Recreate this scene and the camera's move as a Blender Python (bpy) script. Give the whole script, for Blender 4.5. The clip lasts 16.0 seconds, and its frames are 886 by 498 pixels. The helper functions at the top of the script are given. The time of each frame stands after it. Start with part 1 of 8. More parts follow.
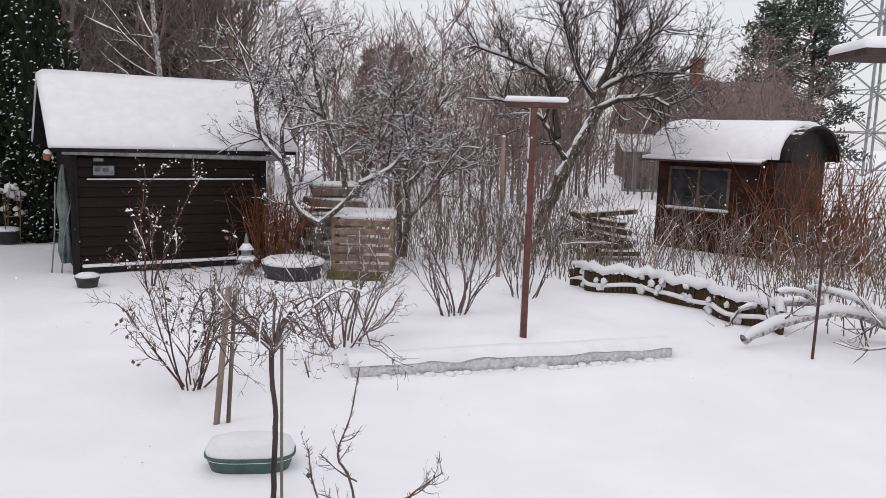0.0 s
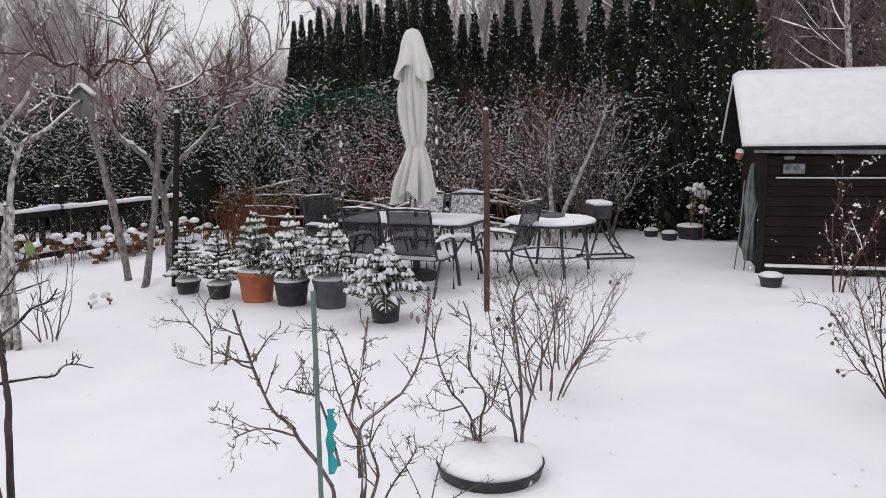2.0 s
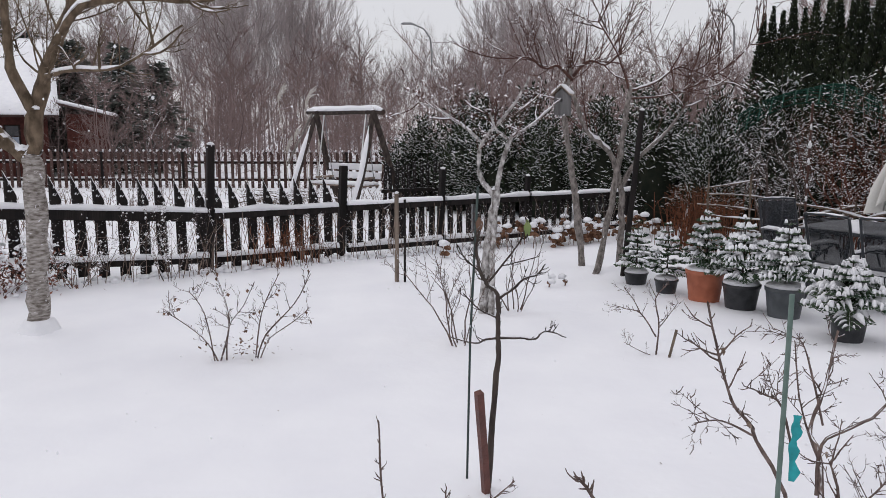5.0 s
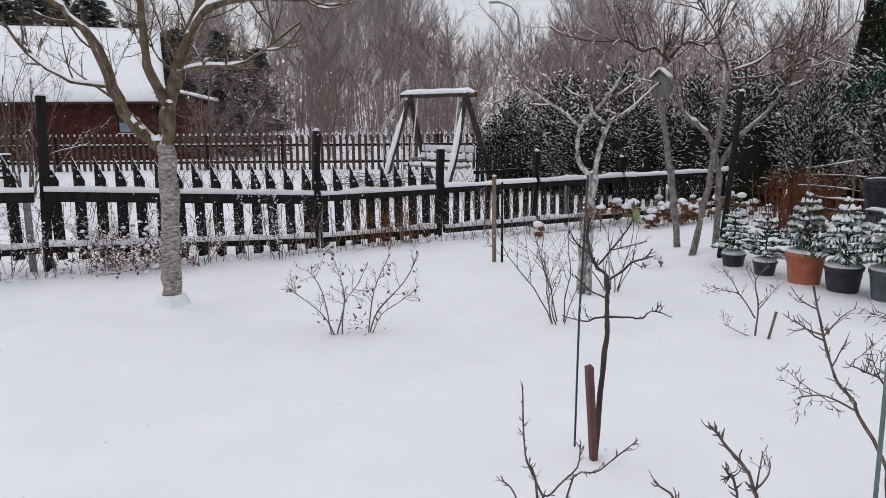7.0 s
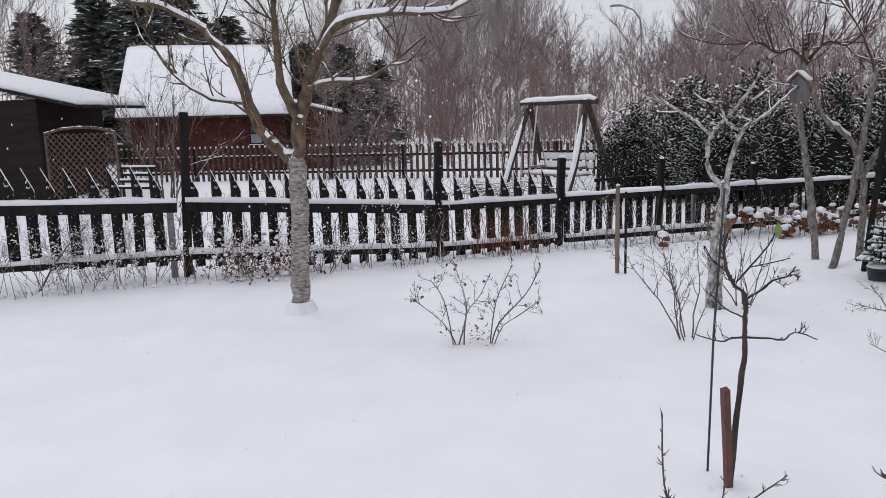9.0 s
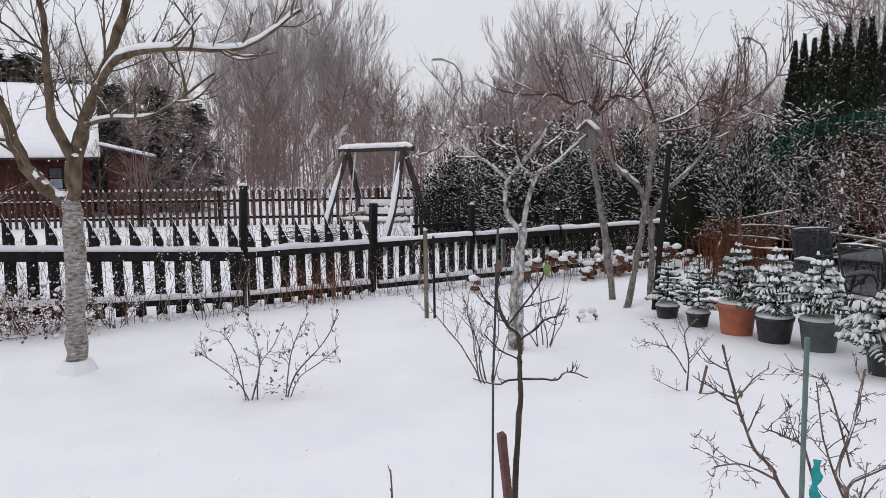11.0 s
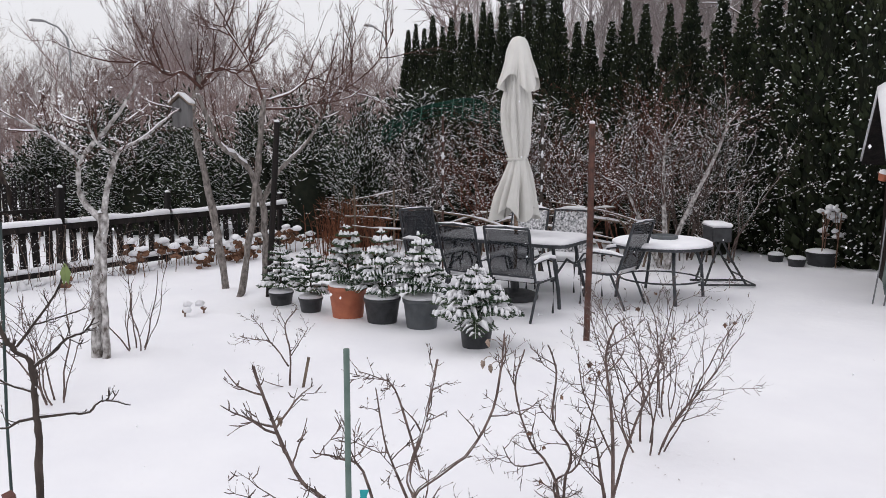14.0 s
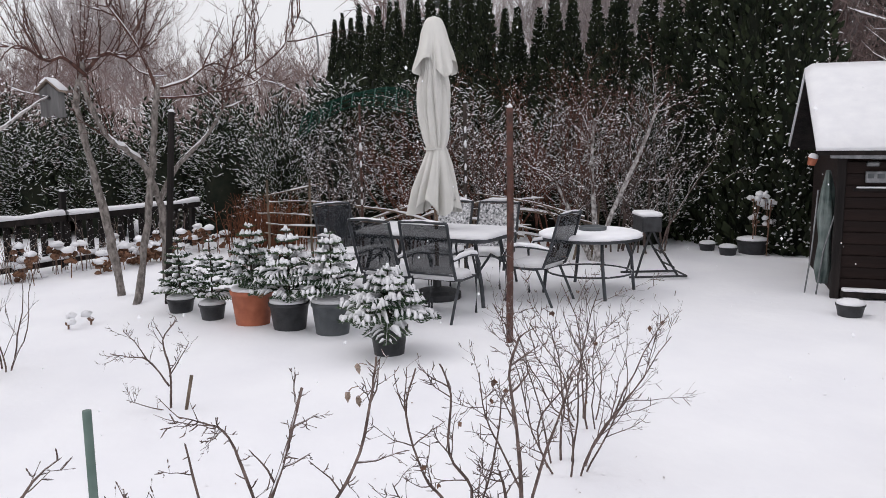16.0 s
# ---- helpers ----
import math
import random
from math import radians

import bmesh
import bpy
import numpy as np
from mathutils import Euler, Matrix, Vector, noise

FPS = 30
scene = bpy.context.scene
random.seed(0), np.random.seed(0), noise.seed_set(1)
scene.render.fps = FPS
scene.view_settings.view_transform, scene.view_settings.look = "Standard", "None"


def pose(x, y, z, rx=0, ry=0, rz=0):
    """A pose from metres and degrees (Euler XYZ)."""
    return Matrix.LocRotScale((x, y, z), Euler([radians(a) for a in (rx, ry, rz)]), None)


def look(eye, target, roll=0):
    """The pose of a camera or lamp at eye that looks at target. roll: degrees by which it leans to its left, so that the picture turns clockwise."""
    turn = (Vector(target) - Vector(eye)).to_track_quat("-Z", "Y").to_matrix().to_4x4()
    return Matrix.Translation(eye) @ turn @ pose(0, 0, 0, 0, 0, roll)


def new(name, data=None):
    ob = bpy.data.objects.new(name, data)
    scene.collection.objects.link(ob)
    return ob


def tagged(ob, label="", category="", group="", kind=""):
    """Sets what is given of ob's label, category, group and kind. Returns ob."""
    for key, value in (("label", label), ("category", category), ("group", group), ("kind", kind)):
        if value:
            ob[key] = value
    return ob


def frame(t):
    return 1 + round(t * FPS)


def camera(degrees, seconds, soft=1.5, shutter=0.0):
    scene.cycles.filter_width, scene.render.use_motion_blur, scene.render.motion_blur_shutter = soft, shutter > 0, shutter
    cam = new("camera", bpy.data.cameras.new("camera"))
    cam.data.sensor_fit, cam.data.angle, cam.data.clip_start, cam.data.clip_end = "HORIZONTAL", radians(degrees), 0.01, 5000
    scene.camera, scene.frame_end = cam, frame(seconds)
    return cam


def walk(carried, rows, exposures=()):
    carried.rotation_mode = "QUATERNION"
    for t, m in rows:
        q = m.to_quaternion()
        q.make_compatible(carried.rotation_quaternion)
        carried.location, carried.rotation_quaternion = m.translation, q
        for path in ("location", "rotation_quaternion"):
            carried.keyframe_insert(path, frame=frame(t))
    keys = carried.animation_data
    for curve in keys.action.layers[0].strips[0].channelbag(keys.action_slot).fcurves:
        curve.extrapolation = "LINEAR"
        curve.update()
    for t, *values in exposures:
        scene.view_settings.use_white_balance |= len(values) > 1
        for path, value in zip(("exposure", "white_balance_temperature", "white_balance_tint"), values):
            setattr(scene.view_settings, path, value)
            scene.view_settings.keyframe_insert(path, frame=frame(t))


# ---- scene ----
cam = camera(59.7, 16.0, 0.75)
PATH = [
    (0, (-0.101, 0.076, 1.95), (-0.337, 2.041, 1.659), 1.8),
    (0.5, (-0.219, 0.071, 1.901), (-0.867, 1.94, 1.607), 0.9),
    (1, (-0.448, 0.14, 1.851), (-1.43, 1.858, 1.559), 0.0),
    (1.5, (-0.546, 0.101, 1.862), (-1.848, 1.59, 1.567), -0.7),
    (1.8, (-0.522, 0.101, 1.882), (-2.013, 1.401, 1.584), -0.8),
    (2, (-0.549, 0.105, 1.859), (-2.132, 1.291, 1.564), -0.8),
    (2.5, (-0.498, 0.083, 1.871), (-2.222, 1.051, 1.572), -0.5),
    (3, (-0.46, 0.065, 1.882), (-2.268, 0.865, 1.58), -0.3),
    (3.5, (-0.491, 0.067, 1.877), (-2.375, 0.667, 1.574), -0.7),
    (4, (-0.472, 0.049, 1.88), (-2.403, 0.471, 1.575), -0.8),
    (4.5, (-0.421, 0.017, 1.889), (-2.378, 0.295, 1.582), -0.3),
    (4.7, (-0.454, -0.026, 1.864), (-2.418, 0.202, 1.562), -0.0),
    (6.8, (-0.123, -0.251, 1.956), (-2.093, -0.279, 1.611), -0.6),
    (7, (-0.114, -0.263, 1.952), (-2.082, -0.315, 1.6), -0.6),
    (7.5, (-0.135, -0.284, 1.951), (-2.095, -0.449, 1.589), -0.8),
    (8, (-0.082, -0.324, 1.986), (-2.026, -0.614, 1.619), -1.1),
    (8.2, (-0.09, -0.332, 1.995), (-2.028, -0.673, 1.64), -1.2),
    (10.3, (-0.229, -0.161, 1.979), (-2.204, -0.397, 1.767), -1.6),
    (10.5, (-0.261, -0.115, 1.973), (-2.244, -0.256, 1.758), -1.6),
    (11, (-0.385, -0.022, 1.928), (-2.372, 0.057, 1.712), -0.9),
    (11.5, (-0.365, 0.088, 1.958), (-2.335, 0.349, 1.739), -0.3),
    (12, (-0.413, 0.158, 1.944), (-2.354, 0.591, 1.735), 0.2),
    (12.5, (-0.568, 0.21, 1.93), (-2.458, 0.829, 1.722), 0.8),
    (13, (-0.677, 0.244, 1.934), (-2.47, 1.103, 1.719), 0.3),
    (13.5, (-0.792, 0.328, 1.902), (-2.544, 1.259, 1.652), 0.3),
    (14, (-0.873, 0.505, 1.909), (-2.613, 1.452, 1.637), 0.1),
    (14.5, (-0.962, 0.634, 1.867), (-2.701, 1.585, 1.599), -0.0),
    (15, (-1.063, 0.814, 1.863), (-2.795, 1.773, 1.579), -0.2),
    (15.5, (-1.204, 0.914, 1.865), (-2.903, 1.928, 1.577), -0.9),
    (16, (-1.277, 1.061, 1.849), (-2.939, 2.137, 1.561), -0.7),
]
walk(cam, [(t, look(eye, target, roll)) for t, eye, target, roll in PATH], [(0, 0.0, 6500, 10), (4.0, 0.0, 6500, 10), (4.7, -0.13, 6450, 10), (7, -0.2, 6300, 9), (8.2, -0.2, 6250, 9), (10.5, -0.15, 6300, 9), (12, 0.0, 6500, 10), (16, 0.1, 6500, 10)])

# ---- world, sun ----
world = bpy.data.worlds.new("overcast")
scene.world = world
world.use_nodes = True
wn, wl = world.node_tree.nodes, world.node_tree.links
wn.clear()
w_out = wn.new("ShaderNodeOutputWorld")
w_add = wn.new("ShaderNodeAddShader")
w_sky = wn.new("ShaderNodeTexSky")
w_sky.sky_type, w_sky.sun_disc = "NISHITA", False
w_sky.sun_elevation, w_sky.sun_rotation = radians(24), radians(200)
w_bg1 = wn.new("ShaderNodeBackground")
w_bg1.inputs["Strength"].default_value = 0.012
wl.new(w_sky.outputs[0], w_bg1.inputs["Color"])
w_tc = wn.new("ShaderNodeTexCoord")
w_sep = wn.new("ShaderNodeSeparateXYZ")
w_ramp = wn.new("ShaderNodeValToRGB")
w_ramp.color_ramp.elements[0].position, w_ramp.color_ramp.elements[0].color = 0.0, (0.63, 0.62, 0.642, 1)
w_ramp.color_ramp.elements[1].position, w_ramp.color_ramp.elements[1].color = 0.9, (0.84, 0.825, 0.86, 1)
w_bg2 = wn.new("ShaderNodeBackground")
w_bg2.inputs["Strength"].default_value = 1.12
wl.new(w_tc.outputs["Generated"], w_sep.inputs[0])
wl.new(w_sep.outputs["Z"], w_ramp.inputs[0])
wl.new(w_ramp.outputs[0], w_bg2.inputs["Color"])
wl.new(w_bg1.outputs[0], w_add.inputs[0])
wl.new(w_bg2.outputs[0], w_add.inputs[1])
wl.new(w_add.outputs[0], w_out.inputs[0])
sun_data = bpy.data.lights.new("sun", "SUN")
sun_data.energy, sun_data.angle, sun_data.color = 0.35, radians(25), (1.0, 0.97, 0.93)
sun = new("sun", sun_data)
sun.matrix_world = look((0, 0, 30), (7, 10, 12))

# ---- materials ----


def material(name, dark, light, scale=8.0, rough=0.8, bump=0.2, bump_scale=40.0, metal=0.0, snow=0.0, island=0.0, stretch=(1, 1, 1), alpha=1.0, stuck=0.0):
    """A noise-mottled surface. snow: how much lying snow the upward faces carry. island: how far loose pieces differ."""
    m = bpy.data.materials.new(name)
    m.use_nodes = True
    n, l = m.node_tree.nodes, m.node_tree.links
    b = n["Principled BSDF"]
    b.inputs["Roughness"].default_value, b.inputs["Metallic"].default_value = rough, metal
    b.inputs["Alpha"].default_value = alpha
    if rough > 0.62:
        b.inputs["Specular IOR Level"].default_value = 0.22
    tc, mp = n.new("ShaderNodeTexCoord"), n.new("ShaderNodeMapping")
    mp.inputs["Scale"].default_value = stretch
    l.new(tc.outputs["Object"], mp.inputs[0])
    nz = n.new("ShaderNodeTexNoise")
    nz.inputs["Scale"].default_value, nz.inputs["Detail"].default_value = scale, 6
    l.new(mp.outputs[0], nz.inputs["Vector"])
    rp = n.new("ShaderNodeValToRGB")
    rp.color_ramp.elements[0].position, rp.color_ramp.elements[0].color = 0.33, (*dark, 1)
    rp.color_ramp.elements[1].position, rp.color_ramp.elements[1].color = 0.68, (*light, 1)
    l.new(nz.outputs[0], rp.inputs[0])
    col = rp.outputs[0]
    if island:
        ge, hs, ma = n.new("ShaderNodeNewGeometry"), n.new("ShaderNodeHueSaturation"), n.new("ShaderNodeMath")
        ma.operation = "MULTIPLY_ADD"
        ma.inputs[1].default_value, ma.inputs[2].default_value = island, 1 - island / 2
        l.new(ge.outputs["Random Per Island"], ma.inputs[0])
        l.new(ma.outputs[0], hs.inputs["Value"])
        l.new(col, hs.inputs["Color"])
        col = hs.outputs[0]
    else:
        oi, hs, ma = n.new("ShaderNodeObjectInfo"), n.new("ShaderNodeHueSaturation"), n.new("ShaderNodeMath")
        ma.operation = "MULTIPLY_ADD"
        ma.inputs[1].default_value, ma.inputs[2].default_value = 0.25, 0.875
        l.new(oi.outputs["Random"], ma.inputs[0])
        l.new(ma.outputs[0], hs.inputs["Value"])
        l.new(col, hs.inputs["Color"])
        col = hs.outputs[0]
    if snow:
        ge2, sp, n2 = n.new("ShaderNodeNewGeometry"), n.new("ShaderNodeSeparateXYZ"), n.new("ShaderNodeTexNoise")
        n2.inputs["Scale"].default_value, n2.inputs["Detail"].default_value = 9.0, 3
        l.new(tc.outputs["Object"], n2.inputs["Vector"])
        l.new(ge2.outputs["Normal"], sp.inputs[0])
        ad, mr, mx = n.new("ShaderNodeMath"), n.new("ShaderNodeMapRange"), n.new("ShaderNodeMix")
        ad.operation = "ADD"
        l.new(sp.outputs["Z"], ad.inputs[0])
        l.new(n2.outputs[0], ad.inputs[1])
        mr.inputs["From Min"].default_value, mr.inputs["From Max"].default_value = 1.5 - snow, 1.62 - snow
        l.new(ad.outputs[0], mr.inputs["Value"])
        mx.data_type = "RGBA"
        mx.inputs["B"].default_value = (0.82, 0.82, 0.85, 1)
        l.new(mr.outputs[0], mx.inputs["Factor"])
        l.new(col, mx.inputs["A"])
        col = mx.outputs["Result"]
    if stuck:
        # wet snow clinging in specks
        n4, r4, m4 = n.new("ShaderNodeTexNoise"), n.new("ShaderNodeMapRange"), n.new("ShaderNodeMix")
        n4.inputs["Scale"].default_value, n4.inputs["Detail"].default_value = 34.0, 4
        l.new(tc.outputs["Object"], n4.inputs["Vector"])
        r4.inputs["From Min"].default_value, r4.inputs["From Max"].default_value = stuck, stuck + 0.03
        l.new(n4.outputs[0], r4.inputs["Value"])
        m4.data_type = "RGBA"
        m4.inputs["B"].default_value = (0.8, 0.8, 0.83, 1)
        l.new(r4.outputs[0], m4.inputs["Factor"])
        l.new(col, m4.inputs["A"])
        col = m4.outputs["Result"]
    l.new(col, b.inputs["Base Color"])
    if bump:
        n3, bp = n.new("ShaderNodeTexNoise"), n.new("ShaderNodeBump")
        n3.inputs["Scale"].default_value, n3.inputs["Detail"].default_value = bump_scale, 5
        l.new(mp.outputs[0], n3.inputs["Vector"])
        bp.inputs["Strength"].default_value, bp.inputs["Distance"].default_value = bump, 0.02
        l.new(n3.outputs[0], bp.inputs["Height"])
        l.new(bp.outputs[0], b.inputs["Normal"])
    return m


SNOW = material("snow", (0.80, 0.80, 0.835), (0.85, 0.85, 0.875), 1.3, 0.65, 0.25, 9.0)
SNOWCAP = material("lying_snow", (0.80, 0.80, 0.83), (0.86, 0.86, 0.88), 6, 0.65, 0.3, 40.0)
BARK = material("bark", (0.085, 0.064, 0.048), (0.21, 0.165, 0.125), 18, 0.85, 0.5, 60, snow=0.35, stretch=(1, 1, 0.3))
BARK_GREY = material("grey_bark", (0.09, 0.078, 0.07), (0.30, 0.27, 0.25), 30, 0.85, 0.6, 70, snow=0.40, stretch=(1, 1, 0.5))
BARK_OLIVE = material("olive_bark", (0.06, 0.043, 0.028), (0.19, 0.14, 0.097), 14, 0.85, 0.6, 60, snow=0.36, stretch=(1, 1, 0.6))
BARK_APPLE = material("snow_flecked_bark", (0.15, 0.125, 0.105), (0.54, 0.50, 0.47), 16, 0.85, 0.8, 60, snow=0.30, stretch=(1, 1, 3.2), stuck=0.66)
BARK_DARK = material("dark_bark", (0.03, 0.024, 0.022), (0.09, 0.07, 0.06), 18, 0.85, 0.5, 60, snow=0.42, stretch=(1, 1, 0.3))
BARK_PALE = material("limewashed_bark", (0.11, 0.093, 0.082), (0.72, 0.70, 0.69), 22, 0.85, 0.8, 70, snow=0.42, stretch=(1, 1, 0.7))
BARK_SNOWY = material("snow_plastered_bark", (0.045, 0.034, 0.028), (0.15, 0.118, 0.10), 18, 0.85, 0.6, 60, snow=0.72, stretch=(1, 1, 0.4), stuck=0.62)
TWIG = material("twig_bark", (0.072, 0.051, 0.046), (0.20, 0.147, 0.13), 20, 0.8, 0, 60, snow=0.18)
TWIG_RED = material("reddish_twig_bark", (0.055, 0.030, 0.026), (0.14, 0.072, 0.058), 20, 0.8, 0, 60, snow=0.2)
TWIG_RUST = material("rust_brown_twig_bark", (0.075, 0.030, 0.022), (0.20, 0.085, 0.058), 12, 0.85, 0, 60, snow=0.06)
TWIG_SNOWY = material("snowy_twig_bark", (0.065, 0.047, 0.042), (0.17, 0.13, 0.115), 20, 0.85, 0, 60, snow=0.50)
# twigs of the far woods: distance haze painted in as paler, greyer bark
TWIG_HAZE = material("hazy_far_twigs", (0.25, 0.215, 0.212), (0.42, 0.37, 0.365), 0.4, 0.9, 0, 40, island=0.5)
TWIG_HAZE_BROWN = material("hazy_far_brown_twigs", (0.15, 0.105, 0.098), (0.28, 0.21, 0.20), 0.4, 0.9, 0, 40, island=0.5)
STALK = material("dry_stalks", (0.10, 0.072, 0.06), (0.27, 0.205, 0.17), 3, 0.9, 0, 40, island=0.7, snow=0.42)
RUST_STALK = material("rusty_stalks", (0.10, 0.04, 0.022), (0.22, 0.09, 0.05), 3, 0.9, 0, 40, island=0.7)
THUJA = material("thuja_sprays", (0.009, 0.015, 0.008), (0.034, 0.043, 0.020), 3, 0.75, 0, 40, island=0.8)
# near-black colour for the shade deep inside evergreens
INNER_SHADE = material("foliage_inner_shade", (0.008, 0.012, 0.008), (0.02, 0.022, 0.014), 8, 0.95, 0.4, 20)
SPRUCE = material("spruce_needles", (0.020, 0.042, 0.025), (0.075, 0.11, 0.058), 4, 0.7, 0, 40, island=0.7)
YEW = material("dark_needles", (0.009, 0.015, 0.008), (0.036, 0.046, 0.024), 3, 0.75, 0, 40, island=0.8)
WOOD_BLACK = material("black_stained_wood", (0.006, 0.005, 0.005), (0.022, 0.017, 0.016), 10, 0.75, 0.5, 50, snow=0.08, stretch=(1, 1, 0.12))
WOOD_PICKET = material("snow_flecked_black_wood", (0.006, 0.005, 0.005), (0.022, 0.017, 0.016), 10, 0.75, 0.5, 50, snow=0.08, stretch=(1, 1, 0.12), stuck=0.64)
WOOD_BROWN = material("dark_brown_boards", (0.007, 0.0036, 0.003), (0.020, 0.0095, 0.0075), 7, 0.7, 0.5, 40, stretch=(0.15, 1, 1))
HUT_BOARDS = material("rusty_dark_boards", (0.016, 0.007, 0.006), (0.055, 0.021, 0.014), 6, 0.8, 0.5, 40)
# needles of distant spruces, lightened and greyed to paint in the haze
SPRUCE_HAZE = material("hazy_far_needles", (0.06, 0.07, 0.062), (0.14, 0.15, 0.13), 1, 0.8, 0, 40, island=0.6)
WOOD_RED = material("red_brown_boards", (0.045, 0.013, 0.010), (0.09, 0.028, 0.021), 7, 0.75, 0.4, 40)
WOOD_GREY = material("weathered_wood", (0.13, 0.10, 0.08), (0.31, 0.25, 0.2), 9, 0.85, 0.5, 60, snow=0.2, stretch=(1, 1, 0.15))
PALING = material("weathered_brown_palings", (0.04, 0.022, 0.019), (0.10, 0.062, 0.054), 7, 0.85, 0.4, 40, stretch=(1, 1, 0.2), stuck=0.66)
LATTICE = material("brown_lattice_wood", (0.075, 0.05, 0.04), (0.17, 0.12, 0.10), 9, 0.85, 0.4, 60, snow=0.25)
WOOD_TAN = material("raw_pallet_wood", (0.14, 0.092, 0.066), (0.30, 0.215, 0.16), 9, 0.85, 0.4, 60, snow=0.2, stuck=0.66)
STEEL_BROWN = material("brown_painted_steel", (0.045, 0.020, 0.015), (0.11, 0.045, 0.032), 14, 0.55, 0.25, 80, metal=0.2)
STEEL_RED = material("red_primed_steel", (0.08, 0.026, 0.02), (0.16, 0.056, 0.042), 12, 0.6, 0.3, 80, metal=0.1)
STEEL_GREY = material("galvanised_steel", (0.16, 0.165, 0.175), (0.30, 0.305, 0.315), 16, 0.5, 0.1, 80, metal=0.5)
FRAME_GREY = material("grey_powder_coat", (0.025, 0.028, 0.033), (0.055, 0.06, 0.068), 12, 0.45, 0.1, 80, metal=0.3, snow=0.12)
SLING = material("woven_sling", (0.025, 0.028, 0.034), (0.05, 0.055, 0.063), 40, 0.8, 0.4, 300, alpha=0.62)
SLING_SNOWY = material("snow_stuck_sling", (0.05, 0.055, 0.06), (0.78, 0.78, 0.8), 34, 0.8, 0.4, 120)
CANVAS = material("cream_canvas", (0.60, 0.59, 0.56), (0.68, 0.67, 0.635), 3, 0.85, 0.25, 90)
TERRACOTTA = material("terracotta_plastic", (0.30, 0.085, 0.042), (0.42, 0.135, 0.07), 9, 0.6, 0.15, 60)
POT_BLACK = material("black_plastic", (0.012, 0.013, 0.015), (0.040, 0.042, 0.046), 12, 0.5, 0.15, 60)
POT_GREY = material("grey_plastic", (0.055, 0.062, 0.068), (0.10, 0.11, 0.118), 9, 0.5, 0.1, 60)
TROUGH_GREEN = material("green_plastic", (0.028, 0.062, 0.058), (0.06, 0.11, 0.10), 8, 0.5, 0.1, 60)
ROD_DARK = material("dark_coated_rod", (0.012, 0.028, 0.026), (0.03, 0.055, 0.05), 14, 0.5, 0.1, 60)
ROD_GREEN = material("green_coated_cane", (0.08, 0.135, 0.115), (0.15, 0.215, 0.19), 14, 0.5, 0.1, 60)
RIBBON = material("turquoise_ribbon", (0.0, 0.22, 0.24), (0.01, 0.36, 0.38), 20, 0.5, 0.1, 60)
LEAF_TAN = material("curled_tan_leaves", (0.17, 0.12, 0.09), (0.42, 0.34, 0.28), 30, 0.8, 0, 40, snow=0.35)
FLOWER_DRY = material("dry_flower_heads", (0.085, 0.04, 0.026), (0.23, 0.125, 0.075), 30, 0.85, 0.4, 60, island=0.5)
DEAD_LEAF = material("dead_leaves", (0.10, 0.055, 0.038), (0.23, 0.14, 0.10), 10, 0.8, 0, 40, island=0.6, snow=0.2)
MOSSY = material("mossy_wood", (0.06, 0.065, 0.02), (0.15, 0.145, 0.05), 12, 0.9, 0.5, 50)
LEAF_GREEN = material("green_leaf", (0.10, 0.15, 0.04), (0.2, 0.25, 0.09), 8, 0.6, 0.1, 40)
LOG_BROWN = material("brushwood_edging", (0.028, 0.019, 0.010), (0.10, 0.066, 0.032), 12, 0.9, 0.6, 60, stretch=(1, 1, 0.2))
NET_GREEN = material("green_netting", (0.010, 0.045, 0.032), (0.02, 0.085, 0.06), 20, 0.7, 0, 40)
TARP = material("grey_green_tarpaulin", (0.05, 0.08, 0.075), (0.20, 0.235, 0.225), 6, 0.6, 0.3, 12)
GLASS_DARK = material("dark_window_glass", (0.02, 0.022, 0.025), (0.06, 0.06, 0.065), 3, 0.12, 0, 40)
BLIND = material("pale_window_blind", (0.20, 0.235, 0.29), (0.30, 0.34, 0.40), 3, 0.4, 0, 40)
WHITE_PAINT = material("white_paint", (0.6, 0.6, 0.6), (0.8, 0.8, 0.8), 9, 0.6, 0.1, 60)
BRICK_RED = material("orange_brick", (0.18, 0.05, 0.025), (0.34, 0.11, 0.055), 20, 0.85, 0.3, 60)
# brown of the far house, made paler to carry the haze
ROOF_HAZE = material("hazy_far_brown_roofing", (0.11, 0.08, 0.075), (0.17, 0.13, 0.12), 2, 0.85, 0.3, 30)
BOX_GREY = material("silvered_wood", (0.085, 0.082, 0.082), (0.18, 0.176, 0.176), 9, 0.85, 0.4, 60, stretch=(1, 1, 0.2))
ROOF_BROWN = material("brown_roofing", (0.05, 0.03, 0.027), (0.10, 0.065, 0.058), 4, 0.85, 0.3, 30)
LAMP_STEEL = material("street_lamp_steel", (0.20, 0.205, 0.215), (0.32, 0.325, 0.33), 3, 0.6, 0.05, 30)

# ---- mesh helpers ----
Z = Vector((0, 0, 1))


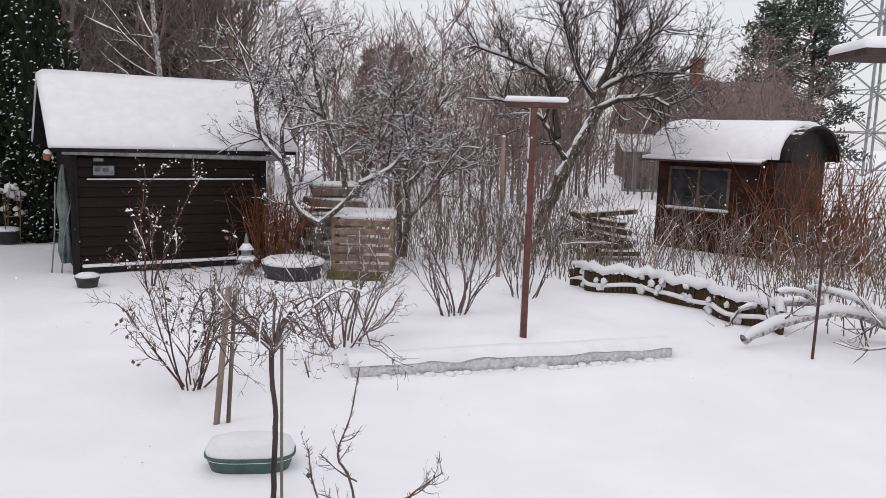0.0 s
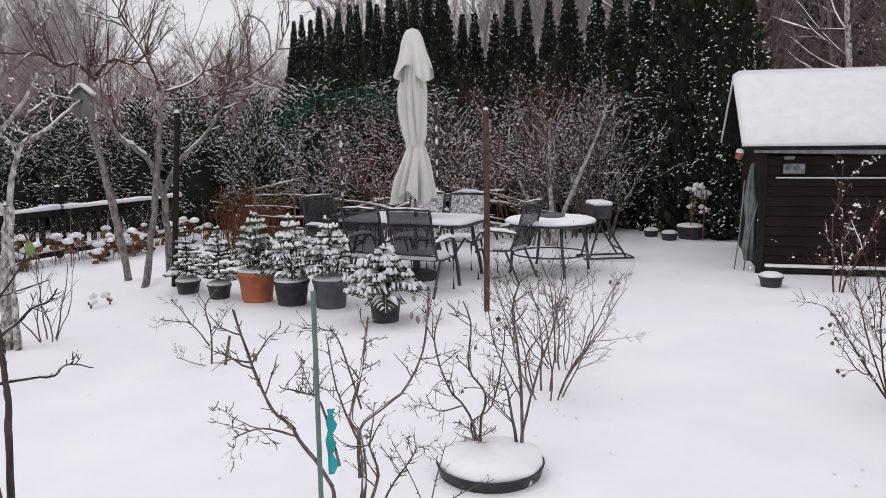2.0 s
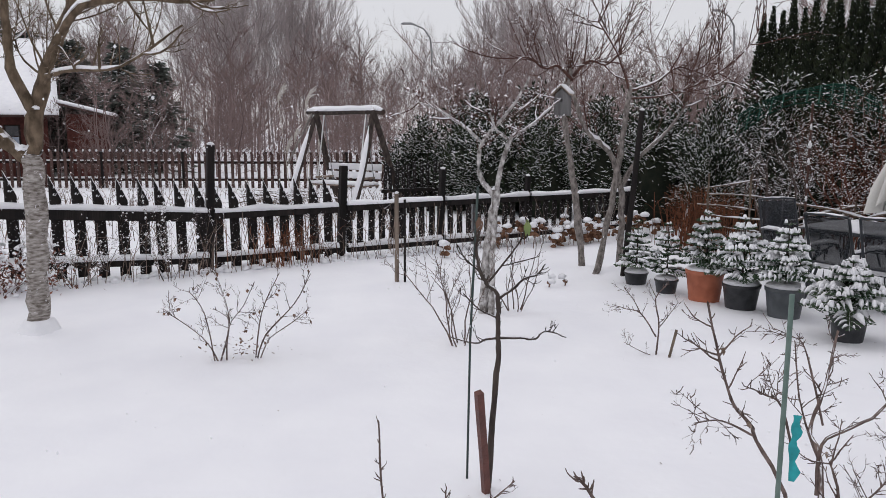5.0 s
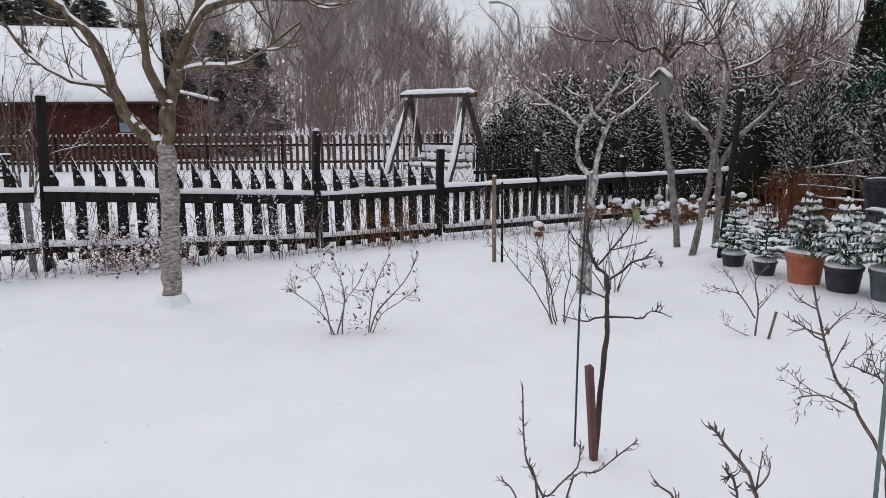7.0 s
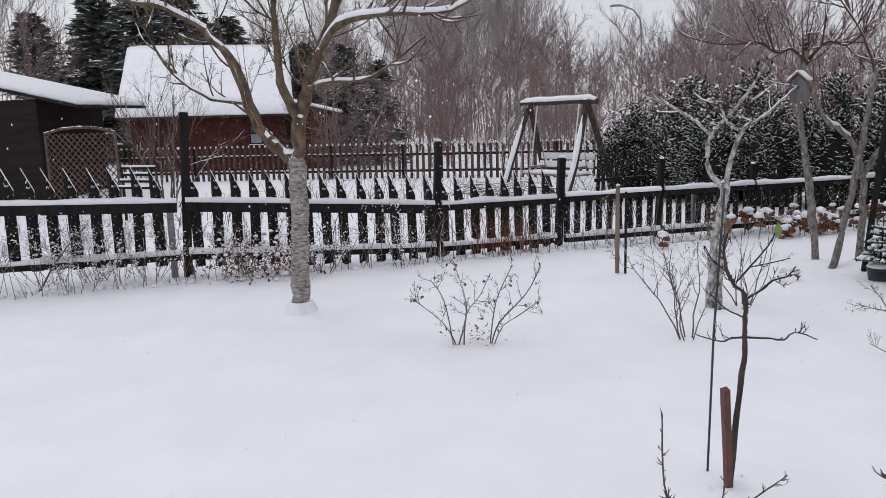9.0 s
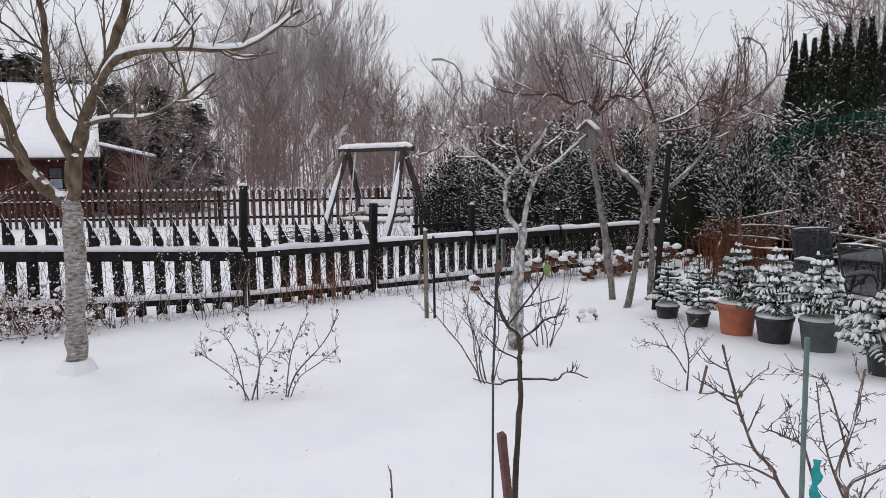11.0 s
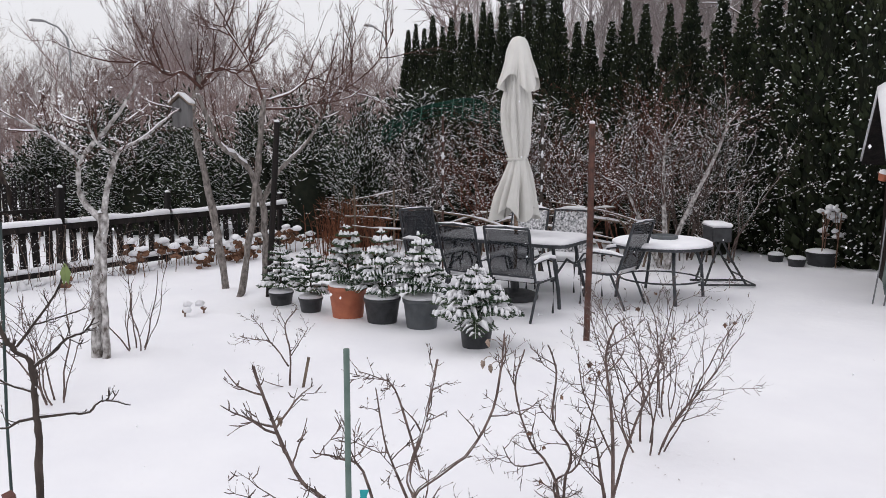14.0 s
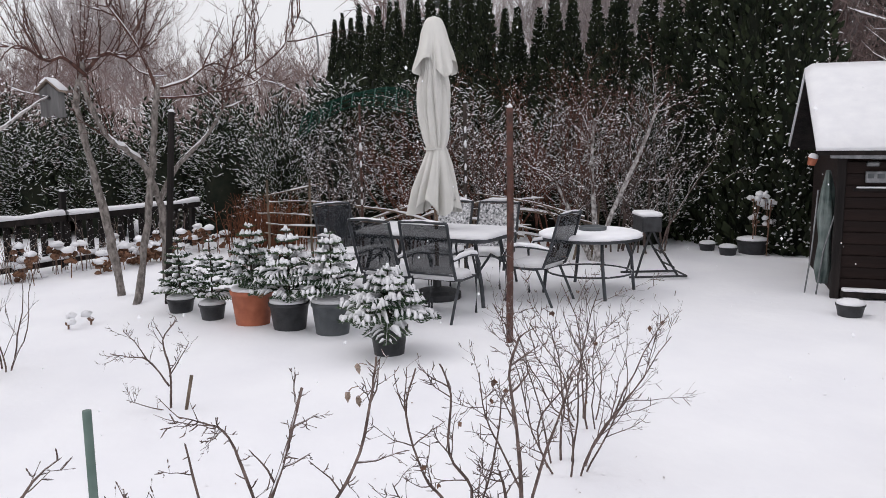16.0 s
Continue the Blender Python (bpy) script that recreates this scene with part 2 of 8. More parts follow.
class Soup:
    """Gathers loose pieces of one mesh."""

    def __init__(self):
        self.v, self.f, self.n = [], [], 0

    def add(self, verts, faces):
        self.v.append(np.asarray(verts, dtype=float).reshape(-1, 3))
        self.f.extend([tuple(i + self.n for i in f) for f in faces])
        self.n += len(self.v[-1])

    def tube(self, pts, rad, sides=4, caps=False, flat=1.0):
        p = np.asarray([tuple(q) for q in pts], dtype=float)
        r = np.broadcast_to(np.asarray(rad, dtype=float), (len(p),))
        d = np.gradient(p, axis=0)
        d /= np.linalg.norm(d, axis=1)[:, None] + 1e-9
        ref = np.array((0, 0, 1.0)) if abs(d[:, 2].mean()) < 0.85 else np.array((1.0, 0, 0))
        s = np.cross(d, ref)
        s /= np.linalg.norm(s, axis=1)[:, None] + 1e-9
        u = np.cross(s, d)
        a = np.arange(sides) * 2 * np.pi / sides + 0.4
        ring = p[:, None] + r[:, None, None] * (np.cos(a)[None, :, None] * s[:, None] + flat * np.sin(a)[None, :, None] * u[:, None])
        k = self.n
        self.v.append(ring.reshape(-1, 3))
        self.n += len(p) * sides
        for i in range(len(p) - 1):
            b = k + i * sides
            self.f.extend([(b + j, b + (j + 1) % sides, b + sides + (j + 1) % sides, b + sides + j) for j in range(sides)])
        if caps:
            self.f.append(tuple(range(k + sides - 1, k - 1, -1)))
            self.f.append(tuple(range(self.n - sides, self.n)))

    def cap_snow(self, pts, rad, thick):
        """A ridge of snow along the top of a branch."""
        p = np.asarray([tuple(q) for q in pts], dtype=float)
        r = np.asarray(rad, dtype=float)
        d = np.gradient(p, axis=0)
        d /= np.linalg.norm(d, axis=1)[:, None] + 1e-9
        s = np.cross(d, (0, 0, 1.0))
        s /= np.linalg.norm(s, axis=1)[:, None] + 1e-6
        level = np.sqrt(np.clip(1 - d[:, 2] ** 2, 0, 1))
        h = thick * level
        h[0], h[-1] = 0, 0
        w = r * 0.95
        up = np.array((0, 0, 1.0))
        a = p + s * w[:, None] + up * (r * 0.25)[:, None]
        b = p + up * (r * 0.8 + h)[:, None] + s * (w * 0.45)[:, None]
        b2 = p + up * (r * 0.8 + h)[:, None] - s * (w * 0.45)[:, None]
        c = p - s * w[:, None] + up * (r * 0.25)[:, None]
        k = self.n
        self.v.append(np.stack((a, b, b2, c), axis=1).reshape(-1, 3))
        self.n += len(p) * 4
        for i in range(len(p) - 1):
            q = k + 4 * i
            self.f.extend([(q + j, q + (j + 1) % 4, q + 4 + (j + 1) % 4, q + 4 + j) for j in range(4)])

    def box(self, c, size, m=None, bevel=0.0):
        x, y, z = (q / 2 for q in size)
        b = min(bevel, x * 0.8, y * 0.8, z * 0.8)
        if b > 0:
            vs = [(sx * (x - b * (q != 0)), sy * (y - b * (q != 1)), sz * (z - b * (q != 2))) for sx in (-1, 1) for sy in (-1, 1) for sz in (-1, 1) for q in range(3)]
            def i(sx, sy, sz, q):
                return ((sx * 2 + sy) * 2 + sz) * 3 + q
            fs = []
            for s in (0, 1):
                fs.append([i(s, *t, 0) for t in ((0, 0), (1, 0), (1, 1), (0, 1))][:: 1 if s else -1])
                fs.append([i(t[0], s, t[1], 1) for t in ((0, 0), (1, 0), (1, 1), (0, 1))][:: -1 if s else 1])
                fs.append([i(*t, s, 2) for t in ((0, 0), (1, 0), (1, 1), (0, 1))][:: 1 if s else -1])
                for w in (0, 1):
                    fs.append([i(s, w, 0, 0), i(s, w, 1, 0), i(s, w, 1, 1), i(s, w, 0, 1)][:: 1 if s == w else -1])
                    fs.append([i(s, 0, w, 0), i(s, 1, w, 0), i(s, 1, w, 2), i(s, 0, w, 2)][:: -1 if s == w else 1])
                    fs.append([i(0, s, w, 1), i(1, s, w, 1), i(1, s, w, 2), i(0, s, w, 2)][:: 1 if s == w else -1])
            for sx in (0, 1):
                for sy in (0, 1):
                    for sz in (0, 1):
                        fs.append([i(sx, sy, sz, q) for q in (0, 1, 2)][:: 1 if (sx + sy + sz) % 2 else -1])
        else:
            vs = [(sx * x, sy * y, sz * z) for sx in (-1, 1) for sy in (-1, 1) for sz in (-1, 1)]
            fs = [(0, 1, 3, 2), (4, 6, 7, 5), (0, 4, 5, 1), (2, 3, 7, 6), (0, 2, 6, 4), (1, 5, 7, 3)]
        m = m or Matrix()
        self.add([tuple(m @ (Vector(q)) + Vector(c)) for q in vs], fs)

    def lathe(self, profile, sides=20, centre=(0, 0, 0), wob=None):
        """profile: (radius, z) from the foot up. wob(angle, z) scales the radius."""
        k = len(profile)
        vs = []
        for r, z in profile:
            for j in range(sides):
                a = 2 * math.pi * j / sides
                q = r * (wob(a, z) if wob else 1)
                vs.append((centre[0] + q * math.cos(a), centre[1] + q * math.sin(a), centre[2] + z))
        fs = [(i * sides + j, i * sides + (j + 1) % sides, (i + 1) * sides + (j + 1) % sides, (i + 1) * sides + j) for i in range(k - 1) for j in range(sides)]
        fs.append(tuple(range(sides - 1, -1, -1)))
        fs.append(tuple(range((k - 1) * sides, k * sides)))
        self.add(vs, fs)

    def leaf(self, p, tip, width, side):
        p, tip, side = Vector(p), Vector(tip), Vector(side)
        mid = p.lerp(tip, 0.45)
        self.add([p, mid + side * width, tip, mid - side * width], [(0, 1, 2), (0, 2, 3)])

    def fleck(self, p, e, w, h):
        """A tiny tent of snow from p to e."""
        p, e = Vector(p), Vector(e)
        s = (e - p).cross(Z).normalized() * w
        m = (p + e) / 2
        self.add([p, m + s, e, m - s, m + Z * h], [(0, 1, 4), (1, 2, 4), (2, 3, 4), (3, 0, 4)])

    def clump(self, c, r, squash=0.6, rng=random):
        """A small uneven lump."""
        vs = []
        for zz, q in ((-0.5, 0.7), (0.15, 1.0), (0.7, 0.6)):
            for j in range(5):
                a = 2 * math.pi * (j + zz) / 5
                k = r * q * rng.uniform(0.75, 1.2)
                vs.append((c[0] + k * math.cos(a), c[1] + k * math.sin(a), c[2] + zz * r * squash))
        vs.append((c[0], c[1], c[2] + r * squash))
        fs = [(4, 3, 2, 1, 0)] + [(i * 5 + j, i * 5 + (j + 1) % 5, i * 5 + 5 + (j + 1) % 5, i * 5 + 5 + j) for i in (0, 1) for j in range(5)]
        fs += [(10 + j, 10 + (j + 1) % 5, 15) for j in range(5)]
        self.add(vs, fs)

    def mesh(self, name, mat, smooth=True):
        me = bpy.data.meshes.new(name)
        v = np.concatenate(self.v) if self.v else np.zeros((0, 3))
        counts = np.fromiter((len(f) for f in self.f), dtype=np.int32, count=len(self.f))
        loops = np.fromiter((i for f in self.f for i in f), dtype=np.int32, count=int(counts.sum()))
        me.vertices.add(len(v))
        me.vertices.foreach_set("co", v.astype(np.float32).ravel())
        me.loops.add(len(loops))
        me.loops.foreach_set("vertex_index", loops)
        me.polygons.add(len(counts))
        me.polygons.foreach_set("loop_start", np.r_[0, np.cumsum(counts)[:-1]].astype(np.int32))
        me.update(calc_edges=True)
        me.validate()
        me.polygons.foreach_set("use_smooth", np.full(len(me.polygons), smooth))
        me.materials.append(mat)
        if smooth and len(me.polygons) < 60:
            bm = bmesh.new()
            bm.from_mesh(me)
            bmesh.ops.recalc_face_normals(bm, faces=bm.faces)
            bm.to_mesh(me)
            bm.free()
        return me


def part(name, soup, mat, parent, label="", smooth=False, kind=""):
    """Links a gathered mesh as one part of a thing."""
    ob = new(name, soup if isinstance(soup, bpy.types.Mesh) else soup.mesh(name, mat, smooth))
    ob.parent = parent
    return tagged(ob, label=label, kind=kind)


def thing(name, x, y, z=0.0, rz=0.0, label="", category="", group="", kind=""):
    ob = new(name)
    ob.empty_display_size = 0.1
    ob.matrix_basis = pose(x, y, z, 0, 0, rz)
    return tagged(ob, label, category, group, kind)


def solo(name, soup, mat, label, category, kind="", group="", smooth=False, m=None):
    ob = new(name, soup.mesh(name, mat, smooth))
    if m:
        ob.matrix_basis = m
    return tagged(ob, label, category, group, kind)


# ---- growth ----


def turned(d, degrees, rng):
    """The direction d, bent away by so many degrees to a random side."""
    side = d.orthogonal().normalized()
    side.rotate(Matrix.Rotation(rng.uniform(0, 2 * math.pi), 3, d))
    return (d * math.cos(radians(degrees)) + side * math.sin(radians(degrees))).normalized()


def grow(out, rng, p, d, length, r, depth, kids=(3, 5), spread=(25, 55), wander=0.22, rise=0.06, shrink=0.62, segs=6, first=0.25, tip=0.4):
    p, d = Vector(p), Vector(d).normalized()
    pts, way = [p.copy()], [d.copy()]
    for _ in range(segs):
        d = (d + wander * Vector((rng.gauss(0, 1), rng.gauss(0, 1), rng.gauss(0, 1))) * 0.6 + rise * Z).normalized()
        p = p + d * (length / segs)
        pts.append(p.copy())
        way.append(d.copy())
    rad = [r * (1 - (1 - tip) * i / segs) for i in range(segs + 1)]
    out.append((pts, rad, depth))
    if depth > 0:
        for _ in range(rng.randint(*kids)):
            k = rng.uniform(first, 1.0) * segs
            i = min(int(k), segs - 1)
            q = pts[i].lerp(pts[i + 1], k - i)
            grow(out, rng, q, turned(way[i], rng.uniform(*spread), rng), length * shrink * rng.uniform(0.6, 1.15), rad[i] * 0.62, depth - 1,
                 kids, spread, wander, rise, shrink, max(3, segs - 1), 0.15, 0.35)


def spurs(limbs, rng, every=0.06, ln=(0.02, 0.09), rmax=0.02, r=0.0021):
    """Adds short side twigs along the thinner limbs."""
    out = []
    for pts, rad, depth in limbs:
        out.append((pts, rad, depth))
        if rad[-1] > rmax or len(pts) < 3:
            continue
        seg = (pts[1] - pts[0]).length
        n = int(seg * (len(pts) - 1) / every * rng.uniform(0.6, 1.3))
        for _ in range(n):
            k = rng.uniform(0.25, 0.98) * (len(pts) - 1)
            i = int(k)
            if rad[i] > rmax:
                continue
            d = turned((pts[i + 1] - pts[i]).normalized(), rng.uniform(35, 70), rng)
            q, l = pts[i].lerp(pts[i + 1], k - i), rng.uniform(*ln)
            m = q + d * l * 0.55
            e = m + (turned(d, rng.uniform(5, 35), rng) + 0.25 * Z).normalized() * l * 0.45
            out.append(([q, m, e], [r * 1.1, r, r * 0.7], 0))
    return out


def shoots(out, rng, fine, count, length, r, first=0.3, up=1.0):
    """Straight upright water shoots with short spurs."""
    for _ in range(count):
        k = rng.uniform(first, 0.999) * (len(fine) - 1)
        i = int(k)
        d = (fine[i + 1] - fine[i]).normalized() * 0.45 + Z * up + Vector((rng.gauss(0, 0.22), rng.gauss(0, 0.22), 0))
        grow(out, rng, fine[i].lerp(fine[i + 1], k - i), d, length * rng.uniform(0.5, 1.2), r * rng.uniform(0.7, 1.1), 1, kids=(2, 5), spread=(28, 60), wander=0.09, rise=0.05, shrink=0.22, segs=7, first=0.2, tip=0.3)


def stems_mesh(name, limbs, mat, test=lambda d: True, thick=5):
    s = Soup()
    for pts, rad, depth in limbs:
        if test(depth):
            s.tube(pts, rad, thick if rad[0] > 0.012 else 3)
    return s.mesh(name, mat, True)


def snow_mesh(name, limbs, rng, rmin=0.006, thick=0.02, chance=0.8):
    s = Soup()
    for pts, rad, depth in limbs:
        if rad[0] >= rmin and rng.random() < chance and len(pts) > 2:
            a = rng.randint(0, max(0, len(pts) - 3)) if rad[0] < 0.03 else rng.randint(0, 1)
            b = rng.randint(a + 3, len(pts)) if rad[0] < 0.03 else len(pts)
            s.cap_snow(pts[a:b], [max(q, 0.004) for q in rad[a:b]], min(thick, rad[0] * 0.95 + 0.003) * rng.uniform(0.6, 1.2))
    return s.mesh(name, SNOWCAP, True)


def plant(name, x, y, limbs, rng, label, category, mat=TWIG, trunk_depth=None, trunk_mat=None, snow=(0.006, 0.02, 0.8), group="", z=-0.03, rz=0, stem="stem", buds=0.0, leaves=0, flecks=0):
    """A woody plant from grown limbs: trunk or stems, twigs, lying snow."""
    t = thing(name, x, y, z, rz, label, category, group)
    if trunk_depth is not None:
        part("trunk", stems_mesh("trunk", limbs, trunk_mat or mat, lambda d: d >= trunk_depth, 9), None, t)
        if any(q[2] < trunk_depth for q in limbs):
            part("crown", stems_mesh("crown", limbs, mat, lambda d: d < trunk_depth), None, t)
    else:
        # each stem with the twigs that grow from it
        top = max(q[2] for q in limbs)
        starts = [i for i, q in enumerate(limbs) if q[2] == top] + [len(limbs)]
        for a, b in zip(starts, starts[1:]):
            part(stem, stems_mesh(stem, limbs[a:b], mat), None, t)
    if snow:
        part("snow", snow_mesh("snow", limbs, rng, *snow), None, t, "snow lying along the branches", kind="stuff")
    if flecks:
        s = Soup()
        thin = [q for q in limbs if q[1][0] < 0.016]
        for _ in range(flecks):
            pts = rng.choice(thin)[0]
            q = pts[rng.randrange(len(pts))]
            e = Vector((rng.gauss(0, 1), rng.gauss(0, 1), rng.gauss(0, 0.35))).normalized() * rng.uniform(0.01, 0.032)
            s.fleck(q - e * 0.5, q + e, rng.uniform(0.007, 0.017), rng.uniform(0.010, 0.022))
        part("snow_specks", s, SNOWCAP, t, "specks of snow caught in the twigs", True, "stuff")
    if buds:
        s = Soup()
        for pts, rad, depth in limbs:
            if rad[0] < 0.012:
                d = (pts[-1] - pts[-2]).normalized()
                for q in [pts[-1]] + ([pts[len(pts) // 2]] if rng.random() < 0.6 else []):
                    e = (d + 0.7 * turned(d, 90, rng)).normalized() if q is not pts[-1] else d
                    w = buds * rng.uniform(0.3, 0.55)
                    s.tube([q - e * w * 0.6, q + e * w * 0.4, q + e * w * 1.6], [w * 0.25, w * 0.42, w * 0.08], 4)
        part("bud_cluster", s, mat, t, "fat winter buds", kind="stuff")
    if leaves:
        tips = [q for q in limbs if q[2] == 0]
        s = Soup()
        for _ in range(leaves):
            q = rng.choice(tips)[0][-1]
            for k in range(2):
                e = q + Vector((rng.uniform(-0.5, 0.5), rng.uniform(-0.5, 0.5), -1)).normalized() * rng.uniform(0.022, 0.042)
                s.leaf(q, e, rng.uniform(0.010, 0.018), turned((e - q).normalized(), 90, rng))
        part("withered_foliage", s, DEAD_LEAF, t, "curled brown leaves still hanging", kind="stuff")
    return t


def shrub(name, x, y, seed, stems, height, lean, r, label, mat=TWIG, kids=(3, 5), depth=2, spread=(18, 45), snow=(0.004, 0.012, 0.45), base=0.06, rise=0.06, group="", z=-0.03, wander=0.2, shrink=0.5, buds=0.0, leaves=0, first=0.25, spur=0.0, spur_len=(0.02, 0.08), flecks=0):
    rng = random.Random(seed)
    limbs = []
    for i in range(stems):
        a = 2 * math.pi * (i + rng.uniform(-0.3, 0.3)) / stems
        t = radians(rng.uniform(lean * 0.35, lean))
        d = Vector((math.cos(a) * math.sin(t), math.sin(a) * math.sin(t), math.cos(t)))
        grow(limbs, rng, (base * math.cos(a), base * math.sin(a), 0), d, height * rng.uniform(0.75, 1.1), r * rng.uniform(0.8, 1.2), depth, kids, spread, wander, rise, shrink, 8, first, 0.35)
    if spur:
        limbs = spurs(limbs, rng, spur, spur_len)
    return plant(name, x, y, limbs, rng, label, "shrub", mat, None, None, snow, group, z, buds=buds, leaves=leaves, flecks=flecks)

# ---- ground ----


def snow_height(x, y):
    h = 0.035 * noise.noise(Vector((x * 0.35, y * 0.35, 0))) + 0.014 * noise.noise(Vector((x * 1.3, y * 1.3, 4)))
    # the bed behind the kerb
    u, v = (x + 1.54) * 0.91 + (y - 6.0) * 0.41, -(x + 1.54) * 0.41 + (y - 6.0) * 0.91
    if -0.3 < u < 3.1 and 0.0 < v < 2.2:
        k = min(1, (u + 0.3) / 0.4, (3.1 - u) / 0.4, v / 0.1, (2.2 - v) / 0.9)
        h += 0.10 * max(0, k) * (1 + 0.5 * noise.noise(Vector((x * 2.2, y * 2.2, 9))))
    # the neighbouring garden lies a little higher
    if x < -19:
        k = min(1, (-19 - x) / 4)
        h += 0.24 * k * k * (3 - 2 * k)
    # drifts round the trunks
    for cx, cy, r, a in ((-10.4, 3.35, 0.45, 0.22), (-7.72, -3.24, 0.3, 0.06), (-1.85, 4.5, 0.4, 0.05), (-10.8, 2.75, 0.3, 0.05)):
        q = (x - cx) ** 2 + (y - cy) ** 2
        if q < 4 * r * r:
            h += a * math.exp(-2 * q / (r * r))
    return h


def axis_steps(a, b, fine):
    out = [-900, -500, -300, -180, -110, -70, -48, -36]
    out += list(np.arange(-28, a, 1.2)) + list(np.arange(a, b, fine)) + list(np.arange(b, 26, 1.2)) + [32, 45, 65, 100, 160, 260, 450, 900]
    return out


gx, gy = axis_steps(-14.5, 4.0, 0.11), axis_steps(-7.5, 13.5, 0.11)
ground = Soup()
ground.add([(x, y, snow_height(x, y)) for y in gy for x in gx],
           [(j * len(gx) + i, j * len(gx) + i + 1, (j + 1) * len(gx) + i + 1, (j + 1) * len(gx) + i) for j in range(len(gy) - 1) for i in range(len(gx) - 1)])
solo("ground", ground, SNOW, "smooth fresh white snow covering the whole garden", "snow ground", "structure", smooth=True)

# ---- picket fence of the garden ----
FENCE_O, FENCE_D = Vector((-9.5, -5.5)), Vector((-0.469, 0.883))
FENCE_RZ = math.degrees(math.atan2(FENCE_D.y, FENCE_D.x))


def fence_at(s, off=0.0):
    q = FENCE_O + FENCE_D * s
    return q.x + FENCE_D.y * off, q.y - FENCE_D.x * off


def picket_mesh(w, h, th, slope):
    s = Soup()
    x, y = w / 2, th / 2
    v = [(sx * x, sy * y, zz) for sy in (-1, 1) for sx, zz in ((-1, 0), (1, 0), (1, h - slope), (-1, h))]
    s.add(v, [(0, 1, 2, 3), (7, 6, 5, 4), (0, 4, 5, 1), (1, 5, 6, 2), (2, 6, 7, 3), (3, 7, 4, 0)])
    return s.mesh("picket", WOOD_PICKET)


def picket_snow_mesh(w, h, th, slope):
    """The sliver of snow on a slanted picket top."""
    s = Soup()
    x, y = w / 2, th / 2 + 0.004
    v = [(sx * x, sy * y * q, zz) for sy in (-1, 1) for sx, zz, q in ((-1, h - 0.003, 1), (1, h - slope - 0.003, 1), (1, h - slope + 0.016, 0.5), (-1, h + 0.014, 0.5))]
    s.add(v, [(0, 1, 2, 3), (7, 6, 5, 4), (0, 4, 5, 1), (1, 5, 6, 2), (2, 6, 7, 3), (3, 7, 4, 0)])
    return s.mesh("snow", SNOWCAP)


def rail_snow(length, seed, w=0.05):
    s = Soup()
    rng = random.Random(seed)
    n = int(length / 0.12)
    vs, fs = [], []
    for i in range(n + 1):
        x = -length / 2 + length * i / n
        h = 0.068 + 0.035 * noise.noise(Vector((x * 2.1, seed, 0))) + 0.006 * rng.random()
        for y, z in ((-w, 0), (-w * 0.8, h * 0.7), (0, h), (w * 0.8, h * 0.7), (w, 0)):
            vs.append((x, y, z))
    for i in range(n):
        b = 5 * i
        fs += [(b + j, b + 5 + j, b + 6 + j, b + 1 + j) for j in range(4)] + [(b + 4, b + 9, b + 5, b)]
    s.add(vs, fs)
    return s


def post_soup(w, h, cap=True):
    s = Soup()
    s.box((0, 0, h / 2), (w, w, h), bevel=0.008)
    return s


fence = thing("picket_fence", *fence_at(0), 0, FENCE_RZ, "black-stained wooden picket fence with snow on its rails", "fence")


def fence_part(name, soup, mat, s, z, off=0.0, label="", rz=0.0, ry=0.0, smooth=False):
    ob = part(name, soup, mat, fence, label, smooth)
    ob.matrix_basis = pose(s, off, z, 0, ry, rz)
    return ob


def tip_z(s):
    """Height of the slanted picket tips along the fence."""
    return 1.46 - 0.055 * s if s < 0 else 1.46 - 0.07 * s if s < 3.55 else 1.20


tall = picket_mesh(0.132, 1.30, 0.022, 0.30)
tall_snow = picket_snow_mesh(0.132, 1.30, 0.022, 0.30)
short = picket_mesh(0.098, 0.64, 0.022, 0.0)
fr = random.Random(11)
for a, b, step in ((-3.55, -0.1, 0.25), (0.19, 3.5, 0.25), (3.66, 5.5, 0.235)):
    s = a
    while s < b:
        k = fence_part("picket", tall, None, s, tip_z(s) - 1.30 + fr.uniform(-0.015, 0.015), 0.045, ry=fr.uniform(-1.5, 1.5))
        q = part("snow", tall_snow, None, k)
        s += step + fr.uniform(-0.012, 0.012)
s = 5.65
while s < 11.6:
    fence_part("picket", short, None, s, 0.06 + fr.uniform(-0.01, 0.01), 0.045, ry=fr.uniform(-1.5, 1.5))
    s += 0.186 + fr.uniform(-0.01, 0.01)
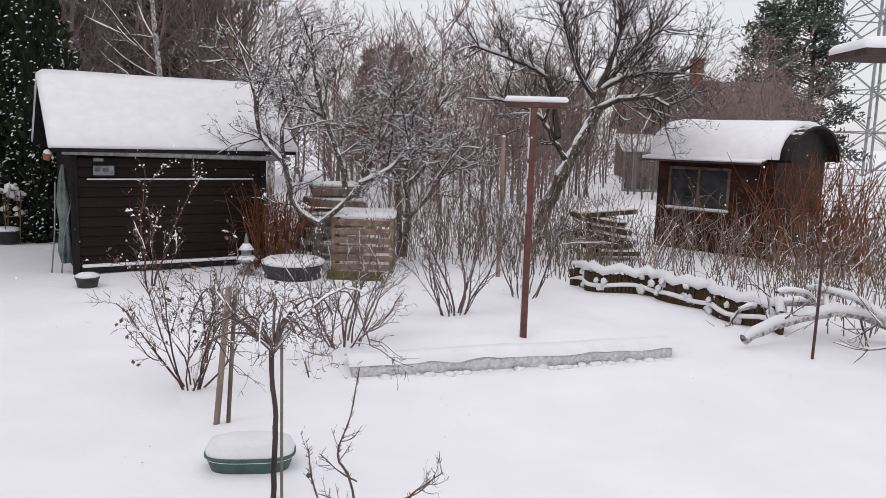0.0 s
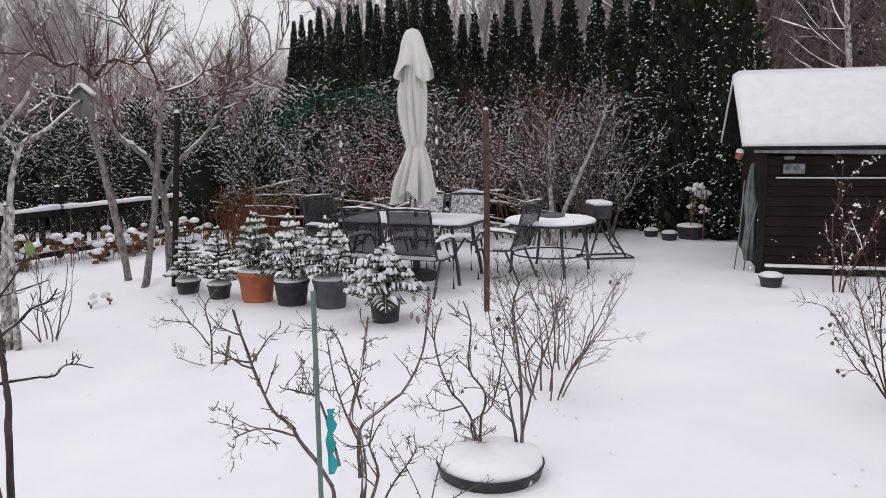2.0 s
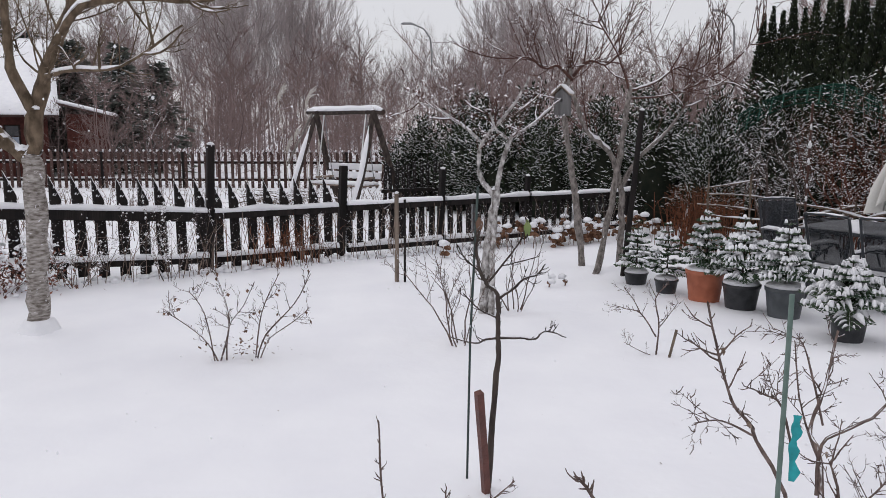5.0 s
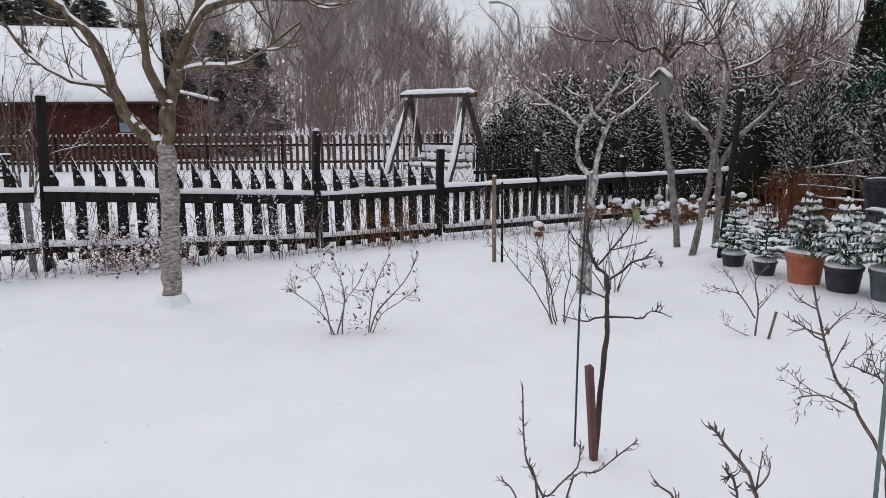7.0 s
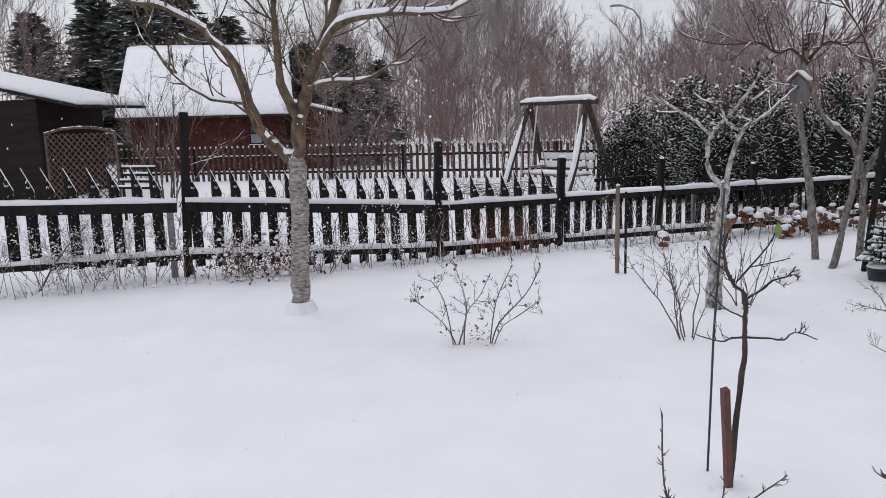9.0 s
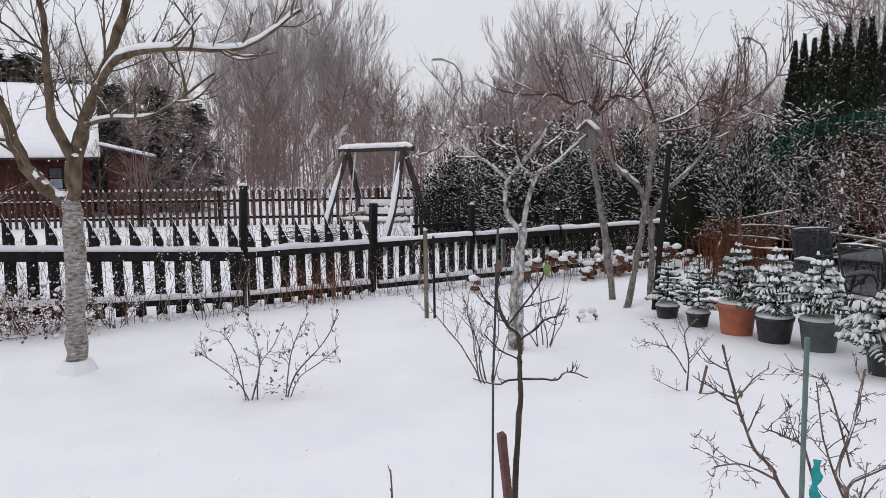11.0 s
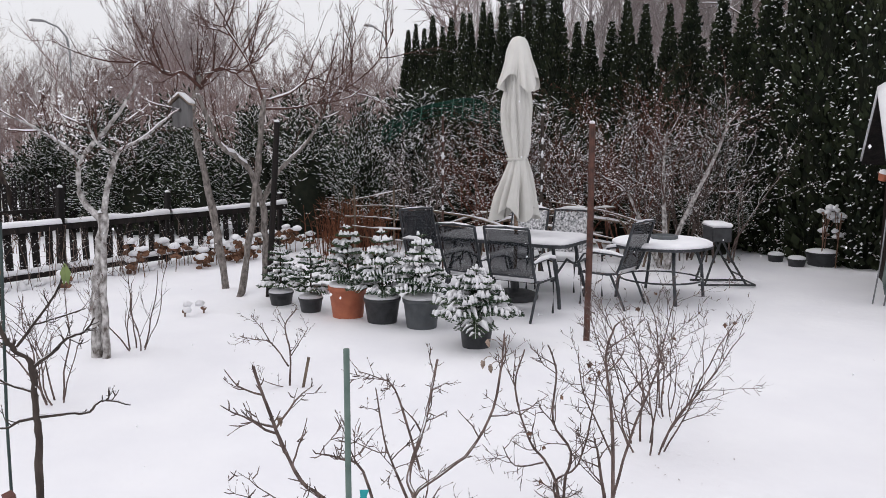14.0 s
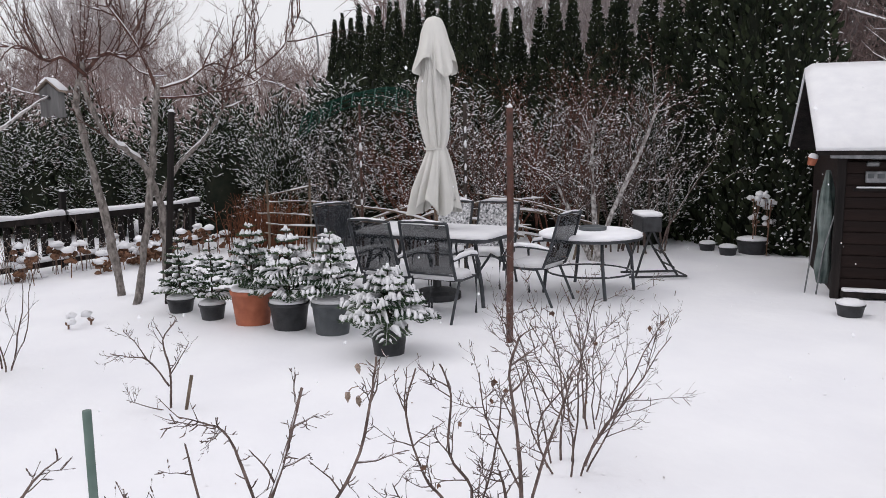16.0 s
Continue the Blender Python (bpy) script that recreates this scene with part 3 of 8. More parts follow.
# rails: start, end, height of the upper and the lower rail at both ends
for a, b, za, zb, ya, yb in ((-3.6, -0.05, 1.10, 0.955, 0.32, 0.29), (0.05, 3.5, 0.96, 0.715, 0.29, 0.12), (3.6, 5.45, 0.725, 0.72, 0.12, 0.11), (5.6, 7.3, 0.735, 0.735, 0.10, 0.10), (7.37, 9.1, 0.735, 0.735, 0.10, 0.10), (9.15, 11.7, 0.73, 0.73, 0.11, 0.11)):
    ln, mid = b - a, (a + b) / 2
    tilt = math.degrees(math.atan2(za - zb, ln))
    r = Soup()
    r.box((0, 0, 0), (ln, 0.05, 0.13 if a < 3 else 0.09), bevel=0.006)
    fence_part("rail", r, WOOD_BLACK, mid, (za + zb) / 2, 0.0, ry=tilt)
    fence_part("snow", rail_snow(ln, int(za * 100 + a * 7)), SNOWCAP, mid, (za + zb) / 2 + (0.064 if a < 3 else 0.044), 0.01, "snow ridge lying on the rail", ry=tilt, smooth=True)
    tilt = math.degrees(math.atan2(ya - yb, ln))
    r = Soup()
    r.box((0, 0, 0), (ln, 0.05, 0.08), bevel=0.006)
    fence_part("rail", r, WOOD_BLACK, mid, (ya + yb) / 2, 0.0, ry=tilt)
    fence_part("snow", rail_snow(ln, int(za * 90 + a * 5), 0.06), SNOWCAP, mid, (ya + yb) / 2 + 0.039, 0.015, "snow ridge lying on the rail", ry=tilt, smooth=True)
for s, w, h, mat in ((-3.55, 0.10, 2.1, WOOD_BLACK), (0.05, 0.115, 2.22, WOOD_BLACK), (3.55, 0.10, 1.72, WOOD_BLACK), (5.55, 0.105, 1.40, WOOD_BLACK), (7.33, 0.09, 1.31, WOOD_BLACK), (9.12, 0.08, 1.15, WOOD_BLACK), (11.6, 0.08, 1.0, WOOD_BLACK),
                     (-0.15, 0.085, 1.08, STEEL_GREY), (2.75, 0.06, 1.02, STEEL_GREY), (5.35, 0.06, 0.92, STEEL_GREY), (8.05, 0.06, 0.86, STEEL_GREY)):
    p = fence_part("post", post_soup(w, h), mat, s - (0.03 if mat is WOOD_BLACK else 0), -0.03, 0.075 if mat is WOOD_BLACK else 0.18, "grey metal post" if mat is STEEL_GREY else "", ry=2.7 if mat is WOOD_BLACK else 0)
    c = Soup()
    c.clump((0, 0, h + 0.012), w * 0.55, 0.6, fr)
    part("snow", c, SNOWCAP, p, "cap of snow", True)
k = Soup()
k.box((0, 0, 0.06), (0.09, 0.09, 0.18), bevel=0.01)
fence_part("footing", k, STEEL_GREY, 0.06, -0.02, 0.22, "grey concrete footing")

# ---- garden shed ----
SD, SN = Vector((0.785, 0.62)), Vector((-0.62, 0.785))
shed = thing("garden_shed", -6.05, 9.40, 0, math.degrees(math.atan2(SD.y, SD.x)), "small dark brown wooden shed under thick roof snow", "shed")
# local: x along the front wall, y to the back
SL, SW, EAVE, RIDGE = 2.50, 2.5, 1.66, 2.59
for i in range(11):
    b = Soup()
    b.box((0, 0, 0), (SL, 0.025, 0.128), bevel=0.006)
    w = part("board", b, WOOD_BROWN, shed)
    w.matrix_basis = pose(SL / 2, 0.012 * (i % 2), 0.16 + 0.13 * i, 2.5)
b = Soup()
for c, sz in (((SL / 2, 0.06, 0.8), (SL - 0.04, 0.04, 1.6)), ((0.04, SW / 2, 0.8), (0.05, SW - 0.1, 1.6)), ((SL - 0.04, SW / 2, 0.8), (0.05, SW - 0.1, 1.6)), ((SL / 2, SW - 0.06, 0.8), (SL - 0.04, 0.04, 1.6))):
    q = Soup()
    q.box(c, sz)
    part("wall", q, WOOD_BROWN, shed)
b.add([(0.03, 0.05, 1.6), (0.03, SW - 0.05, 1.6), (0.03, SW / 2, RIDGE - 0.12)], [(0, 1, 2)])
part("gable", b, WOOD_BROWN, shed)
b = Soup()
b.add([(SL - 0.03, 0.05, 1.6), (SL - 0.03, SW - 0.05, 1.6), (SL - 0.03, SW / 2, RIDGE - 0.12)], [(0, 2, 1)])
part("gable", b, WOOD_BROWN, shed)
for x in (0.0, SL):
    b = Soup()
    b.box((x, 0, 0.8), (0.09, 0.09, 1.62), bevel=0.01)
    part("corner_post", b, WOOD_BLACK, shed)
b = Soup()
b.box((SL / 2, -0.03, 1.22), (SL - 0.25, 0.04, 0.03), bevel=0.005)
ledge = part("ledge", b, WOOD_BLACK, shed)
part("snow", (lambda q: (q.box((SL / 2, -0.035, 1.245), (SL - 0.3, 0.035, 0.018), bevel=0.006), q)[1])(Soup()), SNOWCAP, ledge, "thin line of snow")
b = Soup()
b.box((SL / 2, -0.06, 0.06), (SL - 0.1, 0.10, 0.07), bevel=0.01)
sill = part("sill", b, WOOD_BLACK, shed)
part("snow", (lambda q: (q.box((SL / 2, -0.07, 0.11), (SL - 0.12, 0.10, 0.035), bevel=0.014), q)[1])(Soup()), SNOWCAP, sill, "snow on the sill board")
b = Soup()
b.box((0.36, -0.035, 1.36), (0.26, 0.03, 0.13), bevel=0.01)
box = part("notice", b, STEEL_GREY, shed, "small grey metal plate")
for x, w in ((0.28, 0.06), (0.38, 0.07)):
    b = Soup()
    b.box((x, -0.053, 1.37), (w, 0.006, 0.05))
    part("marking", b, POT_GREY, box, "unreadable dark marking")
b = Soup()
b.box((0.3, -0.03, 1.50), (0.13, 0.03, 0.05), bevel=0.01)
part("bracket", b, STEEL_GREY, shed, "small grey bracket")


def roof_slab(s, x0, x1, y0, z0, y1, z1, th, n=14, seed=0, round_edge=0.0):
    """A slanting slab between the eave (y0, z0) and the ridge (y1, z1), of thickness th."""
    vs, fs = [], []
    m = 8
    for i in range(n + 1):
        for j in range(m + 1):
            u, v = i / n, j / m
            x, y, z = x0 + (x1 - x0) * u, y0 + (y1 - y0) * v, z0 + (z1 - z0) * v
            e = min(1, min(u, 1 - u) * (x1 - x0) / 0.10, v * 1.5 / 0.10) if round_edge else 1
            t = th * (0.45 + 0.55 * e ** 0.5) + (0.016 * noise.noise(Vector((x * 1.1 + seed, y * 1.1, 3))) if round_edge else 0)
            vs.append((x, y, z + t))
    k = len(vs)
    for i in range(n + 1):
        for j in range(m + 1):
            u, v = i / n, j / m
            vs.append((x0 + (x1 - x0) * u, y0 + (y1 - y0) * v, z0 + (z1 - z0) * v))
    def id(i, j):
        return i * (m + 1) + j
    for i in range(n):
        for j in range(m):
            fs.append((id(i, j), id(i + 1, j), id(i + 1, j + 1), id(i, j + 1)))
            fs.append((k + id(i, j), k + id(i, j + 1), k + id(i + 1, j + 1), k + id(i + 1, j)))
    for i in range(n):
        fs.append((id(i, 0), k + id(i, 0), k + id(i + 1, 0), id(i + 1, 0)))
        fs.append((id(i, m), id(i + 1, m), k + id(i + 1, m), k + id(i, m)))
    for j in range(m):
        fs.append((id(0, j), id(0, j + 1), k + id(0, j + 1), k + id(0, j)))
        fs.append((id(n, j), k + id(n, j), k + id(n, j + 1), id(n, j + 1)))
    s.add(vs, fs)


b = Soup()
roof_slab(b, -0.28, SL + 0.42, -0.24, EAVE - 0.06, SW / 2, RIDGE - 0.06, 0.05)
roof_slab(b, -0.28, SL + 0.42, SW + 0.24, EAVE - 0.06, SW / 2, RIDGE - 0.06, 0.05)
roof = part("roof", b, WOOD_BLACK, shed)
b = Soup()
roof_slab(b, -0.30, SL + 0.44, -0.27, EAVE - 0.01, SW / 2 + 0.01, RIDGE - 0.01, 0.11, 40, 0, 1.0)
roof_slab(b, -0.30, SL + 0.44, SW + 0.27, EAVE - 0.01, SW / 2 - 0.01, RIDGE - 0.01, 0.11, 40, 5, 1.0)
part("snow", b, SNOWCAP, roof, "thick smooth roof snow", True)
b = Soup()
b.box((SL / 2 + 0.1, -0.2, EAVE - 0.09), (SL + 0.5, 0.05, 0.07), pose(0, 0, 0, 0, 1.2), bevel=0.012)
part("gutter", b, STEEL_GREY, shed, "pale gutter with a line of snow")

# ---- garden umbrella ----
UX, UY = -8.70, 5.78
umbrella = thing("garden_umbrella", UX, UY, 0, 0, "closed cream canvas garden umbrella tied in the middle", "umbrella")
b = Soup()
b.tube([(0, 0, 0.0), (0, 0, 3.05)], 0.024, 12, True)
part("pole", b, WOOD_TAN, umbrella, "brown pole")
b = Soup()
b.lathe([(0.28, 0.0), (0.28, 0.07), (0.2, 0.10), (0.05, 0.13), (0.045, 0.36), (0.03, 0.38)], 20)
part("base", b, POT_BLACK, umbrella, "dark heavy foot")


def crease(a, k, ph, sharp):
    """Narrow inward pleats round the cloth."""
    return abs(math.cos(k * a / 2 + ph)) ** sharp


n = 120
b = Soup()
prof = [(0.305, 1.09), (0.292, 1.15), (0.262, 1.26), (0.214, 1.40), (0.165, 1.55), (0.120, 1.68), (0.110, 1.715), (0.118, 1.75), (0.145, 1.84), (0.172, 1.98), (0.188, 2.12), (0.190, 2.28), (0.182, 2.42), (0.155, 2.54), (0.135, 2.64), (0.12, 2.76)]
vs = []
for i, (r, z) in enumerate(prof):
    for j in range(n):
        a = 2 * math.pi * j / n
        low = max(0, (1.7 - z) / 0.7)
        if z < 1.72:
            q = r * (1 + 0.10 * math.cos(4 * a + 0.6) - 0.55 * min(1, 0.4 + low) * crease(a, 5, 0.4 + 0.25 * z, 30) - 0.30 * min(1, 0.5 + low) * crease(a, 7, 1.1 - 0.3 * z, 26) - 0.10 * crease(a, 13, 0.3, 6))
        else:
            q = r * (1 + 0.12 * math.cos(3 * a + 3.1 * z) - 0.34 * crease(a, 6, 0.2 + 0.75 * z, 26) - 0.26 * crease(a, 5, 1.3 - 0.55 * z, 24) - 0.10 * crease(a, 11, 0.6 * z, 8))
        q *= 1 + 0.11 * noise.noise(Vector((2.5 * math.cos(a), 2.5 * math.sin(a), 3 * z)))
        vs.append((q * math.cos(a) + 0.022 * math.sin(5 * z), q * math.sin(a) + 0.02 * math.sin(3.4 * z + 1), z - 0.15 * low ** 2 * (math.cos(4 * a + 0.6) * 0.8 + 0.2)))
fs = [(i * n + j, i * n + (j + 1) % n, (i + 1) * n + (j + 1) % n, (i + 1) * n + j) for i in range(len(prof) - 1) for j in range(n)]
b.add(vs, fs)
cloth = part("canopy", b, CANVAS, umbrella, "", True)
b = Soup()
b.lathe([(0.122, 1.70), (0.126, 1.705), (0.126, 1.725), (0.122, 1.73)], 36)
part("tie_band", b, CANVAS, cloth)
b = Soup()
prof = [(0.262, 2.60), (0.246, 2.65), (0.212, 2.75), (0.172, 2.87), (0.148, 2.98), (0.12, 3.06), (0.098, 3.11), (0.07, 3.145), (0.02, 3.162)]
vs = []
for r, z in prof:
    for j in range(n):
        a = 2 * math.pi * j / n
        low = max(0, (3.0 - z) / 0.4)
        q = r * (1 + 0.10 * low * math.cos(4 * a + 0.4) - 0.50 * low * crease(a, 5, 0.9 + 0.2 * z, 14) - 0.26 * low * crease(a, 8, 0.2, 14)) * (1 + 0.06 * noise.noise(Vector((3 * math.cos(a), 3 * math.sin(a), 4 * z))))
        vs.append((q * math.cos(a), q * math.sin(a), z - 0.075 * low * math.cos(4 * a + 0.4) - 0.035 * low * math.cos(3 * a)))
fs = [(i * n + j, i * n + (j + 1) % n, (i + 1) * n + (j + 1) % n, (i + 1) * n + j) for i in range(len(prof) - 1) for j in range(n)] + [tuple(range((len(prof) - 1) * n, len(prof) * n))]
b.add(vs, fs)
part("vent_cap", b, CANVAS, cloth, "gathered top flounce", True)

# ---- tables and chairs ----
TU, TV = Vector((0.87, 0.48)).normalized(), Vector((-0.48, 0.87)).normalized()
T_RZ = math.degrees(math.atan2(TU.y, TU.x))


def slab_outline(hx, hy, r, n=6):
    out = []
    for cx, cy, a0 in ((hx - r, hy - r, 0), (-hx + r, hy - r, 90), (-hx + r, -hy + r, 180), (hx - r, -hy + r, 270)):
        for i in range(n + 1):
            a = radians(a0 + 90 * i / n)
            out.append((cx + r * math.cos(a), cy + r * math.sin(a)))
    return out


def plate(s, outline, z0, z1, edge=0.0):
    n = len(outline)
    rows = [(1.0, z0), (1.0, z1 - edge), (1 - edge * 0.9, z1 - edge * 0.3), (1 - 2 * edge, z1)] if edge else [(1, z0), (1, z1)]
    vs = [(x * k, y * k, z) for k, z in rows for x, y in outline]
    fs = [(i * n + j, i * n + (j + 1) % n, (i + 1) * n + (j + 1) % n, (i + 1) * n + j) for i in range(len(rows) - 1) for j in range(n)]
    s.add(vs, fs + [tuple(range(n - 1, -1, -1)), tuple(range((len(rows) - 1) * n, len(rows) * n))])


table = thing("garden_table", UX - 0.12, UY + 0.07, 0.03, T_RZ, "grey metal garden table covered with smooth snow", "table")
b = Soup()
plate(b, slab_outline(0.86, 0.50, 0.16), 0.685, 0.725)
part("tabletop", b, FRAME_GREY, table)
b = Soup()
plate(b, slab_outline(0.85, 0.49, 0.16), 0.725, 0.775, 0.04)
part("snow", b, SNOWCAP, table, "even layer of snow on the top", True)
for sx in (-1, 1):
    for sy in (-1, 1):
        b = Soup()
        b.tube([(sx * 0.66, sy * 0.32, 0.69), (sx * 0.70, sy * 0.34, 0.45), (sx * 0.76, sy * 0.37, 0.2), (sx * 0.79, sy * 0.385, -0.05)], 0.022, 8, True)
        part("leg", b, FRAME_GREY, table)
for sx in (-1, 1):
    b = Soup()
    b.tube([(sx * 0.72, -0.35, 0.36), (sx * 0.70, 0, 0.50), (sx * 0.72, 0.35, 0.36)], 0.014, 6)
    part("brace", b, FRAME_GREY, table)

round_table = thing("round_garden_table", -7.93, 7.44, 0, 20, "round grey metal garden table under a layer of snow", "table")
b = Soup()
b.lathe([(0.57, 0.64), (0.61, 0.65), (0.61, 0.68), (0.57, 0.685)], 40)
part("tabletop", b, FRAME_GREY, round_table)
b = Soup()
b.lathe([(0.605, 0.682), (0.60, 0.71), (0.56, 0.73), (0.4, 0.74), (0.1, 0.735)], 40)
part("snow", b, SNOWCAP, round_table, "even layer of snow on the top", True)
for i in range(4):
    a = radians(45 + 90 * i)
    b = Soup()
    b.tube([(0.42 * math.cos(a), 0.42 * math.sin(a), 0.65), (0.5 * math.cos(a), 0.56 * math.sin(a), 0.4), (0.56 * math.cos(a), 0.56 * math.sin(a), -0.02)], 0.02, 8, True)
    part("leg", b, FRAME_GREY, round_table)
b = Soup()
b.tube([(0.5 * math.cos(a), 0.5 * math.sin(a), 0.25) for a in np.linspace(0, 2 * math.pi, 25)], 0.012, 6)
part("ring_brace", b, FRAME_GREY, round_table)
b = Soup()
b.lathe([(0.16, 0.0), (0.17, 0.05), (0.15, 0.055), (0.14, 0.02)], 20)
solo("ashtray_dish", b, POT_GREY, "dark dish half buried in snow on the round table", "dish", smooth=True, m=pose(-7.95, 7.5, 0.725))


def chair(x, y, face, snow_back, label, group="sling chairs round the garden table"):
    """A sling armchair that faces the direction `face` (degrees)."""
    c = thing("garden_chair", x, y, 0, face - 90, label, "chair", group)
    for sx in (-0.27, 0.27):
        b = Soup()
        b.tube([(sx, 0.24, -0.02), (sx, 0.25, 0.18), (sx, 0.24, 0.40), (sx, -0.10, 0.40), (sx, -0.22, 0.42), (sx, -0.30, 0.62), (sx, -0.37, 0.86), (sx, -0.41, 1.01)], 0.016, 7, True)
        part("side_frame", b, FRAME_GREY, c)
        b = Soup()
        b.tube([(sx, -0.14, 0.40), (sx, -0.24, 0.2), (sx, -0.34, -0.02)], 0.015, 7, True)
        part("leg", b, FRAME_GREY, c)
        b = Soup()
        b.tube([(sx * 1.07, 0.26, 0.36), (sx * 1.1, 0.27, 0.52), (sx * 1.1, 0.20, 0.625), (sx * 1.1, 0.05, 0.65), (sx * 1.08, -0.15, 0.645), (sx * 1.04, -0.305, 0.63)], 0.017, 7, True)
        arm = part("armrest", b, FRAME_GREY, c)
        b = Soup()
        b.cap_snow([(sx * 1.1, 0.27, 0.52), (sx * 1.1, 0.20, 0.625), (sx * 1.1, 0.05, 0.65), (sx * 1.08, -0.15, 0.645), (sx * 1.04, -0.305, 0.63)], [0.02] * 5, 0.03)
        part("snow", b, SNOWCAP, arm, "", True)
    b = Soup()
    b.tube([(-0.27, -0.41, 1.01), (0, -0.42, 1.02), (0.27, -0.41, 1.01)], 0.016, 7, True)
    part("top_bar", b, FRAME_GREY, c)
    b = Soup()
    b.tube([(-0.27, -0.245, 0.47), (0.27, -0.245, 0.47)], 0.012, 7, True)
    part("back_bar", b, FRAME_GREY, c)
    b = Soup()
    pr = [(-0.235, 0.46), (-0.285, 0.60), (-0.345, 0.80), (-0.405, 0.99)]
    vs = [(sx, y0 + o, z0) for o in (0, 0.006) for y0, z0 in pr for sx in (-0.255, 0, 0.255)]
    fs = [(i * 3 + j, i * 3 + j + 1, i * 3 + j + 4, i * 3 + j + 3) for i in range(3) for j in range(2)]
    fs += [tuple(12 + q for q in reversed(f)) for f in fs]
    b.add(vs, fs)
    back = part("backrest", b, SLING_SNOWY if snow_back else SLING, c, "snow-caked woven sling" if snow_back else "dark woven sling")
    b = Soup()
    b.cap_snow([(-0.27, -0.41, 1.01), (-0.1, -0.418, 1.018), (0.1, -0.418, 1.018), (0.27, -0.41, 1.01)], [0.014] * 4, 0.012 if not snow_back else 0.04)
    part("snow", b, SNOWCAP, back, "", True)
    b = Soup()
    b.box((0, 0.01, 0.405), (0.50, 0.46, 0.012), bevel=0.004)
    seat = part("seat", b, SLING, c)
    b = Soup()
    plate(b, slab_outline(0.25, 0.23, 0.06), 0.412, 0.47, 0.06)
    part("snow", b, SNOWCAP, seat, "pad of snow on the seat", True)
    return c


def by_table(u, v):
    return UX + TU.x * u + TV.x * v, UY + TU.y * u + TV.y * v


chair(*by_table(0.46, -0.72), T_RZ + 90, False, "grey sling garden chair pushed in at the snowy table")
chair(*by_table(-0.10, -0.76), T_RZ + 82, False, "grey sling garden chair pushed in at the snowy table")
chair(-7.92, 6.62, 202, False, "grey sling garden chair at the end of the table, leaning back")
chair(-9.94, 5.29, 8, False, "grey sling garden chair at the far end of the table")
chair(*by_table(-0.42, 0.86), T_RZ - 90, True, "grey sling garden chair with a snow-caked back")
chair(*by_table(0.22, 0.90), T_RZ - 88, True, "grey sling garden chair with a snow-caked back")

# ---- hedge of thujas ----


def thuja_meshes(seed, H, R, n=3000, snowy=1.0):
    rng = random.Random(seed)
    core, leaves, snow = Soup(), Soup(), Soup()

    def prof(u):
        return (0.85 + 0.15 * min(1, u / 0.12)) * (1 if u < 0.48 else max(0.0, 1 - ((u - 0.48) / 0.52) ** 0.85)) * (1 + 0.06 * math.sin(9 * u + seed))
    # added solid filler, dark as the shade behind the sprays
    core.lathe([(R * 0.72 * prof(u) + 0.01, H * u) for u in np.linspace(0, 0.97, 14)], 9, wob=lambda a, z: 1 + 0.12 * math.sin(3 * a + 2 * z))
    for _ in range(n):
        u = rng.random() ** 1.05
        a = rng.uniform(0, 2 * math.pi)
        lobes = 1 + 0.16 * math.sin(4 * a + 5 * u + seed) + 0.10 * math.sin(7 * a - 13 * u)
        r = R * prof(u) * lobes * rng.uniform(0.72, 1.06)
        p = Vector((r * math.cos(a), r * math.sin(a), H * u * 0.985))
        o = Vector((math.cos(a), math.sin(a), 0))
        ln = rng.uniform(0.08, 0.20) * (1.15 - 0.5 * u)
        tip = p + (o * rng.uniform(0.15, 0.7) + Z * rng.uniform(0.35, 1.0)).normalized() * ln
        sd = turned((tip - p).normalized(), 90, rng)
        leaves.leaf(p, tip, ln * rng.uniform(0.22, 0.34), sd)
        if rng.random() < snowy * (0.36 if u < 0.5 else 0.13) * (0.45 + 0.9 * (noise.noise(Vector((3 * a, 9 * u, seed))) + 0.5)):
            w = rng.uniform(0.009, 0.024) * (1 + 0.45 * (snowy > 1))
            e = (o + Vector((rng.gauss(0, 0.7), rng.gauss(0, 0.7), rng.uniform(-0.7, 0.1)))).normalized()
            snow.fleck(tip - e * w, tip + e * w * rng.uniform(0.8, 2.2), w * rng.uniform(0.5, 0.9), w * 0.7)
    return core.mesh("shade_core", INNER_SHADE), leaves.mesh("sprays", THUJA), snow.mesh("snow", SNOWCAP, True)


TH = [thuja_meshes(k, 5.8, 0.43, 4200) for k in (1, 2, 3)]
TH_SNOWY = thuja_meshes(4, 5.8, 0.43, 4200, 1.5)
hr = random.Random(5)
x, i = -8.30, 0
while x > -26.5:
    kind = TH_SNOWY if x > -12 and i % 3 != 1 else TH[i % 3]
    t = thing("thuja", x, 12.0 + 0.055 * (-7.7 - x) + hr.uniform(-0.08, 0.08), -0.05, hr.uniform(0, 360), "tall narrow dark green thuja specked with snow in a hedge", "hedge tree", "thujas of the hedge")
    f = hr.uniform(0.94, 1.05) * (1.05 if x > -10.2 else 0.86 if x > -16.5 else 1.04)
    t.scale = (hr.uniform(0.9, 1.1), hr.uniform(0.9, 1.1), f)
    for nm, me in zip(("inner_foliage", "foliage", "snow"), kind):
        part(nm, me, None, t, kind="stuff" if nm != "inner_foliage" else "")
    x -= hr.uniform(0.60, 0.74)
    i += 1

# ---- fruit trees ----


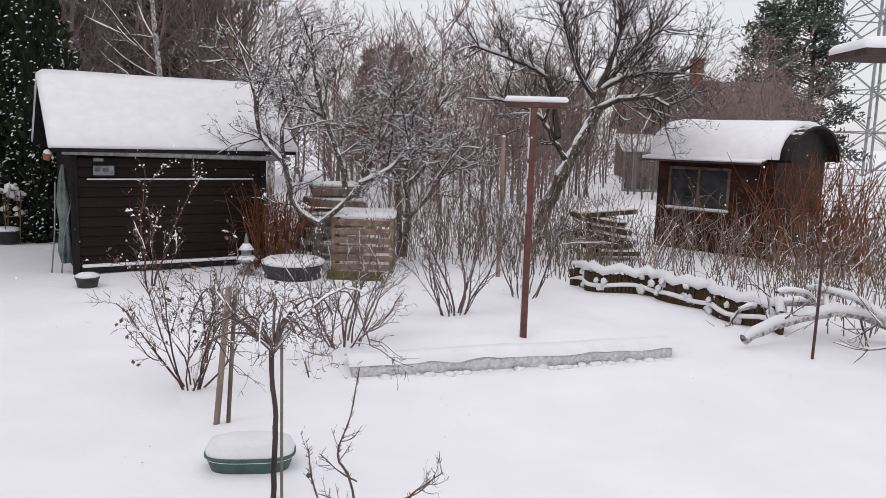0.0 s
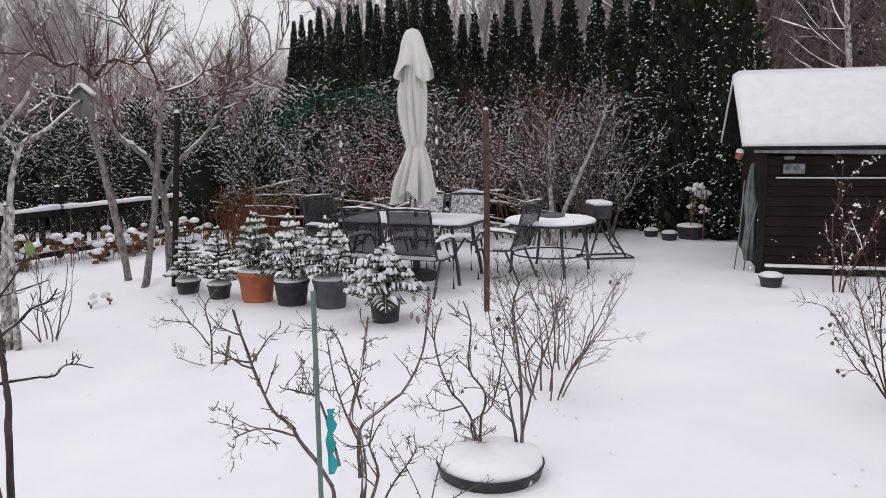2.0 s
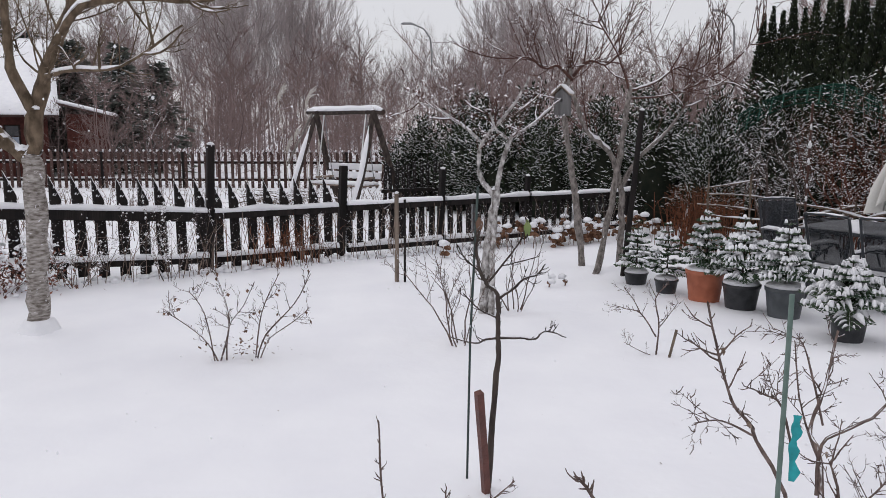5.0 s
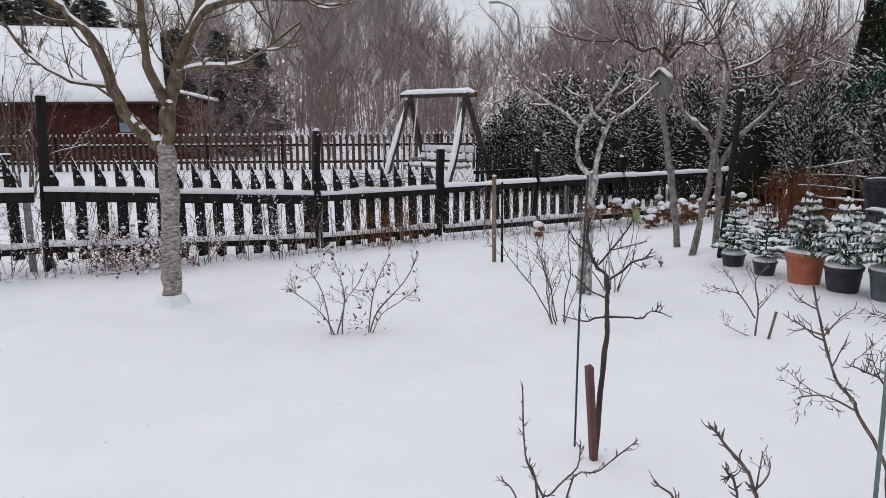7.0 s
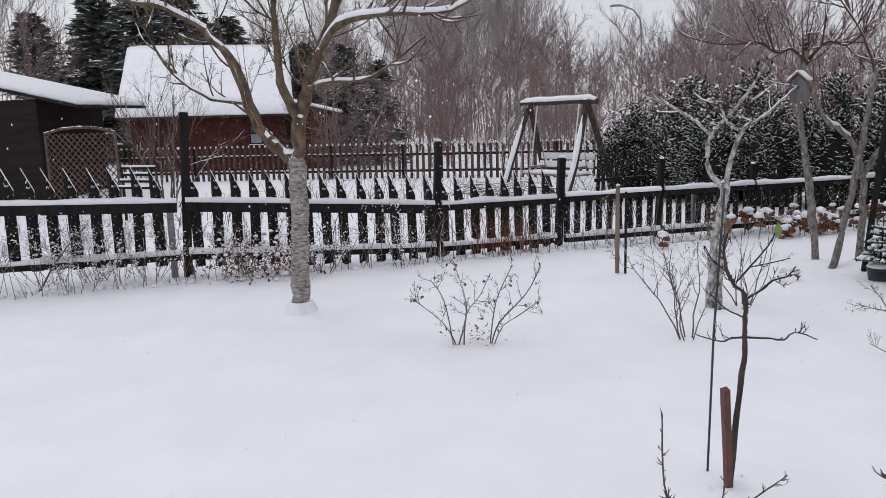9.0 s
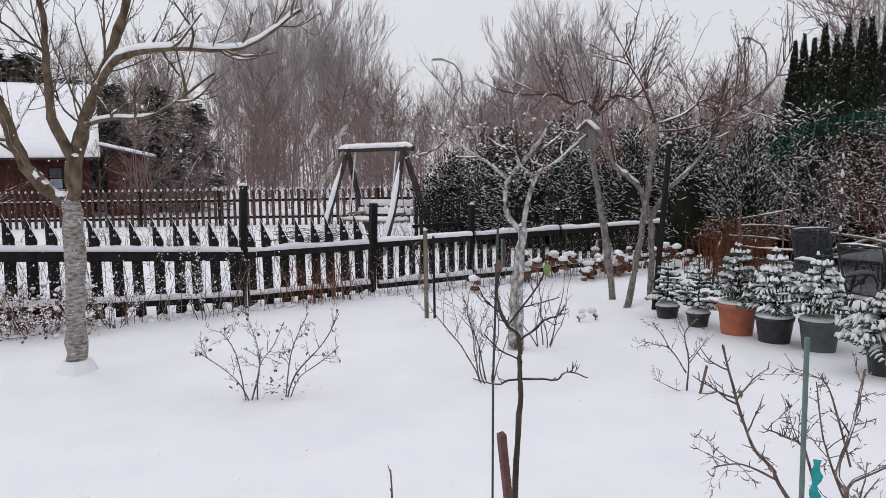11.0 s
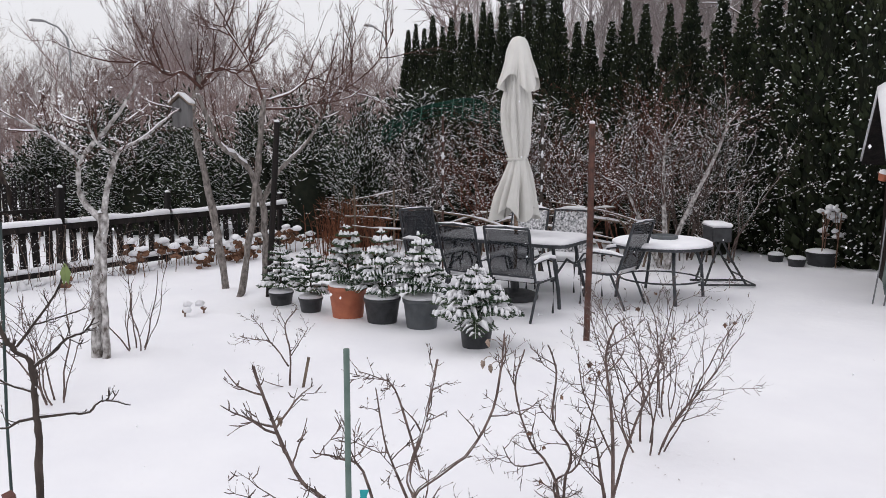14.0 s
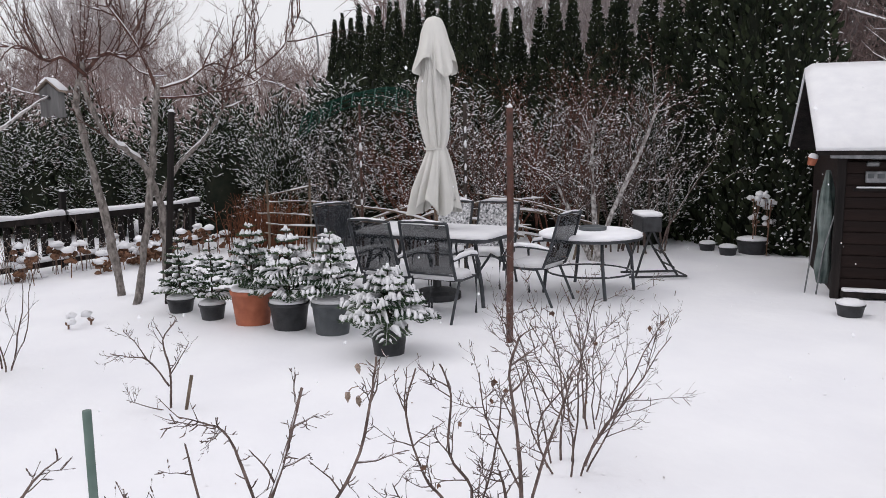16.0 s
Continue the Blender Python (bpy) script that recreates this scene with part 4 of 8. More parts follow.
def limb(out, pts, r0, r1, depth, rng=None):
    """A main limb along a few given points, smoothed."""
    p = [Vector(q) for q in pts]
    fine = []
    for i in range(len(p) - 1):
        a, b, c, d = p[max(i - 1, 0)], p[i], p[i + 1], p[min(i + 2, len(p) - 1)]
        for k in range(4):
            t = k / 4
            q = 0.5 * ((2 * b) + (c - a) * t + (2 * a - 5 * b + 4 * c - d) * t * t + (3 * b - a - 3 * c + d) * t ** 3)
            if rng:
                q += Vector((rng.gauss(0, 1), rng.gauss(0, 1), rng.gauss(0, 1))) * r0 * 0.12
            fine.append(q)
    fine.append(p[-1])
    n = len(fine)
    out.append((fine, [(r0 + (r1 - r0) * (i / (n - 1))) * (1 + (rng.gauss(0, 0.07) if rng else 0)) for i in range(n)], depth))
    return fine


def sprout(out, rng, fine, count, length, r, depth, first=0.3, **kw):
    for _ in range(count):
        k = rng.uniform(first, 0.999) * (len(fine) - 1)
        i = int(k)
        d = (fine[i + 1] - fine[i]).normalized()
        grow(out, rng, fine[i].lerp(fine[i + 1], k - i), turned(d, rng.uniform(35, 75), rng), length * rng.uniform(0.55, 1.15), r * rng.uniform(0.7, 1.1), depth, **kw)


# the limewashed apple tree on the lawn; its picture plane runs along y
rng = random.Random(21)
L = []
trunk = limb(L, [(0, 0, 0), (0.0, -0.015, 0.35), (0, -0.03, 0.9), (0, -0.05, 1.5), (0, -0.06, 1.72)], 0.098, 0.088, 9, rng)
L[0][1][0], L[0][1][1] = 0.13, 0.11
left = limb(L, [(0, -0.06, 1.62), (0.05, -0.28, 1.80), (0.1, -0.48, 2.12), (0.12, -0.68, 2.6), (0.2, -0.95, 2.95), (0.25, -1.35, 3.2), (0.3, -1.8, 3.3)], 0.075, 0.025, 8, rng)
main = limb(L, [(0, -0.06, 1.68), (-0.02, -0.03, 2.1), (-0.05, 0.06, 2.45), (-0.1, 0.2, 2.9), (-0.2, 0.32, 3.4), (-0.3, 0.4, 3.9)], 0.085, 0.03, 8, rng)
l2 = limb(L, [(0, -0.04, 2.05), (0.05, -0.22, 2.45), (-0.1, -0.34, 2.9), (-0.2, -0.42, 3.4), (-0.25, -0.6, 3.9)], 0.055, 0.02, 8, rng)
r2 = limb(L, [(-0.08, 0.12, 2.7), (0.1, 0.4, 2.98), (0.15, 0.9, 3.04), (0.1, 1.5, 3.05), (0.0, 2.0, 3.4)], 0.045, 0.014, 8, rng)
r3 = limb(L, [(0, 0.05, 2.38), (0.2, 0.35, 2.42), (0.3, 0.8, 2.45), (0.3, 1.3, 2.8)], 0.026, 0.01, 8, rng)
l3 = limb(L, [(0.1, -0.55, 2.25), (0.3, -0.85, 2.3), (0.4, -1.2, 2.55), (0.4, -1.5, 3.0)], 0.026, 0.01, 8, rng)
for f, c, ln in ((left, 13, 0.9), (main, 12, 0.9), (l2, 11, 0.8), (r2, 13, 0.6), (r3, 7, 0.45), (l3, 8, 0.5)):
    sprout(L, rng, f, c, ln, 0.014, 2, 0.3, kids=(2, 4), wander=0.2, rise=0.12, shrink=0.55, segs=6)
    shoots(L, rng, f, 5, 0.7, 0.008)
L = spurs(L, rng, 0.12, (0.02, 0.07), 0.012, 0.003)
L = [([Vector((p.x, p.y + 0.07 * p.z, p.z)) for p in pts], rad, d) for pts, rad, d in L]
apple = plant("apple_tree", -7.72, -3.24, L, rng, "bare apple tree with a limewashed trunk standing in the snow", "tree", BARK_OLIVE, 9, BARK_APPLE, (0.010, 0.04, 0.9))

b = Soup()
for q, r in (((0.02, -0.14, 1.74), 0.05), ((0.03, -0.02, 2.10), 0.035), ((0.03, -0.34, 1.93), 0.035), ((-0.04, 0.16, 2.76), 0.03)):
    b.clump((q[0], q[1] + 0.07 * q[2], q[2]), r, 0.8, rng)
part("fork_snow", b, SNOWCAP, apple, "snow heaped in the forks", True, "stuff")
b = Soup()
b.lathe([(0.20, -0.02), (0.175, 0.05), (0.145, 0.12), (0.12, 0.17)], 18, wob=lambda a, z: 1 + 0.10 * math.sin(3 * a + 8 * z) + 0.06 * math.sin(7 * a))
part("foot_snow", b, SNOWCAP, apple, "collar of snow at the foot", True)

# the low gnarled tree with whitened forks
rng = random.Random(22)
L = []
trunk = limb(L, [(0, 0, 0), (0, 0.02, 0.5), (0, 0.07, 1.0), (0, 0.10, 1.32)], 0.056, 0.046, 9, rng)
limb(L, [(0.1, 0.06, 0), (0.06, 0.07, 0.6), (0.03, 0.10, 1.25)], 0.035, 0.03, 9, rng)
fl = limb(L, [(0, 0.10, 1.25), (0, -0.05, 1.45), (0, -0.06, 1.75), (0.02, 0.12, 2.0), (0.05, 0.28, 2.2), (0.05, 0.42, 2.45)], 0.031, 0.010, 9, rng)
frk = limb(L, [(0, 0.10, 1.28), (0, 0.18, 1.65), (0, 0.27, 1.86), (-0.1, 0.46, 1.97), (-0.35, 0.72, 2.16), (-0.62, 0.90, 2.27)], 0.029, 0.007, 9, rng)
fl2 = limb(L, [(0, -0.05, 1.80), (0.05, -0.22, 1.95), (0.05, -0.45, 2.1), (0.05, -0.7, 2.2)], 0.018, 0.006, 9, rng)
fr2 = limb(L, [(0, 0.25, 1.82), (0.05, 0.1, 1.92), (0.08, 0.02, 2.1)], 0.019, 0.008, 9, rng)
for f, c in ((fl, 7), (frk, 7), (fl2, 6), (fr2, 4)):
    sprout(L, rng, f, c, 0.42, 0.008, 2, 0.3, kids=(2, 4), wander=0.2, rise=0.1, shrink=0.55, segs=5)
    shoots(L, rng, f, 4, 0.55, 0.006)
L = spurs(L, rng, 0.08, (0.02, 0.06), 0.010, 0.0025)
plant("plum_tree", -8.27, 1.01, L, rng, "low gnarled fruit tree with whitened forked limbs", "tree", TWIG_RED, 9, BARK_PALE, (0.004, 0.016, 0.7), flecks=160)

# the taller pair by the dark post
rng = random.Random(23)
L = []
t2 = limb(L, [(0, 0, 0), (0, -0.06, 0.5), (0, -0.14, 1.1), (0, -0.3, 2.0), (0, -0.34, 2.35), (0, -0.24, 2.75)], 0.052, 0.034, 9, rng)
a1 = limb(L, [(0, -0.22, 2.6), (0.1, -0.45, 2.78), (0.1, -0.62, 2.74), (0, -0.85, 2.9), (0, -1.0, 2.82)], 0.024, 0.010, 8, rng)
a2 = limb(L, [(0, -0.22, 2.65), (0, 0.0, 2.86), (0.1, 0.2, 2.8), (0.1, 0.42, 2.98)], 0.024, 0.012, 8, rng)
for f, c in ((a1, 10), (a2, 8), (t2, 3)):
    sprout(L, rng, f, c, 0.95, 0.011, 1, 0.25 if f is not t2 else 0.85, kids=(3, 6), wander=0.22, rise=0.12, shrink=0.45, segs=6)
    shoots(L, rng, f, 9, 0.95, 0.009, 0.2 if f is not t2 else 0.85)
L = spurs(L, rng, 0.11, (0.02, 0.08), 0.010, 0.003)
plant("pollarded_fruit_tree", -10.85, 2.75, L, rng, "slim bare fruit tree with reddish upright shoots", "tree", TWIG_RED, 9, BARK_GREY, (0.009, 0.03, 0.85), flecks=160)
rng = random.Random(24)
L = []
limb(L, [(0, 0, 0), (0, 0.1, 0.5), (0, 0.2, 1.1), (0, 0.3, 1.8), (0, 0.38, 2.5)], 0.046, 0.034, 9, rng)
t4 = limb(L, [(-0.3, 0.42, 0), (-0.3, 0.42, 0.7), (-0.28, 0.4, 1.1), (-0.2, 0.25, 1.55), (-0.1, 0.05, 1.75), (0, -0.2, 1.95), (0, -0.4, 2.5)], 0.046, 0.024, 9, rng)
a1 = limb(L, [(-0.28, 0.4, 1.2), (-0.2, 0.62, 1.6), (-0.1, 0.95, 1.95), (0, 1.15, 2.3)], 0.035, 0.014, 9, rng)
a2 = limb(L, [(0, 0.38, 2.45), (0, 0.7, 2.55), (0, 1.0, 2.75), (-0.1, 1.3, 2.72), (-0.1, 1.6, 3.0)], 0.020, 0.007, 8, rng)
a3 = limb(L, [(0, 0.36, 2.35), (0.1, 0.8, 2.38), (0.2, 1.3, 2.58), (0.2, 1.8, 2.95), (0.2, 2.05, 3.4)], 0.017, 0.006, 8, rng)
a4 = limb(L, [(0, 0.38, 2.4), (0, 0.2, 2.9), (0.1, -0.1, 3.3)], 0.022, 0.01, 8, rng)
for f, c in ((a2, 11), (a3, 12), (a4, 7), (t4, 5), (a1, 4)):
    sprout(L, rng, f, c, 0.8, 0.011, 1, 0.3, kids=(3, 6), wander=0.24, rise=0.1, shrink=0.45, segs=6)
    shoots(L, rng, f, 6, 0.9, 0.009)
L = spurs(L, rng, 0.11, (0.02, 0.08), 0.010, 0.003)
plant("fruit_tree", -10.42, 2.81, L, rng, "leaning bare fruit tree with snow along its limbs", "tree", TWIG_RED, 9, BARK_GREY, (0.009, 0.03, 0.9), flecks=160)

# the old apple tree behind the clothes post
rng = random.Random(25)
L = []
t = limb(L, [(0, 0, 0), (0.15, 0, 0.6), (0.42, 0, 1.2), (0.7, 0, 1.8), (1.0, 0, 2.4), (1.12, 0, 2.9)], 0.15, 0.09, 9, rng)
ls = [limb(L, q, 0.07, 0.02, 8, rng) for q in (
    [(0.55, 0, 1.6), (0.3, 0, 1.95), (0.1, 0.1, 2.3), (-0.2, 0.1, 2.5), (-0.9, 0.2, 2.7)],
    [(0.35, 0, 2.0), (0.3, 0.1, 2.5), (0.1, 0.2, 3.1), (-0.6, 0.2, 3.4), (-1.2, 0.2, 3.6)],
    [(1.0, 0, 2.7), (0.7, 0.1, 3.2), (0.5, 0.2, 3.8), (0.3, 0.2, 4.4)],
    [(1.05, 0, 2.85), (1.5, 0, 3.1), (2.1, 0, 3.2), (2.7, 0.1, 3.2)],
    [(0.95, 0, 2.5), (1.4, -0.2, 2.7), (1.9, -0.2, 2.75), (2.3, -0.2, 2.6)],
    [(1.05, 0, 2.9), (1.3, 0.1, 3.5), (1.5, 0.1, 4.2)],
    [(1.0, 0, 2.8), (1.7, 0.3, 3.6), (2.2, 0.3, 4.0)])]
for f in ls:
    sprout(L, rng, f, 24, 1.0, 0.017, 2, 0.2, kids=(3, 5), wander=0.26, rise=0.08, shrink=0.55, segs=6)
    shoots(L, rng, f, 6, 1.0, 0.012)
L = spurs(L, rng, 0.16, (0.04, 0.12), 0.016, 0.005)
plant("old_apple_tree", -0.15, 14.3, L, rng, "old leaning apple tree with a wide bare crown and snowy trunk", "tree", BARK_DARK, 9, BARK_SNOWY, (0.012, 0.05, 0.9), rz=6)

# snow-laden tree at the shed and its neighbour
rng = random.Random(26)
L = []
t = limb(L, [(0, 0, 0), (0.02, 0, 0.45), (0.05, 0, 0.75)], 0.075, 0.06, 9, rng)
ls = [limb(L, q, 0.045, 0.014, 8, rng) for q in (
    [(0.05, 0, 0.7), (-0.3, 0, 0.95), (-0.42, 0, 1.4), (-0.5, 0, 2.0), (-0.3, 0.1, 2.5), (-0.5, 0.1, 2.9)],
    [(0.05, 0, 0.72), (0.5, 0, 1.15), (0.75, 0, 1.6), (1.0, 0, 2.2), (1.05, 0.1, 2.5)],
    [(0.4, 0, 1.1), (0.3, 0.1, 1.6), (0.05, 0.1, 2.3), (-0.1, 0.1, 3.0), (-0.1, 0.1, 3.4)],
    [(0.6, 0, 1.3), (1.0, -0.1, 1.5), (1.3, -0.1, 1.9)],
    [(-0.4, 0, 1.5), (-0.8, 0.1, 1.9), (-0.9, 0.1, 2.5), (-1.1, 0.2, 3.0)])]
for f in ls:
    sprout(L, rng, f, 18, 0.75, 0.013, 2, 0.2, kids=(3, 6), wander=0.3, rise=0.05, shrink=0.55, segs=6)
L = spurs(L, rng, 0.11, (0.03, 0.09), 0.012, 0.004)
plant("cherry_tree", -3.12, 10.45, L, rng, "crooked small fruit tree thickly lined with snow", "tree", BARK_DARK, 8, BARK_SNOWY, (0.004, 0.045, 0.95), rz=6, flecks=600)
rng = random.Random(27)
L = []
ls = [limb(L, q, 0.05, 0.014, 8, rng) for q in (
    [(0, 0, 0), (-0.05, 0, 0.8), (-0.1, 0, 1.3), (-0.4, 0, 1.7), (-0.7, 0, 2.3)],
    [(0.05, 0, 0), (0.1, 0, 0.7), (0.05, 0, 1.3), (0.1, 0, 1.9), (0.0, 0, 2.6)],
    [(0.05, 0, 0.6), (0.4, 0, 1.0), (0.6, 0, 1.4), (1.0, 0, 1.9)],
    [(0.1, 0, 1.2), (0.4, 0, 1.6), (0.45, 0, 2.2), (0.6, 0, 2.8)])]
for f in ls:
    sprout(L, rng, f, 20, 0.8, 0.014, 2, 0.2, kids=(3, 6), wander=0.28, rise=0.06, shrink=0.55, segs=6)
L = spurs(L, rng, 0.12, (0.03, 0.09), 0.012, 0.004)
plant("damson_tree", -2.24, 12.2, L, rng, "many-stemmed fruit tree with snow along its stems", "tree", TWIG_RED, 8, BARK_SNOWY, (0.004, 0.045, 0.95), rz=6, flecks=300)

# ---- young trees and shrubs on the lawn ----


def traced(stems, rng, away, count=6, length=0.2, kids=(2, 4), rise=0.06, first=0.3):
    """Limbs through a few given points; each stem leans away from the viewer's side by its third value."""
    out = []
    for pts, r, d in stems:
        top = max(q[2] for q in pts) + 0.01
        f = limb(out, [(q[0] + away[0] * d * q[2] / top, q[1] + away[1] * d * q[2] / top, q[2]) for q in pts], r, r * 0.42, 2, rng)
        sprout(out, rng, f, count, length, r * 0.42, 1, first, kids=kids, spread=(30, 62), wander=0.26, rise=rise, shrink=0.45, segs=5)
    return out


rng = random.Random(31)
L = []
t = limb(L, [(-0.15, -0.02, -0.06), (-0.07, -0.01, 0.40), (0, 0, 0.71), (0, 0, 0.84), (0, 0, 0.94), (0, -0.01, 1.06), (-0.01, -0.06, 1.11), (-0.01, -0.09, 1.17), (-0.01, -0.11, 1.28), (-0.01, -0.10, 1.37)], 0.0165, 0.006, 9, rng)
arms = [limb(L, q, r, 0.0035, 8, rng) for q, r in (
    ([(0, 0, 0.84), (0.01, 0.11, 0.84), (0.03, 0.18, 0.84), (0.03, 0.23, 0.88), (0.05, 0.33, 0.85)], 0.0095),
    ([(0, 0, 0.84), (-0.01, -0.06, 0.83), (-0.02, -0.11, 0.81), (-0.03, -0.23, 0.84)], 0.008),
    ([(0, -0.01, 1.03), (0.01, 0.07, 1.09), (0.02, 0.12, 1.14), (0.03, 0.18, 1.16), (0.03, 0.22, 1.21)], 0.010),
    ([(-0.01, -0.05, 1.12), (0.01, 0.04, 1.24), (0.02, 0.10, 1.33), (0.02, 0.13, 1.42)], 0.006),
    ([(0, 0.01, 1.20), (0.01, 0.09, 1.22), (0.03, 0.19, 1.25)], 0.005),
    ([(-0.01, -0.09, 1.17), (-0.02, -0.16, 1.23), (-0.03, -0.20, 1.30)], 0.006),
    ([(0.0, 0.0, 0.94), (-0.02, -0.09, 0.98), (-0.02, -0.17, 1.06)], 0.006))]
for f in arms:
    sprout(L, rng, f, 3, 0.08, 0.0035, 1, 0.3, kids=(0, 2), rise=0.25)
sprout(L, rng, t, 5, 0.09, 0.0035, 1, 0.55, kids=(0, 2), rise=0.25)
L = spurs(L, rng, 0.05, (0.012, 0.04), 0.012, 0.0026)
sap = plant("sapling", -4.10, 0.497, L, rng, "thin bare sapling with short side shoots on the lawn", "young tree", BARK_DARK, 9, BARK_DARK, None, z=0.03, buds=0.008)
for q, h, mat, lab in (((0.02, 0.13, 1.43), 0.085, LEAF_GREEN, "green leaf still hanging"), ((-0.01, -0.10, 1.44), 0.075, DEAD_LEAF, "pale withered leaf")):
    b = Soup()
    q = Vector(q)
    for sgn in (-1, 1):
        b.leaf(q, q + Vector((0.01, sgn * 0.008, -h)), 0.018, (0.35, sgn * 0.9, 0.1))
    part("leaf", b, mat, sap, lab)
b = Soup()
b.tube([(0, 0, -0.03), (0.005, 0.01, 0.8), (0.02, 0.04, 1.60)], 0.0065, 8, True)
solo("support_rod", b, ROD_DARK, "thin dark green rod stuck in the snow beside the sapling", "plant stake", smooth=True, m=pose(-4.36, 0.38, 0))
b = Soup()
b.tube([(0, 0, -0.04), (0.10, -0.035, 0.28), (0.20, -0.07, 0.56), (0.225, -0.078, 0.635)], 0.025, 4, True)
solo("red_stake", b, STEEL_RED, "short red-brown stake leaning in the snow", "plant stake", m=pose(-4.20, 0.467, 0))

rng = random.Random(41)
L = traced((([(0.02, -0.13, 0), (0.01, -0.05, 0.32), (0.01, -0.10, 0.58), (0.02, -0.16, 0.76)], 0.009, 0.1), ([(0.02, -0.14, 0), (0.03, -0.23, 0.2), (0.06, -0.40, 0.38), (0.08, -0.53, 0.48)], 0.008, -0.1),
            ([(0.01, -0.08, 0), (0.01, -0.05, 0.32), (-0.01, 0.07, 0.50), (-0.03, 0.16, 0.70)], 0.008, -0.15), ([(-0.02, 0.16, 0), (-0.04, 0.24, 0.21), (-0.07, 0.48, 0.46), (-0.10, 0.62, 0.70)], 0.009, 0.12),
            ([(-0.03, 0.18, 0), (-0.05, 0.27, 0.2), (-0.07, 0.45, 0.33), (-0.09, 0.60, 0.46)], 0.007, -0.1), ([(-0.02, 0.15, 0), (-0.03, 0.21, 0.41), (-0.06, 0.36, 0.74)], 0.008, 0.0),
            ([(0.03, -0.17, 0), (0.04, -0.25, 0.4), (0.06, -0.37, 0.58)], 0.007, 0.2)), rng, (-1, -0.15), 6, 0.2)
L = spurs(L, rng, 0.06, (0.015, 0.05), 0.008, 0.0024)
plant("currant_bush", -6.78, -1.27, L, rng, "low bare currant bush with a few dead leaves", "shrub", TWIG, None, None, (0.004, 0.01, 0.35), buds=0.008, leaves=26)
shrub("young_bush", -7.12, 0.62, 43, 6, 0.95, 26, 0.008, "slender bare bush beneath the plum tree", TWIG, (3, 4), 2, wander=0.26, spur=0.07)
rng = random.Random(44)
L = traced((([(0, 0.01, 0), (0.01, 0.02, 0.30), (0, -0.01, 0.52), (0.03, 0.08, 0.66)], 0.011, 0.0), ([(0, 0.01, 0.18), (-0.04, -0.12, 0.37), (-0.08, -0.24, 0.40), (-0.12, -0.35, 0.43)], 0.008, 0.1),
            ([(-0.04, -0.12, 0.37), (-0.07, -0.19, 0.50), (-0.09, -0.26, 0.58)], 0.006, 0.1), ([(0, 0, 0.02), (-0.04, -0.11, 0.07), (-0.09, -0.24, 0.15)], 0.006, -0.1),
            ([(0.01, 0.02, 0.28), (0.04, 0.10, 0.42), (0.05, 0.16, 0.52)], 0.006, -0.1)), rng, (-0.95, 0.33), 5, 0.14, (1, 3))
L = spurs(L, rng, 0.05, (0.012, 0.045), 0.007, 0.0024)
plant("cut_bush", -6.64, 2.25, L, rng, "small pruned bush with bare forked twigs", "shrub", TWIG, None, None, None, buds=0.006)
b = Soup()
b.tube([(0, 0, -0.02), (0.02, 0.05, 0.25)], 0.012, 7, True)
solo("stump", b, BARK, "thick cut stump beside the pruned bush", "stump", m=pose(-6.55, 2.34, 0))
rng = random.Random(451)
lr = random.Random(3)
L = traced((([(0.0, 0.0, 0), (-0.03, -0.05, 0.36), (0.02, -0.10, 0.54), (0.03, -0.23, 0.76), (0.08, -0.28, 0.84), (0.11, -0.37, 0.94), (0.15, -0.45, 1.12), (0.19, -0.52, 1.33)], 0.0115, 0),
            ([(0.06, -0.25, 0.79), (0.10, -0.40, 0.87), (0.14, -0.52, 0.88)], 0.006, 0),
            ([(0.0, 0.0, 0), (0.02, 0.04, 0.36), (-0.11, 0.13, 0.50), (-0.26, 0.20, 0.58), (-0.40, 0.24, 0.62), (-0.52, 0.36, 0.73), (-0.65, 0.47, 0.83), (-0.77, 0.57, 0.96)], 0.0135, 0),
            ([(-0.03, 0.06, 0.5), (-0.11, 0.12, 0.67), (-0.16, 0.27, 0.72), (-0.21, 0.42, 0.76), (-0.26, 0.55, 0.89), (-0.34, 0.64, 1.06), (-0.42, 0.70, 1.14)], 0.0095, 0),
            ([(0.01, 0.02, 0), (0.03, 0.06, 0.37), (0.03, 0.11, 0.52), (-0.02, 0.10, 0.64)], 0.011, 0),
            ([(0.01, -0.05, 0.60), (0.02, -0.13, 0.88), (0.02, -0.21, 0.94), (0.02, -0.28, 0.97)], 0.0065, 0),
            ([(-0.34, 0.26, 0.66), (-0.36, 0.18, 0.96), (-0.34, 0.12, 1.05)], 0.0065, 0),
            ([(0.02, 0.03, 0.2), (0.03, 0.16, 0.43), (0.04, 0.26, 0.54), (0.02, 0.33, 0.59)], 0.007, 0),
            ([(-0.18, 0.17, 0.54), (-0.20, 0.10, 0.72), (-0.14, 0.02, 0.90), (-0.12, -0.02, 1.10)], 0.007, 0)), rng, (-0.9, 0.44), 6, 0.17, (1, 3), first=0.4)
L = spurs(L, rng, 0.05, (0.012, 0.04), 0.008, 0.0022)
mag = plant("magnolia_bush", -3.12, 1.55, L, rng, "bare branching bush with fat buds beside a green rod", "shrub", TWIG, None, None, None, buds=0.009)
